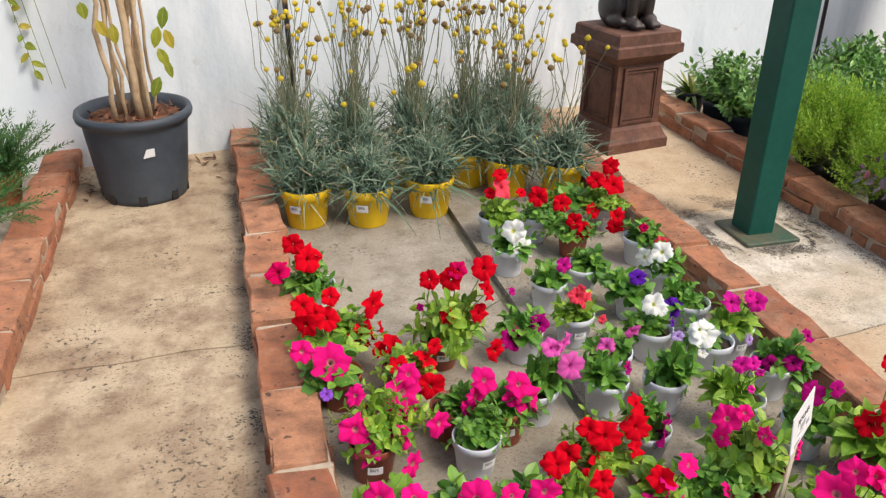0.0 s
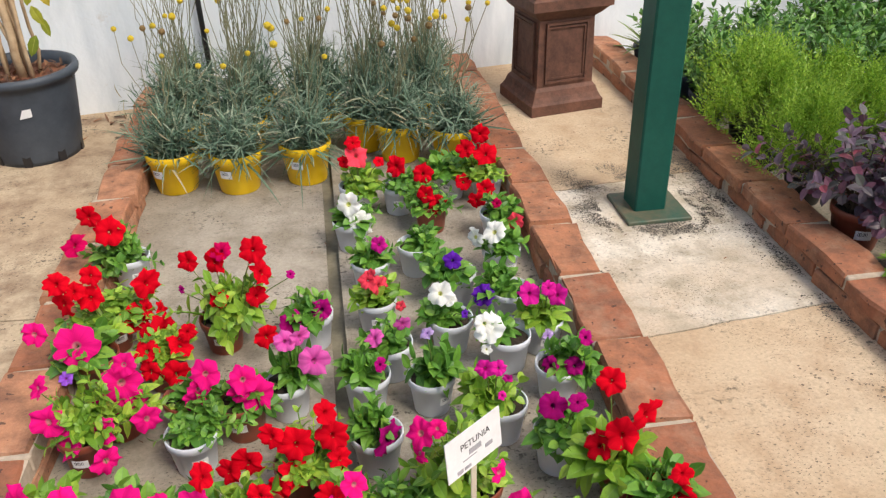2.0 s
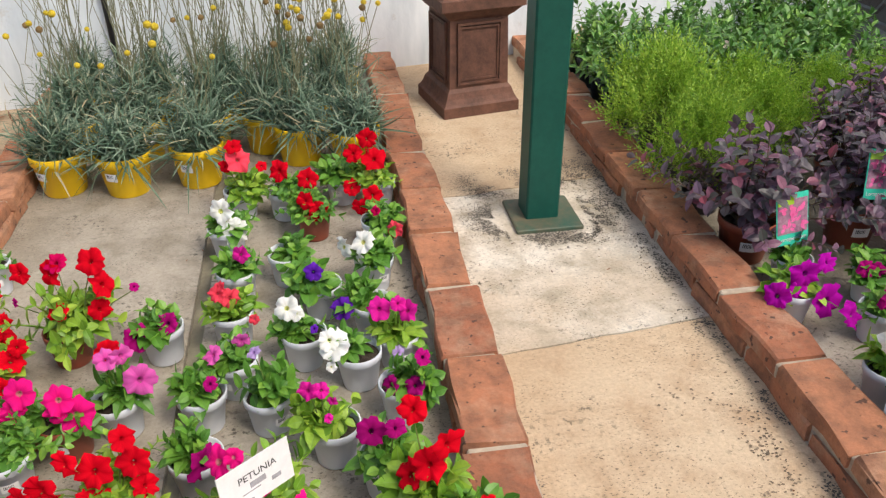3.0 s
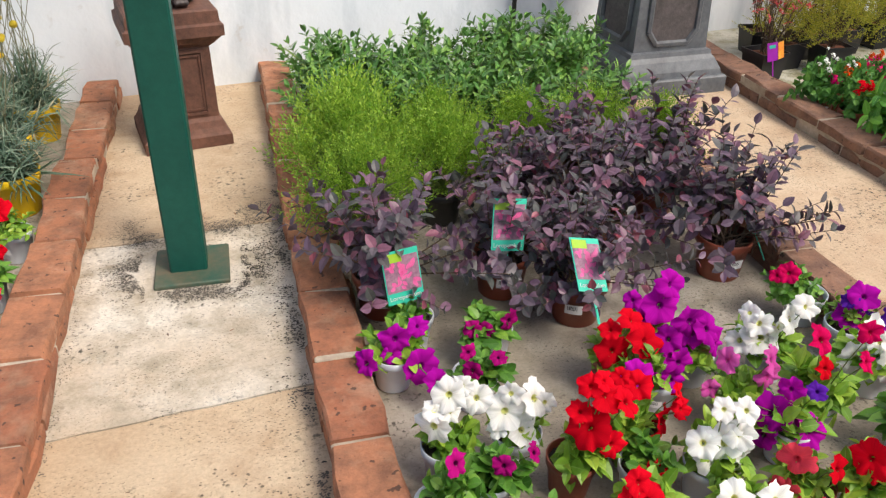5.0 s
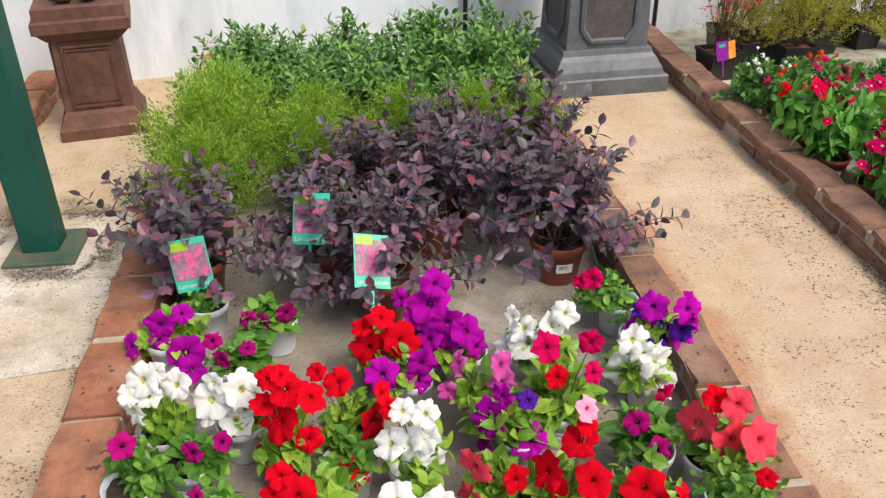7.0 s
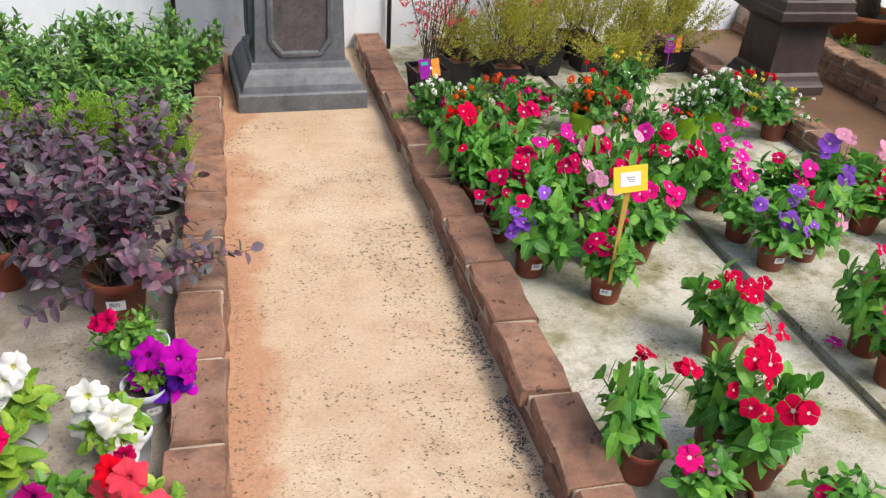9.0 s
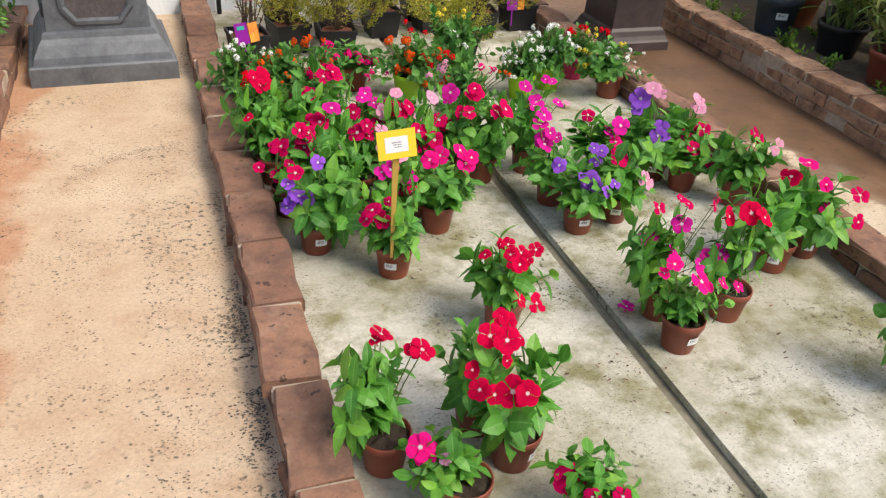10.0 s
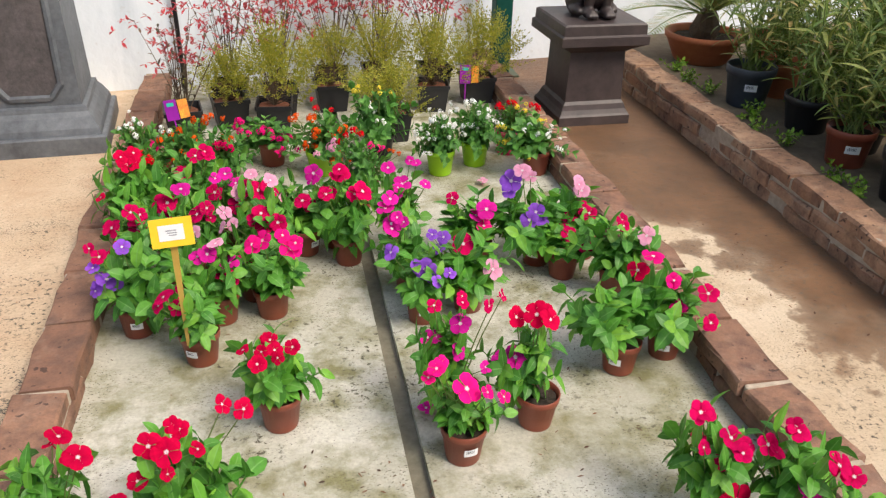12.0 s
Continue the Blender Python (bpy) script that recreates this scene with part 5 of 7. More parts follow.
vinca(8.41, 3.39, "terracotta", (-0.026, 0.023, 0.294, 0.12), crimson=[(-0.057, 0.013, 0.325, 0.027), (0.009, -0.049, 0.275, 0.038), (-0.094, 0.043, 0.27, 0.027), (-0.079, 0.032, 0.26, 0.022), (0.026, -0.067, 0.268, 0.025)], magenta=[(-0.021, -0.017, 0.192, 0.036)])
lantana(8.05, 5.50, "lime", (-0.016, 0.003, 0.246, 0.101), white=[(-0.112, -0.037, 0.194, 0.019), (-0.09, -0.041, 0.219, 0.019), (-0.056, -0.047, 0.256, 0.021), (0, -0.058, 0.27, 0.021), (0.035, -0.066, 0.23, 0.021), (-0.065, -0.044, 0.114, 0.017), (-0.016, -0.055, 0.293, 0.019), (-0.036, -0.05, 0.178, 0.017)])
lantana(8.22, 5.58, "lime", (-0.008, 0.002, 0.27, 0.116), white=[(-0.034, -0.05, 0.304, 0.019), (0.03, -0.067, 0.265, 0.024), (-0.064, -0.043, 0.19, 0.024), (-0.031, -0.05, 0.199, 0.024), (-0.099, -0.036, 0.265, 0.022), (0.055, -0.074, 0.221, 0.019)])
lantana(8.40, 5.69, "pink", (0.02, -0.006, 0.232, 0.109), red=[(-0.066, -0.041, 0.231, 0.025), (-0.019, -0.054, 0.254, 0.025), (0.094, -0.091, 0.242, 0.028)], yellow=[(0.01, -0.063, 0.236, 0.023)])
lantana(8.46, 5.45, "terracotta", (-0.023, 0.009, 0.245, 0.139), yellow=[(-0.154, -0.012, 0.216, 0.021), (-0.134, -0.017, 0.157, 0.024), (-0.089, -0.029, 0.101, 0.019), (-0.01, -0.055, 0.252, 0.019)], white=[(-0.034, -0.046, 0.188, 0.024), (0.029, -0.069, 0.231, 0.019), (0.058, -0.08, 0.141, 0.019), (-0.053, -0.04, 0.232, 0.019)])
lantana(7.55, 5.56, "lime", (0.04, -0.009, 0.259, 0.152), orange=[(-0.064, -0.045, 0.14, 0.026), (-0.013, -0.054, 0.137, 0.026), (-0.02, -0.053, 0.21, 0.028), (0.071, -0.075, 0.221, 0.025), (0.147, -0.096, 0.1, 0.03), (0.04, -0.083, 0.1, 0.026), (-0.093, -0.041, 0.272, 0.025), (-0.036, -0.051, 0.267, 0.03)], red=[(0.072, -0.075, 0.167, 0.026), (0.131, -0.092, 0.221, 0.028), (-0.015, -0.055, 0.309, 0.023)])
lantana(7.82, 5.70, "black", (-0.017, 0.005, 0.31, 0.141), yellow=[(-0.111, -0.032, 0.321, 0.022), (-0.009, -0.057, 0.316, 0.019)], white=[(-0.058, -0.044, 0.248, 0.027), (-0.025, -0.052, 0.194, 0.02)])
lantana(7.35, 5.70, "terracotta", (-0.029, 0.004, 0.189, 0.157), rose=[(-0.128, -0.045, 0.214, 0.028), (-0.042, -0.052, 0.169, 0.033), (-0.123, -0.045, 0.169, 0.029), (0.052, -0.065, 0.144, 0.036), (0.021, -0.142, 0.1, 0.026), (-0.004, -0.056, 0.172, 0.021)])
lantana(6.89, 5.53, "terracotta", (-0.03, 0, 0.271, 0.113), white=[(-0.049, -0.057, 0.241, 0.02), (-0.078, -0.058, 0.279, 0.018), (-0.046, -0.057, 0.303, 0.018), (0.046, -0.057, 0.251, 0.018)])
lantana(7.01, 5.55, "terracotta", (0.015, -0.001, 0.252, 0.125), orange=[(-0.008, -0.056, 0.243, 0.025), (-0.039, -0.056, 0.222, 0.025), (0.093, -0.063, 0.29, 0.027), (0.052, -0.059, 0.288, 0.022), (0.152, -0.069, 0.215, 0.025)], rose=[(-0.117, -0.057, 0.197, 0.029)])
lantana(7.16, 5.44, "terracotta", (-0.007, 0.001, 0.256, 0.122), crimson=[(-0.057, -0.052, 0.194, 0.037), (-0.009, -0.055, 0.215, 0.033)], orange=[(-0.149, -0.051, 0.197, 0.015)])
lantana(7.69, 5.24, "terracotta", (0.007, -0.002, 0.257, 0.118), rose=[(0.026, -0.066, 0.269, 0.025)], orange=[(0.092, -0.088, 0.253, 0.015)], blush=[(-0.119, -0.029, 0.254, 0.032)])
lantana(6.90, 5.33, "terracotta", (0.005, 0, 0.243, 0.107), red=[(-0.046, -0.057, 0.233, 0.04), (-0.019, -0.056, 0.219, 0.03)])
lantana(7.05, 5.22, "terracotta", (0.004, -0.019, 0.232, 0.103), crimson=[(-0.006, -0.074, 0.219, 0.031)])


# ---- grey-leaved everlastings in yellow pots ----
def everlasting_foliage(v):
    def make():
        rr, g = random.Random(v + 71), Geo()
        spray(rr, g, Geo(), 60, (2, 56), 0.19, 0.08, 0.0135, 0.085, 0.0064, r0=0.045, whorl=1, angle=42, start=0.05, tip=0.7, droop=0.7)
        for _ in range(150):
            d = aim(rr, 5, 78)
            leaf(g, Vector((rr.uniform(-0.045, 0.045), rr.uniform(-0.045, 0.045), 0)), d, aim(rr, 0, 70), rr.uniform(0.10, 0.21), rr.uniform(0.006, 0.0105), 0.3, rr.uniform(-0.3, 1.2), (0.9, 1, 0.9, 0.6, 0.05))
        for _ in range(9):
            d = aim(rr, 60, 95)
            leaf(g, d * 0.05, d, Vector((0, 0, 1)), rr.uniform(0.06, 0.12), 0.005, 0.2, rr.uniform(0.6, 1.4), (0.9, 1, 0.8, 0.5, 0.05))
        return g.mesh("foliage", GRASS_LEAF)
    return kept(("ef", v), make)


def ball_mesh(v, old):
    def make():
        rr, g = random.Random(v), Geo()
        prof = [(0.25, -0.95), (0.75, -0.65), (1.0, -0.1), (0.88, 0.45), (0.5, 0.85), (0.12, 1.0)]
        g.lathe(prof, 9)
        g.v = [tuple(c * rr.uniform(0.9, 1.08) for c in q) for q in g.v]
        return g.mesh("flower_head", OLD_BALL if old else BALL, True)
    return kept(("ball", v, old), make)


def everlasting(x, y, heads, tall):
    heads = int(heads * 2.1)
    rr = random.Random(int(x * 100) * 13 + int(y * 100))
    t = thing("everlasting_plant", "grey-leaved everlasting with yellow ball flowers in yellow pot", "potted plant", "everlastings in yellow pots", "", pose(x, y, 0))
    turn = rr.uniform(0, 360)
    p = part("pot", pot_mesh("yellow", 0.094, 0.15), None, t, "", False, pose(0, 0, 0.001, 0, 0, turn))
    part("soil", soil_mesh(0.088, 0.128, SOIL), None, t)
    if rr.random() < 0.7:
        sticker(p, 0.0845, 0.085, 0.045, 0.03, rr.uniform(-35, 35) - turn)
    big = 1.0 if y < 5.45 else 1.3
    part("foliage", everlasting_foliage(rr.randrange(4)), None, t, "", False, pose(0, 0, 0.125, 0, 0, rr.uniform(0, 360)) @ Matrix.Diagonal((1, 1, big, 1)))
    stems = Geo()
    spots = []
    for _ in range(heads):
        d = aim(rr, 1, 15)
        ln = tall * (rr.uniform(0.86, 1.1) if rr.random() < 0.85 else rr.uniform(0.68, 0.86))
        pts = [Vector((rr.uniform(-0.03, 0.03), rr.uniform(-0.03, 0.03), 0.13)) + d * (ln * k / 4) + Vector((rr.uniform(-0.008, 0.008), rr.uniform(-0.008, 0.008), 0)) for k in range(5)]
        stems.tube(pts, 0.0019, 0.0012, 4)
        spots.append(pts[-1])
    part("stalk", stems, DRY_STEM, t)
    for q in spots:
        s = rr.uniform(0.0085, 0.014)
        part("flower_head", ball_mesh(rr.randrange(3), rr.random() < 0.3), None, t, "", False, Matrix.Translation(q) @ Matrix.Diagonal((s, s, s * 0.92, 1)))


for x, y, n, h in ((2.515, 5.255, 3, 0.48), (2.74, 5.215, 2, 0.48), (2.985, 5.245, 4, 0.48), (3.345, 5.37, 9, 0.46), (3.545, 5.285, 6, 0.46),
                   (2.52, 5.54, 10, 0.55), (2.75, 5.52, 11, 0.58), (3.00, 5.52, 12, 0.60), (3.22, 5.50, 12, 0.60), (3.47, 5.62, 12, 0.60),
                   (2.50, 5.84, 9, 0.60), (2.78, 5.82, 12, 0.64), (3.05, 5.82, 13, 0.66), (3.30, 5.82, 13, 0.64), (3.52, 5.94, 8, 0.60)):
    everlasting(x, y, n, h)


# ---- shrubs of the middle bed ----
def bush(name, label, x, y, make_foliage, pot, pot_r, pot_h, scale=1.0, group="", rr=None, z=0.0, stem_mat=TWIG):
    t = thing(name, label, "shrub", group, "", pose(x, y, z))
    turn = rr.uniform(0, 360)
    p = part("pot", pot_mesh(pot, pot_r, pot_h), None, t, "", False, pose(0, 0, 0.001, 0, 0, turn))
    part("soil", soil_mesh(pot_r * 0.94, pot_h * 0.86, SOIL), None, t)
    leaves, stems = make_foliage(rr.randrange(3))
    m = pose(0, 0, pot_h * 0.84, 0, 0, rr.uniform(0, 360)) @ Matrix.Diagonal((scale, scale, scale, 1))
    part("foliage", leaves, None, t, "", False, m)
    part("branching", stems, None, t, "", False, m)
    return t, p, turn


def foliage_pair(key, leaf_mat, stem_mat, **how):
    def of(v):
        def make():
            rr, g, s = random.Random(v * 17 + len(key)), Geo(), Geo()
            spray(rr, g, s, **how)
            return g.mesh("foliage", leaf_mat), s.mesh("branching", stem_mat)
        return kept((key, v), make)
    return of


purple = foliage_pair("purple", PURPLE_LEAF, TWIG, branches=44, tilt=(6, 77), length=0.345, sag=0.05, step=0.0140, leaf_l=0.052, leaf_w=0.032, r0=0.04, whorl=1, angle=62, start=0.36, tip=0.75, thick=0.002)


def sprigs(key, material, stem, reach, tall, count, long, leaf_l, leaf_w):
    """Many small upright sprigs over a loose dome."""
    def of(v):
        def make():
            rr, g, s = random.Random(v + 90), Geo(), Geo()
            for _ in range(count):
                d = aim(rr, 0, 82)
                base = Vector((d.x * reach, d.y * reach, d.z * tall)) * (rr.uniform(0.25, 1.1) ** 0.6)
                s.tube([Vector((0, 0, 0)), base * 0.5 + Vector((0, 0, 0.02)), base], 0.0015, 0.001, 3)
                lean = (d + Vector((0, 0, 0.8))).normalized()
                for _ in range(rr.randint(4, 6)):
                    w = (lean + Vector((rr.gauss(0, 0.32), rr.gauss(0, 0.32), rr.gauss(0, 0.2)))).normalized()
                    ln = rr.uniform(0.4, 1.0) * long
                    n = int(ln / (leaf_l * 0.48))
                    side = w.orthogonal().normalized()
                    for k in range(n):
                        o = Matrix.Rotation(k * 2.4, 3, w) @ side
                        small_leaf(g, base + w * (ln * k / n), (w * 0.75 + o * 0.66).normalized(), o.cross(w), leaf_l * (1 - 0.35 * k / n), leaf_w)
                    small_leaf(g, base + w * ln, w, side, leaf_l * 1.1, leaf_w)
            return g.mesh("foliage", material), s.mesh("branching", stem)
        return kept((key, v), make)
    return of


lime = sprigs("lime", LIME_LEAF, STEM, 0.19, 0.23, 165, 0.13, 0.016, 0.0056)
olive = sprigs("olive", OLIVE_LEAF, TWIG, 0.19, 0.27, 64, 0.17, 0.017, 0.0066)
green = foliage_pair("green", SHRUB_LEAF, STEM, branches=50, tilt=(2, 58), length=0.30, sag=0.03, step=0.020, leaf_l=0.050, leaf_w=0.022, r0=0.06, whorl=2, angle=58, start=0.15, thick=0.0024)
cane = foliage_pair("cane", CANE_LEAF, STEM, branches=24, tilt=(3, 40), length=0.75, sag=0.10, step=0.036, leaf_l=0.115, leaf_w=0.019, r0=0.06, whorl=1, angle=50, start=0.15, thick=0.004, droop=0.6)

TAG_GREEN = plain("turquoise_card", (0.03, 0.52, 0.36), (0.04, 0.60, 0.42), 0.35, 30, 0.02)
TAG_LIME = plain("lime_print", (0.28, 0.52, 0.03), (0.40, 0.62, 0.06), 0.35, 60, 0.02)
TAG_PINK = plain("pink_print", (0.62, 0.05, 0.22), (0.85, 0.20, 0.45), 0.35, 160, 0.02)
TAG_DARK = plain("dark_leaf_print", (0.16, 0.05, 0.13), (0.48, 0.30, 0.36), 0.35, 160, 0.02)
TAG_PURPLE = plain("purple_card", (0.30, 0.015, 0.34), (0.38, 0.02, 0.42), 0.35, 30, 0.02)
TAG_FIRE = plain("flame_print", (0.75, 0.08, 0.03), (0.85, 0.50, 0.06), 0.35, 120, 0.02)
SIGN_YELLOW = plain("yellow_card", (0.80, 0.52, 0.02), (0.84, 0.58, 0.03), 0.4, 30, 0.04)
STAKE = plain("tan_plastic", (0.48, 0.30, 0.06), (0.56, 0.37, 0.08), 0.45, 30, 0.06)


def writing(words, size, parent, m, material, label):
    cu = bpy.data.curves.new("lettering", "FONT")
    cu.body, cu.size, cu.extrude, cu.align_x, cu.align_y = words, size, 0.0002, "CENTER", "CENTER"
    cu.materials.append(material)
    ob = new("lettering", cu)
    ob.parent, ob.matrix_basis = parent, m
    return tagged(ob, label)


def card(w, h, y=0.0, d=0.0012):
    return Geo().box(-w / 2, w / 2, y - d / 2, y + d / 2, -h / 2, h / 2)


def shrub_tag(m):
    """A plant tag: picture above, name below, on a thin stem."""
    t = thing("plant_tag", "turquoise plant tag with pink flower picture and name", "tag", "shrub tags", "", m @ Matrix.Diagonal((1.58, 1.58, 1.58, 1)))
    part("card", card(0.062, 0.092), TAG_GREEN, t)
    part("picture", card(0.058, 0.062, -0.0012, 0.0006), TAG_DARK, t, "picture of dark leaves", False, pose(0, 0, 0.005))
    bl, q = Geo(), random.Random(2)
    for _ in range(26):
        leaf(bl, Vector((q.uniform(-0.021, 0.020), -0.0020, q.uniform(-0.018, 0.024))), Vector((q.uniform(-1, 1), 0, q.uniform(-1, 1))), Vector((0, -1, 0)), q.uniform(0.010, 0.017), q.uniform(0.005, 0.009), 0.05, 0.0)
    part("blossom", bl, TAG_PINK, t, "pink printed blossom")
    part("corner", Geo().box(-0.029, 0.002, -0.0022, -0.0017, 0.027, 0.042), TAG_LIME, t, "lime green corner")
    part("stem", Geo().box(-0.0025, 0.0025, 0.001, 0.002, -0.10, 0.03), TAG_GREEN, t)
    writing("Loropetalum", 0.0105, t, pose(0, -0.0012, -0.036, 90, 0, 0), PAPER, "white lettering")
    return t


R2 = random.Random(21)
for x, y, s in ((4.655, 4.43, 1.02), (5.015, 4.455, 0.95), (5.185, 4.28, 0.85), (5.715, 4.405, 1.08), (5.385, 4.60, 1.05), (5.68, 4.80, 1.10), (5.16, 4.76, 0.9), (5.44, 4.96, 0.92)):
    t, p, turn = bush("purple_shrub", "purple-leaved fringe-flower shrub in a brown-red pot", x, y, purple, "terracotta", 0.085, 0.135, s, "purple shrubs", R2)
    if y < 4.5:
        sticker(p, 0.0785, 0.07, 0.05, 0.032, R2.uniform(-30, 10) - turn)
shrub_tag(pose(4.677, 4.255, 0.218, -12, -5, 6))
shrub_tag(pose(4.995, 4.36, 0.275, -18, 8, 4))
shrub_tag(pose(5.150, 4.165, 0.245, -46, 16, 12))
shrub_tag(pose(5.79, 4.42, 0.20, -20, 30, 75))
for x, y, s in ((4.66, 4.74, 0.95), (4.66, 5.02, 1.1), (4.70, 5.24, 1.05), (4.95, 4.92, 0.95), (5.00, 5.20, 0.85), (5.30, 5.16, 0.8), (5.58, 5.16, 0.8), (5.79, 5.02, 0.78)):
    bush("lime_shrub", "feathery lime-green confetti shrub in a dark pot", x, y, lime, "black", 0.075, 0.12, s, "lime shrubs", R2)
for x, y, s in ((4.66, 5.50, 0.82), (4.68, 5.74, 0.80), (4.70, 5.98, 0.84), (4.86, 5.86, 0.86), (5.06, 5.68, 0.84), (5.16, 5.98, 0.92), (5.36, 5.70, 0.86), (5.50, 6.02, 0.95), (5.70, 5.74, 0.88), (5.82, 6.04, 0.94), (4.93, 5.46, 0.80), (5.20, 5.46, 0.80), (5.48, 5.48, 0.80), (5.76, 5.44, 0.78)):
    bush("green_shrub", "dark green leafy shrub in a dark grey pot", x, y, green, "slate", 0.085, 0.13, s, "green shrubs by the wall", R2)
g = Geo()
for _ in range(34):
    d = aim(R2, 15, 75)
    leaf(g, Vector((0, 0, 0.06)), d, Vector((0, 0, 1)), R2.uniform(0.10, 0.17), 0.017, 0.3, R2.uniform(0.2, 0.7), (0.8, 1, 0.9, 0.6, 0.0))
t = thing("strap_plant", "small strap-leaved plant in a dark grey pot", "potted plant", "", "", pose(4.67, 6.20, 0) @ Matrix.Diagonal((1.35, 1.35, 1.35, 1)))
part("pot", pot_mesh("slate", 0.06, 0.09), None, t)
part("soil", soil_mesh(0.056, 0.077, SOIL), None, t)
part("foliage", g, CANE_LEAF, t)


# ---- back row of the last bed: black pots with twiggy shrubs ----
def square_pot(w, h):
    return kept(("sq", w, h), lambda: Geo().lathe([(w * 0.39, 0), (w * 0.47, h * 0.86), (w * 0.5, h * 0.87), (w * 0.5, h), (w * 0.46, h), (w * 0.44, h * 0.86), (w * 0.37, 0.01)], 4, None, 0, True).mesh("pot", BLACK))


def twiggy(x, y, kind, tall, turn):
    rr = random.Random(int(x * 100))
    t = thing("twiggy_shrub" if kind == "red" else "golden_shrub", "twiggy shrub with red young leaves in a black pot" if kind == "red" else "golden small-leaved shrub in a square black pot",
              "shrub", "shrubs in black pots", "", pose(x, y, 0))
    p = part("pot", square_pot(0.17, 0.14), None, t, "", False, pose(0, 0, 0.001, 0, 0, turn))
    part("soil", soil_mesh(0.078, 0.122, MULCH), None, t)
    if kind == "red":
        g, r, s = Geo(), Geo(), Geo()
        spray(rr, g, s, 20, (2, 34), tall, 0.02, 0.05, 0.03, 0.012, r0=0.03, whorl=1, angle=60, start=0.2, thick=0.002)
        for _ in range(int((70 if x < 7.2 else 130) * tall / 0.4)):
            d = aim(rr, 3, 36)
            b = d * (tall * rr.uniform(0.5, 1.08))
            for _ in range(4):
                leaf(r, b, aim(rr, 20, 110), Vector((0, 0, 1)), rr.uniform(0.02, 0.036), 0.011, 0.2, 0.3)
        part("foliage", g, BRONZE_LEAF, t, "", False, pose(0, 0, 0.12))
        part("young_leaves", r, RED_LEAF, t, "red young leaves", False, pose(0, 0, 0.12))
        part("branching", s, TWIG, t, "", False, pose(0, 0, 0.12))
    else:
        l, s = olive(rr.randrange(3))
        m = pose(0, 0, 0.12, 0, 0, rr.uniform(0, 360)) @ Matrix.Diagonal((0.98, 0.98, 0.74 * tall / 0.27, 1))
        part("foliage", l, None, t, "", False, m)
        part("branching", s, None, t, "", False, m)
    return p


for x, y, kind, tall, turn in ((6.955, 6.085, "red", 0.46, 8), (7.16, 6.46, "red", 0.52, -5), (7.16, 6.22, "gold", 0.24, 12), (7.37, 6.12, "gold", 0.36, -4), (7.40, 6.36, "red", 0.62, 6),
                               (7.66, 6.40, "gold", 0.30, 4), (7.68, 6.62, "red", 0.66, -8), (7.90, 5.94, "gold", 0.22, 5), (7.94, 6.46, "gold", 0.34, 9), (7.93, 6.66, "red", 0.66, 0), (8.17, 6.34, "gold", 0.32, -6),
                               (8.24, 6.66, "red", 0.60, 5), (8.43, 6.44, "gold", 0.34, 3)):
    twiggy(x, y, kind, tall, turn)


def purple_tag(m):
    t = thing("plant_tag", "purple and flame-coloured plant tag in a black pot", "tag", "purple tags", "", m)
    part("card", card(0.062, 0.105), TAG_PURPLE, t, "", False, pose(-0.029, 0, 0, 0, 0, -8))
    part("picture", card(0.05, 0.095), TAG_FIRE, t, "flame-coloured leaf picture", False, pose(0.03, 0.004, -0.002, 0, 0, 16))
    part("print", Geo().box(-0.018, 0.018, -0.0016, -0.0008, 0.02, 0.038), TAG_GREEN, t, "pale green print block", False, pose(-0.029, 0, 0, 0, 0, -8))
    part("stem", Geo().box(-0.03, -0.024, 0.001, 0.003, -0.14, 0.0), TAG_PURPLE, t)


purple_tag(pose(6.945, 5.985, 0.165, -10, -8, 4) @ Matrix.Diagonal((0.88, 0.88, 0.88, 1)))
purple_tag(pose(8.36, 6.30, 0.185, -8, 2, 4) @ Matrix.Diagonal((0.9, 0.9, 0.9, 1)))


# ---- signs ----
t = thing("price_sign", "white card price sign on a pale stick", "sign", "", "", pose(3.275, 3.46, 0))
bd = part("board", Geo().box(-0.068, 0.068, -0.001, 0.001, -0.042, 0.042), PAPER, t, "", False, pose(0, 0, 0.30, -6, 0, 37))
part("stick", Geo().box(-0.005, 0.005, 0.001, 0.005, 0.001, 0.30, 0.001), plain("pale_stick", (0.62, 0.56, 0.42), (0.72, 0.66, 0.52), 0.6, 30, 0.1), t)
writing("PETUNIA", 0.0185, bd, pose(0.003, -0.0013, 0.012, 90, 0, 0), INK, "black lettering")
for x0, x1, z0, z1 in ((-0.014, 0.016, -0.011, 0.000), (-0.030, 0.004, -0.0175, -0.0155), (0.026, 0.044, -0.022, -0.014), (-0.046, -0.032, -0.037, -0.029), (-0.028, -0.012, -0.036, -0.030)):
    part("print_line", Geo().box(x0, x1, -0.0018, -0.0011, z0, z1), GREY_INK, bd, "unreadable line of print")
t = thing("plant_sign", "yellow plastic sign with white label on a stake", "sign", "", "", pose(7.105, 4.235, 0.09))
bd = part("board", Geo().box(-0.052, 0.052, -0.002, 0.002, -0.037, 0.037), SIGN_YELLOW, t, "", False, pose(0, 0, 0.345, -16, -3, 3))
part("paper", Geo().box(-0.032, 0.030, -0.0032, -0.0022, -0.02, 0.02), PAPER, bd, "white paper label")
for k in range(3):
    part("print_line", Geo().box(-0.014 + 0.003 * k, 0.012, -0.0038, -0.0033, 0.004 - 0.006 * k, 0.007 - 0.006 * k), GREY_INK, bd, "unreadable line of print")
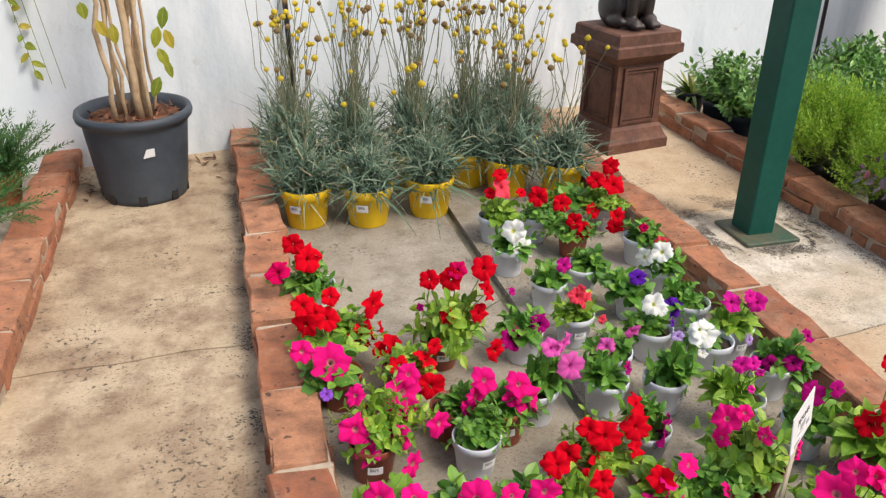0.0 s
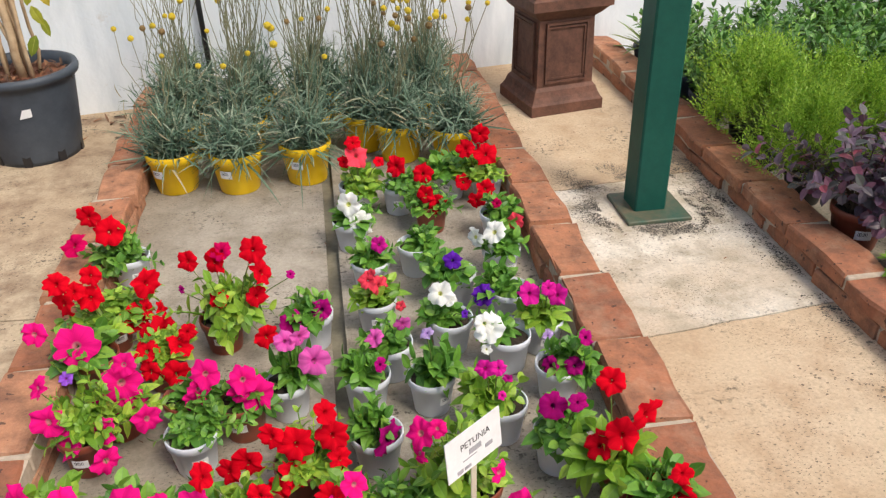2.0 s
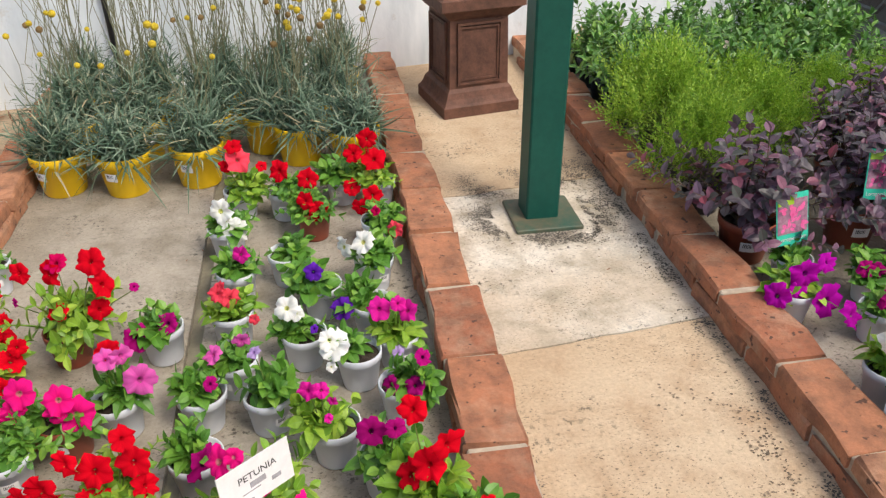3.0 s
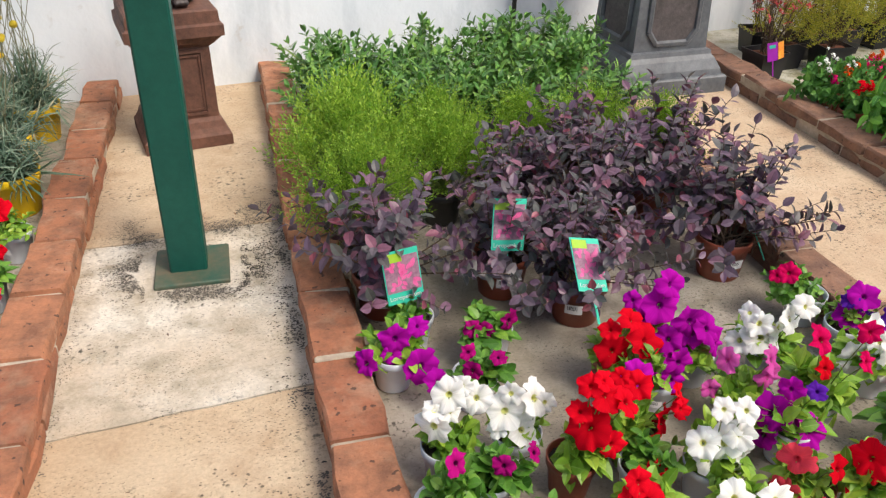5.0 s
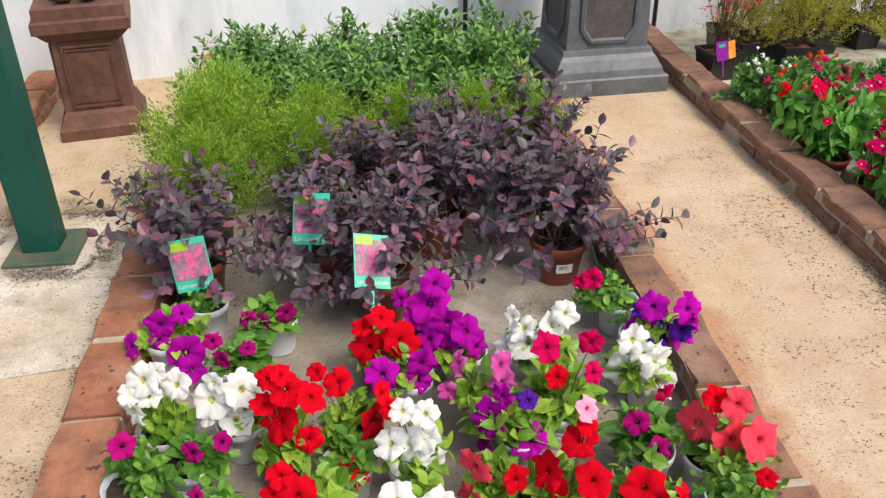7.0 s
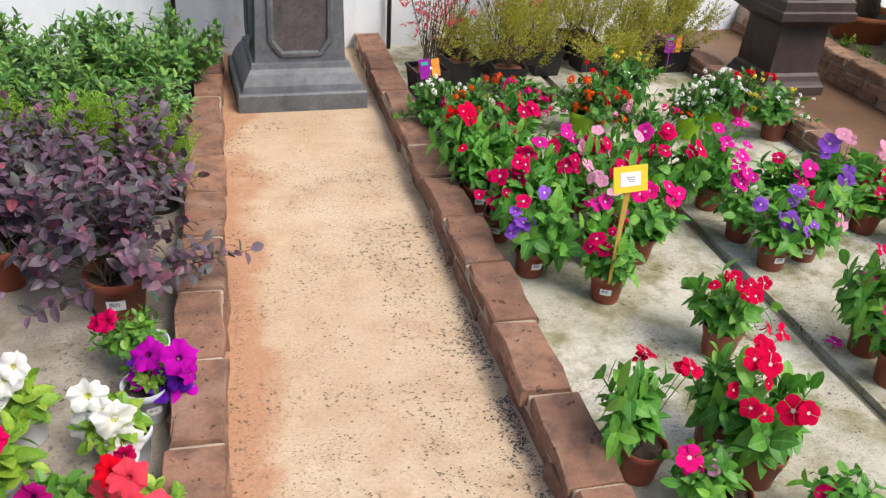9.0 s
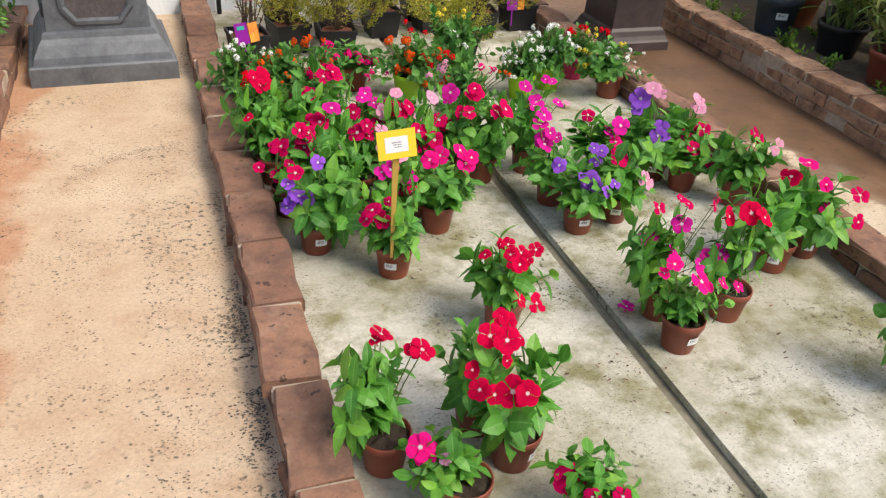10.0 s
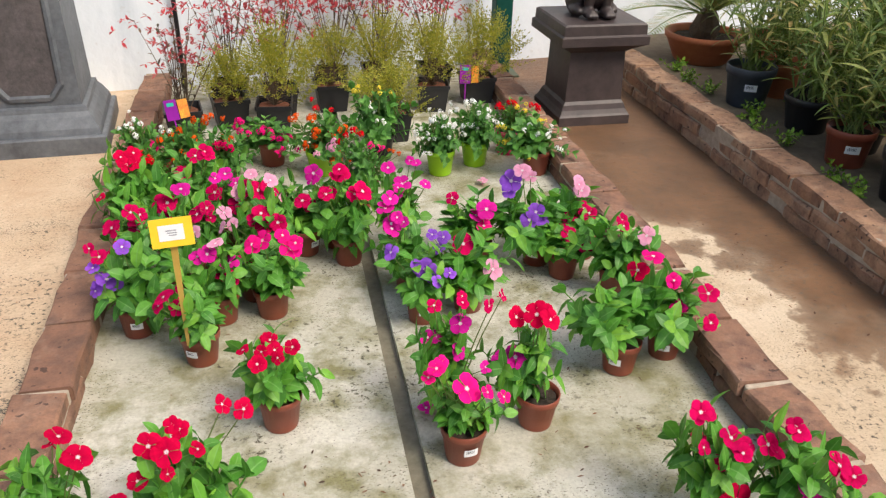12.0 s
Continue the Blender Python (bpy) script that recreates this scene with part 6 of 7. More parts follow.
part("stake", Geo().add([(-0.004, -0.002, 0.0), (0.004, -0.002, 0.0), (0.004, 0.002, 0.0), (-0.004, 0.002, 0.0), (-0.009, 0.0, 0.315), (0.009, 0.0, 0.315), (0.009, 0.005, 0.315), (-0.009, 0.005, 0.315)],
                        [(3, 2, 1, 0), (4, 5, 6, 7), (0, 1, 5, 4), (1, 2, 6, 5), (2, 3, 7, 6), (3, 0, 4, 7)]), STAKE, t)


# ---- pedestals and statues ----
def panel_frame(w, h, z, y, t, d):
    g = Geo()
    for x0, x1, z0, z1 in ((-w, w, z - h, z - h + t), (-w, w, z + h - t, z + h), (-w, -w + t, z - h + t, z + h - t), (w - t, w, z - h + t, z + h - t)):
        g.box(x0, x1, y - d, y, z0, z1)
    return g


def pedestal(x, y, turn, material, label, base, body, cap, h, panels=2):
    t = thing("pedestal", label, "pedestal", "", "", pose(x, y, 0, 0, 0, turn))
    part("base", Geo().lathe([(base, 0), (base, 0.045), (base - 0.008, 0.055), (body + 0.02, 0.075), (body + 0.012, 0.10), (body, 0.115)], 4, None, 0, True), material, t)
    part("shaft", Geo().lathe([(body, 0.115), (body * 0.96, h - 0.15)], 4, None, 0, True), material, t)
    part("cap", Geo().lathe([(body * 0.96, h - 0.15), (body + 0.012, h - 0.135), (cap - 0.012, h - 0.105), (cap, h - 0.10), (cap, h - 0.06), (cap - 0.012, h - 0.052), (cap - 0.014, h - 0.008), (cap - 0.022, h)], 4, None, 0, True), material, t)
    for k in range(panels):
        part("panel_frame", panel_frame(body * 0.74, (h - 0.29) / 2, (h - 0.03) / 2, -body * 0.975, 0.010, 0.012), material, t, "raised panel moulding", False, pose(0, 0, 0, 0, 0, -90 * k))
        part("panel_frame", panel_frame(body * 0.655, (h - 0.325) / 2, (h - 0.03) / 2, -body * 0.975, 0.008, 0.007), material, t, "raised panel moulding", False, pose(0, 0, 0, 0, 0, -90 * k))
    return t


pedestal(4.078, 5.865, 11, CAST_BROWN, "brown cast-stone pedestal with panelled sides", 0.171, 0.133, 0.183, 0.55)
pedestal(8.922, 6.168, 2, CAST_DARK, "dark brown pedestal with moulded base and cap", 0.187, 0.148, 0.222, 0.505, 0)


def statue(x, y, z, turn):
    """A seated beast in plain rounded masses, one mesh."""
    bm = bmesh.new()

    def mass(px, py, pz, sx, sy, sz, rx=0):
        bmesh.ops.create_icosphere(bm, subdivisions=3, radius=1, matrix=pose(px, py, pz, rx) @ Matrix.Diagonal((sx, sy, sz, 1)))
    for s in (-1, 1):
        mass(0.045 * s, -0.085, 0.025, 0.034, 0.05, 0.027)
        mass(0.045 * s, -0.07, 0.13, 0.028, 0.03, 0.13)
        mass(0.088 * s, -0.02, 0.028, 0.032, 0.06, 0.03)
        mass(0.075 * s, 0.04, 0.08, 0.042, 0.085, 0.085)
        for k in (-1, 0, 1):
            mass(0.045 * s + 0.018 * k, -0.128, 0.018, 0.011, 0.018, 0.015)
    mass(0, 0.02, 0.17, 0.085, 0.10, 0.15, -12)
    mass(0, -0.03, 0.27, 0.08, 0.075, 0.10)
    mass(0, -0.05, 0.40, 0.065, 0.07, 0.07)
    mass(0, -0.11, 0.385, 0.035, 0.04, 0.032)
    me = bpy.data.meshes.new("statue")
    bm.to_mesh(me)
    bm.free()
    me.materials.append(IRON)
    ob = new("statue", me)
    melt = ob.modifiers.new("melt", "REMESH")
    melt.mode, melt.voxel_size, melt.use_smooth_shade = "VOXEL", 0.006, True
    ob.matrix_basis = pose(x, y, z, 0, 0, turn)
    tagged(ob, "dark seated beast statue standing on a pedestal", "statue")


statue(4.078, 5.865, 0.552, 11)
statue(8.922, 6.168, 0.507, 2)
ROUGH_GREY = plain("rough_grey_panel", (0.05, 0.045, 0.045), (0.13, 0.11, 0.11), 0.8, 55, 1.0)
t = thing("tall_pedestal", "tall grey cast-stone pedestal with textured sunk panel", "pedestal", "", "", pose(6.335, 6.185, 0, 0, 0, 4))
part("plinth", Geo().lathe([(0.288, 0), (0.288, 0.075), (0.282, 0.082), (0.272, 0.083)], 4, None, 0, True), CAST_GREY, t)
part("moulding", Geo().lathe([(0.268, 0.083), (0.262, 0.11), (0.238, 0.155), (0.222, 0.175), (0.218, 0.195), (0.206, 0.20)], 4, None, 0, True), CAST_GREY, t)
part("shaft", Geo().lathe([(0.200, 0.20), (0.186, 0.60), (0.180, 1.05)], 4, None, 0, True), CAST_GREY, t)
part("cap", Geo().lathe([(0.182, 1.05), (0.20, 1.08), (0.24, 1.11), (0.24, 1.16), (0.22, 1.17)], 4, None, 0, True), CAST_GREY, t)
for k in (0, -1):
    m = pose(0, 0, 0, 0, 0, 90 * k)
    part("panel", Geo().add([(-0.075, -0.199, 0.245), (0.075, -0.199, 0.245), (0.115, -0.197, 0.30), (0.115, -0.186, 0.98), (-0.115, -0.186, 0.98), (-0.115, -0.197, 0.30)], [(0, 1, 2, 3, 4, 5)]), ROUGH_GREY, t, "rough textured panel", False, m)
    fr = Geo()
    for a, b in (((-0.085, 0.235), (0.085, 0.235)), ((0.085, 0.235), (0.13, 0.295)), ((0.13, 0.295), (0.13, 0.99)), ((-0.085, 0.235), (-0.13, 0.295)), ((-0.13, 0.295), (-0.13, 0.99))):
        fr.tube([(a[0], -0.200 + 0.018 * (a[1] - 0.2), a[1]), (b[0], -0.200 + 0.018 * (b[1] - 0.2), b[1])], 0.015, 0.015, 6)
    part("panel_frame", fr, CAST_GREY, t, "", False, m)
post2 = thing("steel_post", "dark green painted square steel post by the wall", "post")
part("shaft", Geo().box(8.63, 8.73, 6.86, 6.96, 0.012, 3.1, 0.006), POST, post2)
part("base_plate", Geo().box(8.58, 8.78, 6.81, 7.01, 0.001, 0.012, 0.003), WORN_GREEN, post2)


DRY = leaf_material("dry_leaf", [(0, (0.06, 0.03, 0.018)), (0.6, (0.16, 0.075, 0.04)), (1, (0.32, 0.15, 0.07))], (0.15, 0.09, 0.05), 0.08, 0.8, 0.05)

# ---- by the wall: big pot with bare stems, vine, hoses ----
t = thing("large_pot_plant", "tall bare-stemmed plant in a large grey pot", "potted plant", "", "", pose(1.915, 5.715, 0) @ Matrix.Diagonal((0.975, 0.975, 0.975, 1)))
prof = [(0.165, 0.0), (0.168, 0.02), (0.176, 0.06), (0.202, 0.30), (0.204, 0.325), (0.222, 0.328), (0.227, 0.345), (0.222, 0.362), (0.206, 0.362), (0.196, 0.33), (0.15, 0.05)]
pt = part("pot", Geo().lathe(prof, 40), POTS["slate"], t, "", True)
part("soil", soil_mesh(0.193, 0.325, MULCH), None, t, "reddish bark mulch")
ch, q = Geo(), random.Random(12)
for _ in range(150):
    a, d = q.uniform(0, 6.28), 0.18 * math.sqrt(q.random())
    leaf(ch, Vector((d * math.cos(a), d * math.sin(a), 0.327 + q.uniform(0, 0.008))), Vector((q.uniform(-1, 1), q.uniform(-1, 1), q.uniform(-0.2, 0.5))), Vector((0, 0, 1)), q.uniform(0.02, 0.045), q.uniform(0.008, 0.018), 0.3, q.uniform(-0.2, 0.3))
part("bark_chip_layer", ch, DRY, t, "curled reddish bark chips and dry leaves")
for a in range(0, 360, 45):
    part("foot_notch", Geo().box(-0.016, 0.016, -0.172, -0.164, 0.0, 0.045), BLACK, pt, "dark drain slot", False, pose(0, 0, 0.001, 0, 0, a))
part("sticker", Geo().add([(-0.028, -0.197, 0.21), (0.018, -0.198, 0.215), (0.018, -0.200, 0.248), (-0.012, -0.199, 0.246)], [(0, 1, 2, 3)]), PAPER, pt, "torn white sticker", False, pose(0, 0, 0, 0, 0, 16))
rr = random.Random(4)
for bx, by, tx, ty, r in ((-0.06, -0.05, -0.10, -0.03, 0.011), (-0.02, -0.05, -0.11, 0.0, 0.009), (0.03, -0.03, -0.02, 0.0, 0.017), (0.05, 0.0, 0.03, 0.02, 0.013), (0.06, -0.05, 0.07, 0.0, 0.009), (0.0, 0.04, 0.06, 0.05, 0.014),
                          (0.08, 0.02, 0.10, 0.03, 0.007), (0.03, -0.02, -0.16, 0.05, 0.007), (-0.05, 0.03, -0.07, 0.04, 0.010), (0.04, -0.01, 0.09, -0.02, 0.006)):
    pts = [(bx + (tx - bx) * k / 6 + rr.uniform(-0.01, 0.01), by + (ty - by) * k / 6 + rr.uniform(-0.01, 0.01), 0.32 + 0.18 * k) for k in range(7)]
    pts = [tuple(c + 0.02 * noise.noise((p[2] * 7, 9 * r * 100 + bx * 50, w)) for w, c in zip((1, 2), p)) + (p[2],) for a, b in zip(pts, pts[1:]) for p in (a, tuple((u + v) / 2 for u, v in zip(a, b)))]
    part("stem", Geo().tube(pts, r, r * 0.75, 8), BARK, t, "", True)
g = Geo()
for x, y, z in ((0.13, -0.05, 0.60), (0.15, -0.03, 0.55), (0.14, -0.04, 0.68), (-0.07, -0.08, 0.72), (0.16, 0.0, 0.66), (-0.02, -0.06, 0.70), (0.17, -0.02, 0.75), (0.12, -0.05, 0.49), (-0.12, -0.05, 0.78)):
    leaf(g, Vector((x, y, z)), Vector((rr.uniform(-0.5, 0.5), -0.3, -0.9)), Vector((0, -1, 0.3)), rr.uniform(0.06, 0.085), rr.uniform(0.03, 0.042), 0.2, 0.2)
part("leaves", g, YELLOWED_LEAF, t, "yellowing green leaves")
g, s = Geo(), Geo()
for q in range(3):
    pts = [Vector((1.42 + 0.05 * q + 0.12 * k / 6, wall_y(1.5) - 0.03 - 0.01 * q, 1.25 - 0.14 * k - 0.02 * q)) for k in range(7)]
    s.tube(pts, 0.002, 0.0012, 4)
    for k in range(24 if q == 0 else 14):
        u = k / 24 * 6
        i = min(int(u), 5)
        leaf(g, pts[i].lerp(pts[i + 1], u - i), aim(rr, 60, 150), Vector((0, -1, 0.4)), rr.uniform(0.03, 0.055), rr.uniform(0.02, 0.034), 0.2, 0.5)
t = thing("hanging_vine", "thin hanging vine with yellow-green leaves on the wall", "vine")
part("leaves", g, YELLOWED_LEAF, t)
part("stems", s, STEM, t)
for x, lean in ((2.575, 0.03), (5.78, -0.01), (6.90, 0.02)):
    y = wall_y(x) - 0.05
    h = thing("hose_pipe", "black plastic irrigation pipe standing against the wall", "pipe", "irrigation pipes")
    part("pipe", Geo().tube([(x, y, 0.0), (x - lean * 0.3, y + 0.01, 0.5), (x - lean, y + 0.02, 1.2), (x - lean, y + 0.02, 2.4)], 0.0125, 0.0125, 8), BLACK, h, "", True)

# ---- bed beyond the first kerb: feathery plants in clay pots ----
feather = foliage_pair("feather", FERN_LEAF, STEM, branches=130, tilt=(5, 72), length=0.25, sag=0.14, step=0.008, leaf_l=0.026, leaf_w=0.0052, r0=0.04, whorl=2, angle=50, start=0.2, thick=0.0015)
for x, y in ((1.385, 5.72), (1.375, 5.30)):
    bush("feathery_plant", "feathery dark green plant in an orange clay pot", x, y, feather, "clay", 0.085, 0.13, 1.12, "feathery plants", R2)

# ---- raised bed at the far end: potted palm, canes ----
Z5 = 0.10
t = thing("potted_palm", "small palm in a wide orange clay bowl", "palm", "", "", pose(9.86, 6.72, Z5))
part("pot", Geo().lathe([(0.15, 0), (0.16, 0.01), (0.215, 0.13), (0.225, 0.135), (0.23, 0.165), (0.20, 0.165), (0.19, 0.13), (0.13, 0.02)], 30), POTS["clay"], t, "", True)
part("soil", soil_mesh(0.192, 0.135, SOIL), None, t)
g = Geo().lathe([(0.075, 0.12), (0.085, 0.18), (0.06, 0.26), (0.03, 0.30)], 12, None, 0.12)
for _ in range(60):
    d = aim(R2, 20, 80)
    leaf(g, Vector((0, 0, 0.17)) + d * 0.05, d, Vector((0, 0, 1)), 0.05, 0.018)
part("trunk", g, TWIG, t, "shaggy brown trunk")
g, s = Geo(), Geo()
for k in range(13):
    d = aim(R2, 15, 78, k * 2.4)
    pts = arc(Vector((0, 0, 0.26)), d, R2.uniform(0.4, 0.6), 0.35, 8)
    s.tube(pts, 0.006, 0.002, 5)
    for i in range(2, 33):
        u = i / 33 * 8
        j = min(int(u), 7)
        at, ax = pts[j].lerp(pts[j + 1], u - j), (pts[j + 1] - pts[j]).normalized()
        side = ax.cross(Vector((0, 0, 1))).normalized()
        for sg in (-1, 1):
            leaf(g, at, ax * 0.8 + side * sg + Vector((0, 0, 0.35)), Vector((0, 0, 1)), 0.16 * (1 - 0.5 * i / 33), 0.009, 0.3, 0.15)
part("fronds", g, CANE_LEAF, t)
part("frond_stems", s, STEM, t)
for x, y, pot, r, h, s in ((10.12, 6.35, "clay", 0.15, 0.24, 1.0), (9.70, 5.92, "slate", 0.12, 0.20, 0.8), (10.35, 5.95, "black", 0.13, 0.22, 1.15), (9.80, 5.55, "black", 0.12, 0.16, 0.95), (10.2, 5.45, "clay", 0.13, 0.2, 1.1),
                           (9.72, 5.14, "terracotta", 0.10, 0.16, 0.75), (9.98, 5.0, "black", 0.13, 0.2, 1.0), (9.72, 4.76, "black", 0.12, 0.2, 0.85), (10.3, 4.6, "black", 0.14, 0.2, 1.2), (9.85, 4.40, "black", 0.12, 0.2, 1.0), (10.8, 5.6, "black", 0.14, 0.22, 1.3), (10.7, 6.3, "black", 0.14, 0.22, 1.2), (9.98, 5.72, "black", 0.11, 0.16, 0.7), (9.88, 5.28, "black", 0.11, 0.16, 0.65), (10.05, 4.75, "black", 0.11, 0.16, 0.75), (9.95, 6.05, "clay", 0.12, 0.18, 0.6)):
    t, p, turn = bush("cane_plant", "tall green cane plant in a %s" % POT_WORDS[pot], x, y, cane, pot, r, h, s, "cane plants", R2, Z5 + 0.001)
    if pot in ("slate", "terracotta"):
        sticker(p, r * 0.9, h * 0.55, 0.06, 0.035, -25 - turn)
for x, y in ((9.60, 6.10), (9.58, 5.36), (9.56, 4.98), (9.60, 6.50), (9.57, 4.55), (9.62, 5.72), (9.54, 5.55), (9.54, 4.80), (9.56, 6.28), (9.56, 4.30), (9.85, 5.25), (9.9, 5.8)):
    t = thing("weed", "small bright green weed growing beside a brick kerb", "weed", "weeds", "", pose(x, y, Z5))
    g, s = Geo(), Geo()
    spray(R2, g, s, 9, (5, 70), 0.09, 0.1, 0.014, 0.024, 0.014, whorl=2, start=0.3)
    part("leaves", g, PETUNIA_LEAF, t)
    part("stems", s, STEM, t)

# ---- dry leaves and crumbs on the floors ----
g, rr = Geo(), random.Random(9)
for _ in range(420):
    x, y = rr.uniform(1.7, 9.25), rr.uniform(3.1, 6.0)
    if any(a - 0.02 < x < b + 0.02 for a, b in KERBS.values()) or (x > 4.5 and x < 5.9):
        continue
    a = rr.uniform(0, 6.28)
    leaf(g, Vector((x, y, 0.003)), Vector((math.cos(a), math.sin(a), rr.uniform(0, 0.25))), Vector((0, 0, 1)), rr.uniform(0.005, 0.016), rr.uniform(0.002, 0.005), 0.4, -0.05)
for x0, y0, n, sp in ((1.70, 5.72, 22, 0.07), (1.72, 5.95, 16, 0.06), (2.16, 5.98, 16, 0.08), (7.45, 3.75, 10, 0.08), (7.62, 3.72, 10, 0.06), (8.05, 3.75, 16, 0.16), (8.95, 4.5, 50, 0.22), (9.0, 5.2, 50, 0.22)):
    for _ in range(n):
        x, y, a = rr.gauss(x0, sp), rr.gauss(y0, sp), rr.uniform(0, 6.28)
        if y < wall_y(x) - 0.05 and x > 1.65 and not any(a0 - 0.02 < x < b0 + 0.02 for a0, b0 in KERBS.values()) and x < 9.28:
            leaf(g, Vector((x, y, 0.004)), Vector((math.cos(a), math.sin(a), rr.uniform(0, 0.3))), Vector((0, 0, 1)), rr.uniform(0.02, 0.07) if x < 2.5 else rr.uniform(0.008, 0.018), rr.uniform(0.008, 0.02) if x < 2.5 else rr.uniform(0.003, 0.007), 0.4, 0.0)
tagged(new("leaf_litter", g.mesh("leaf_litter", DRY)), "dry brown leaves and crumbs scattered on concrete", "litter", "", "stuff")
for x, y, c in ((7.708, 3.956, "magenta"), (8.2, 5.35, "blush")):
    ob = tagged(new("fallen_flower", vinca_flower(c, 1)), "fallen %s periwinkle flower lying on concrete" % c, "flower", "fallen flowers")
    ob.matrix_basis = Matrix.Translation((x, y, 0.02)) @ Matrix.Diagonal((0.024, 0.024, 0.024, 1))


# ---- lichen and moss flecks on the path concrete ----
def flecks(name, label, spots, seed, material):
    """Small irregular dark flakes, thickest near the given stretches."""
    g, q = Geo(), random.Random(seed)
    for x0, y0, x1, y1, spread, count, size in spots:
        for _ in range(count):
            u = q.random()
            off = abs(q.gauss(0, abs(spread))) * (1 if spread > 0 else -1)
            x, y = x0 + (x1 - x0) * u + off, y0 + (y1 - y0) * u + q.gauss(0, 0.03)
            if noise.noise((x * 7, y * 7, seed)) + 0.6 * noise.noise((x * 31, y * 31, seed)) + q.uniform(-0.2, 0.2) < 0.05 or any(a - 0.004 < x < b + 0.004 for a, b in KERBS.values()) or y > wall_y(x) - 0.02:
                continue
            r, a, z = size * q.uniform(0.35, 1.2), q.uniform(0, 6.28), 0.0012 + q.uniform(0, 0.0012)
            n = q.choice((4, 5, 6))
            p = [(x + r * q.uniform(0.5, 1.3) * math.cos(a + 6.283 * i / n), y + r * q.uniform(0.4, 1.0) * math.sin(a + 6.283 * i / n), z) for i in range(n)]
            g.add(p, [tuple(range(n))])
    tagged(new(name, g.mesh(name, material)), label, "moss", "", "stuff")


MOSS = plain("dark_lichen", (0.05, 0.047, 0.043), (0.16, 0.14, 0.115), 0.95, 80, 0.4, world_space=True)
CHIP = plain("brown_lichen", (0.10, 0.08, 0.06), (0.30, 0.235, 0.165), 0.95, 70, 0.4, world_space=True)
flecks("kerb_moss", "black lichen and moss along the foot of the kerbs", (
    (2.268, 3.1, 2.268, 6.0, -0.030, 5200, 0.0034), (4.42, 3.1, 4.42, 5.6, -0.038, 5200, 0.0036), (3.80, 3.2, 3.80, 5.6, 0.015, 1100, 0.0024),
    (6.695, 3.1, 6.695, 4.3, -0.034, 3300, 0.0036), (6.695, 4.3, 6.695, 5.3, -0.012, 900, 0.0028), (6.02, 3.1, 6.02, 5.4, 0.012, 900, 0.0022), (9.305, 3.1, 9.305, 6.6, -0.022, 2400, 0.0030)), 5, MOSS)
flecks("lichen_chips", "brown lichen chips scattered in patches on the paths", (
    (2.05, 3.2, 1.95, 5.2, 0.16, 720, 0.0037), (1.85, 3.3, 1.85, 5.4, -0.13, 640, 0.0035), (2.10, 4.4, 1.80, 4.9, 0.06, 336, 0.0033),
    (4.33, 3.1, 4.38, 3.95, -0.13, 800, 0.0043), (4.10, 3.1, 4.30, 3.7, 0.08, 336, 0.0045), (4.0, 3.2, 3.9, 5.5, 0.2, 336, 0.0029),
    (6.45, 3.1, 6.45, 5.2, 0.10, 1200, 0.0040), (6.23, 3.1, 6.2, 5.5, 0.07, 1200, 0.0039), (6.05, 5.0, 6.6, 5.3, 0.05, 720, 0.0032), (6.36, 3.1, 6.42, 4.4, 0.14, 560, 0.0043),
    (8.75, 3.3, 8.95, 5.2, 0.14, 640, 0.0036)), 15, CHIP)
flecks("post_grime", "black grime round the foot of the green post", (
    (3.99, 4.63, 4.26, 4.64, 0.06, 3120, 0.0026), (3.99, 4.65, 3.97, 4.86, -0.05, 3120, 0.0026), (4.27, 4.65, 4.27, 4.86, 0.05, 2880, 0.0026), (3.84, 4.98, 4.40, 5.04, 0.08, 5760, 0.0026), (3.86, 5.08, 4.36, 5.14, 0.08, 3120, 0.0024)), 8, MOSS)
flecks("bed_moss", "moss flecks and dirt on the pale bed floor", (
    (7.30, 3.2, 7.35, 4.2, 0.16, 384, 0.0019), (8.0, 3.3, 8.1, 4.0, 0.2, 480, 0.0019), (6.84, 3.2, 6.84, 5.0, 0.02, 576, 0.0019), (8.50, 3.2, 8.50, 5.0, -0.03, 624, 0.0019), (2.42, 4.2, 2.42, 5.2, 0.02, 384, 0.0019), (3.65, 3.4, 3.65, 5.0, -0.03, 624, 0.0019)), 11, MOSS)


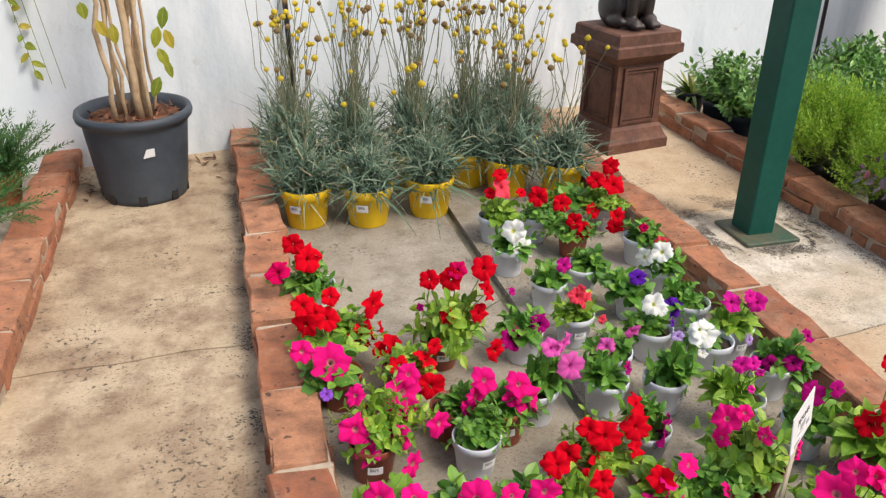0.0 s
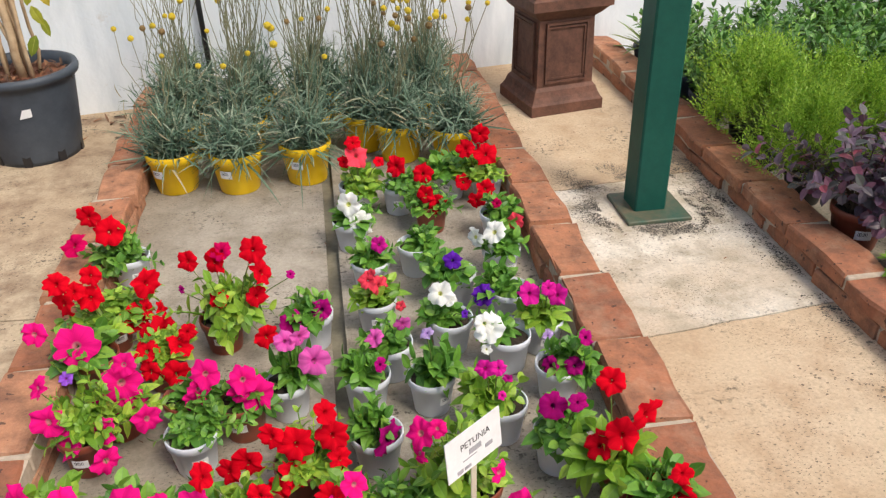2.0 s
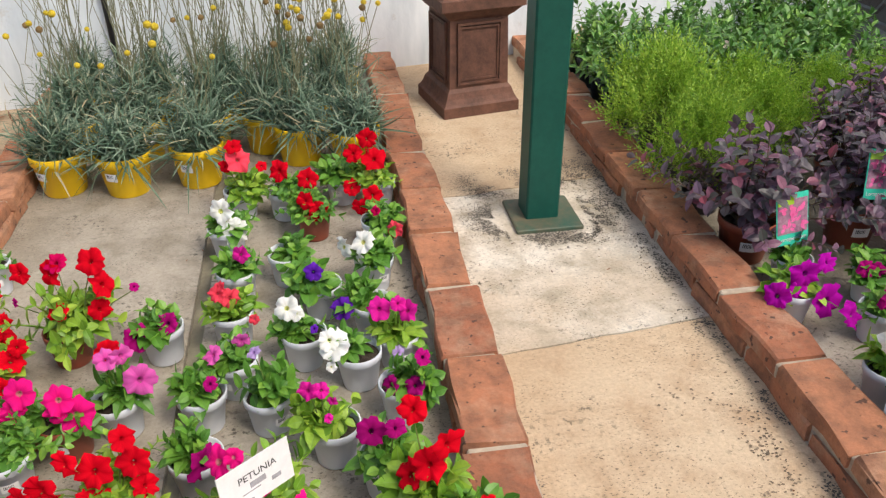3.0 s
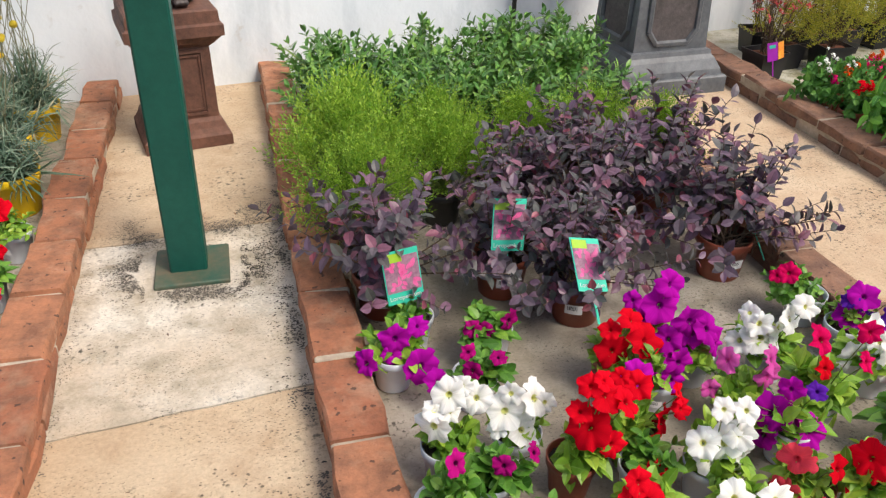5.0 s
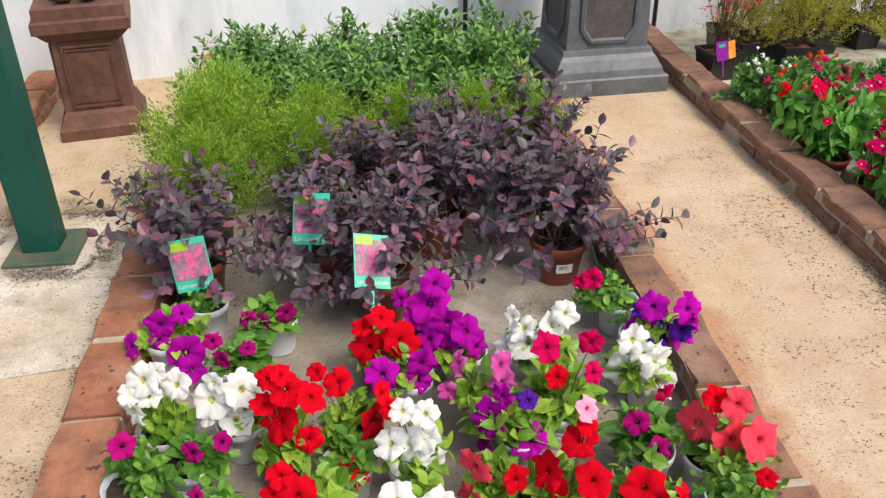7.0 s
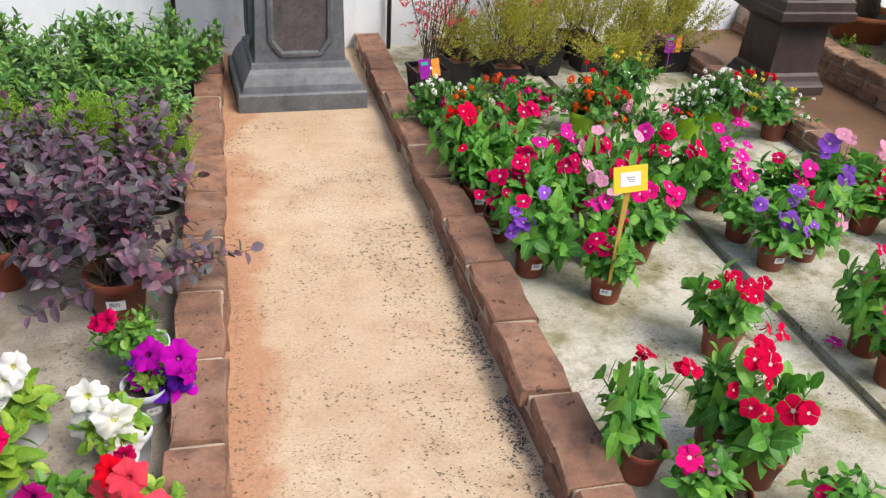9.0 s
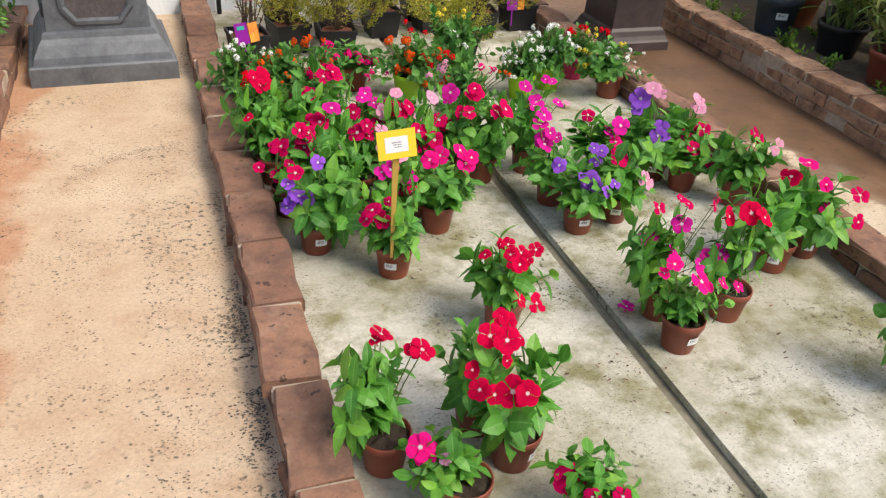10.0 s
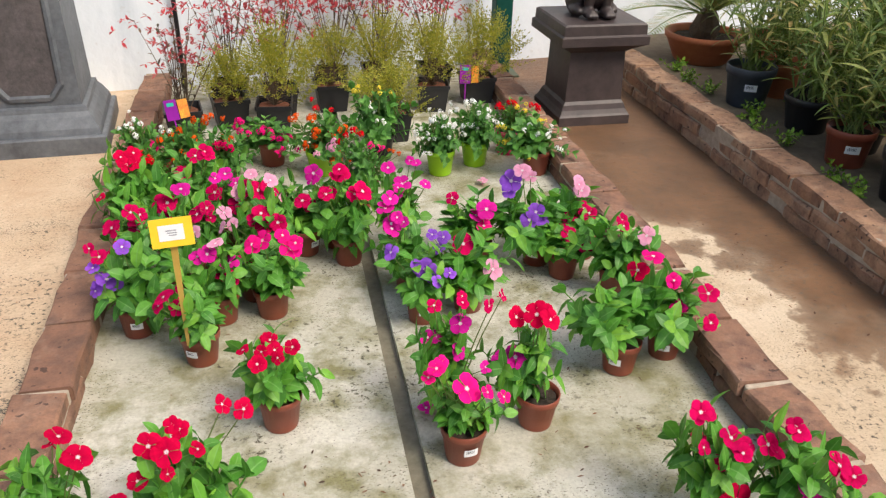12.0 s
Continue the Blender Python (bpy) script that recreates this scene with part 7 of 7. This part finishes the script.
# ---- bricks of the kerbs ----
def brick_mesh(w, material, seed, length=0.288):
    rr = random.Random(seed)
    g, e, h = Geo(), 0.006, 0.041
    ys = [-length / 2, -length / 6, length / 6, length / 2]
    p, f = [], []
    for y in ys:
        j = [rr.uniform(-0.0075, 0.0075) for _ in range(6)]
        x0, x1 = -w / 2 + j[0], w / 2 + j[1]
        p += [(x0, y, 0), (x0, y, h - e + j[2]), (x0 + e, y, h + j[3]), (x1 - e, y, h + j[4]), (x1, y, h - e + j[5]), (x1, y, 0)]
    for k in range(3):
        f += [(k * 6 + i, k * 6 + (i + 1) % 6, k * 6 + 6 + (i + 1) % 6, k * 6 + 6 + i) for i in range(6)]
    f += [(0, 1, 2, 3, 4, 5)[::-1], (18, 19, 20, 21, 22, 23)]
    p = [(x, y + (e * 0.6 if k < 6 and z > h - e * 1.2 else -e * 0.6 if k >= 18 and z > h - e * 1.2 else 0), z) for k, (x, y, z) in enumerate(p)]
    return g.add(p, [q[::-1] for q in f]).mesh("brick", material)


START = {"kerb_1": 0.05, "kerb_2": 0.204, "kerb_3": 0.07, "kerb_4": 0.225, "kerb_5": 0.141, "kerb_6": 0.187, "kerb_7": 0.219, "kerb_8": 0.1}
for core, x0, x1, end, courses, pitch, material, nm in BRICKS:
    kinds = [brick_mesh(x1 - x0, material, s) for s in range(5)]
    joints = Geo()
    for c in range(courses):
        y = NEAR + 0.15 + START[nm] + (0.13 if c % 2 == (courses % 2) else 0.0)
        y -= 0.3 if y - 0.45 > NEAR - 0.06 else 0
        while y + 0.15 < end + 0.16:
            part("brick", R.choice(kinds), None, core, "", False,
                 pose((x0 + x1) / 2 + R.uniform(-0.006, 0.006), y, c * pitch + R.uniform(0.0, 0.005), R.uniform(-0.8, 0.8), R.uniform(-1.5, 1.5), R.uniform(-1.5, 1.5) + R.choice((0, 180))) @ Matrix.Diagonal((1, 1, pitch / 0.051, 1)))
            a, d, z = R.uniform(-0.004, 0.004), R.uniform(0.0075, 0.0105), c * pitch + R.uniform(0.034, 0.042)
            joints.box(x0 + 0.004, x1 - 0.004, y + 0.15 - d + a, y + 0.15 + d + a, c * pitch, z, 0.004)
            y += 0.30
    part("mortar_joint", joints, MORTAR, core, "pale crumbling mortar")
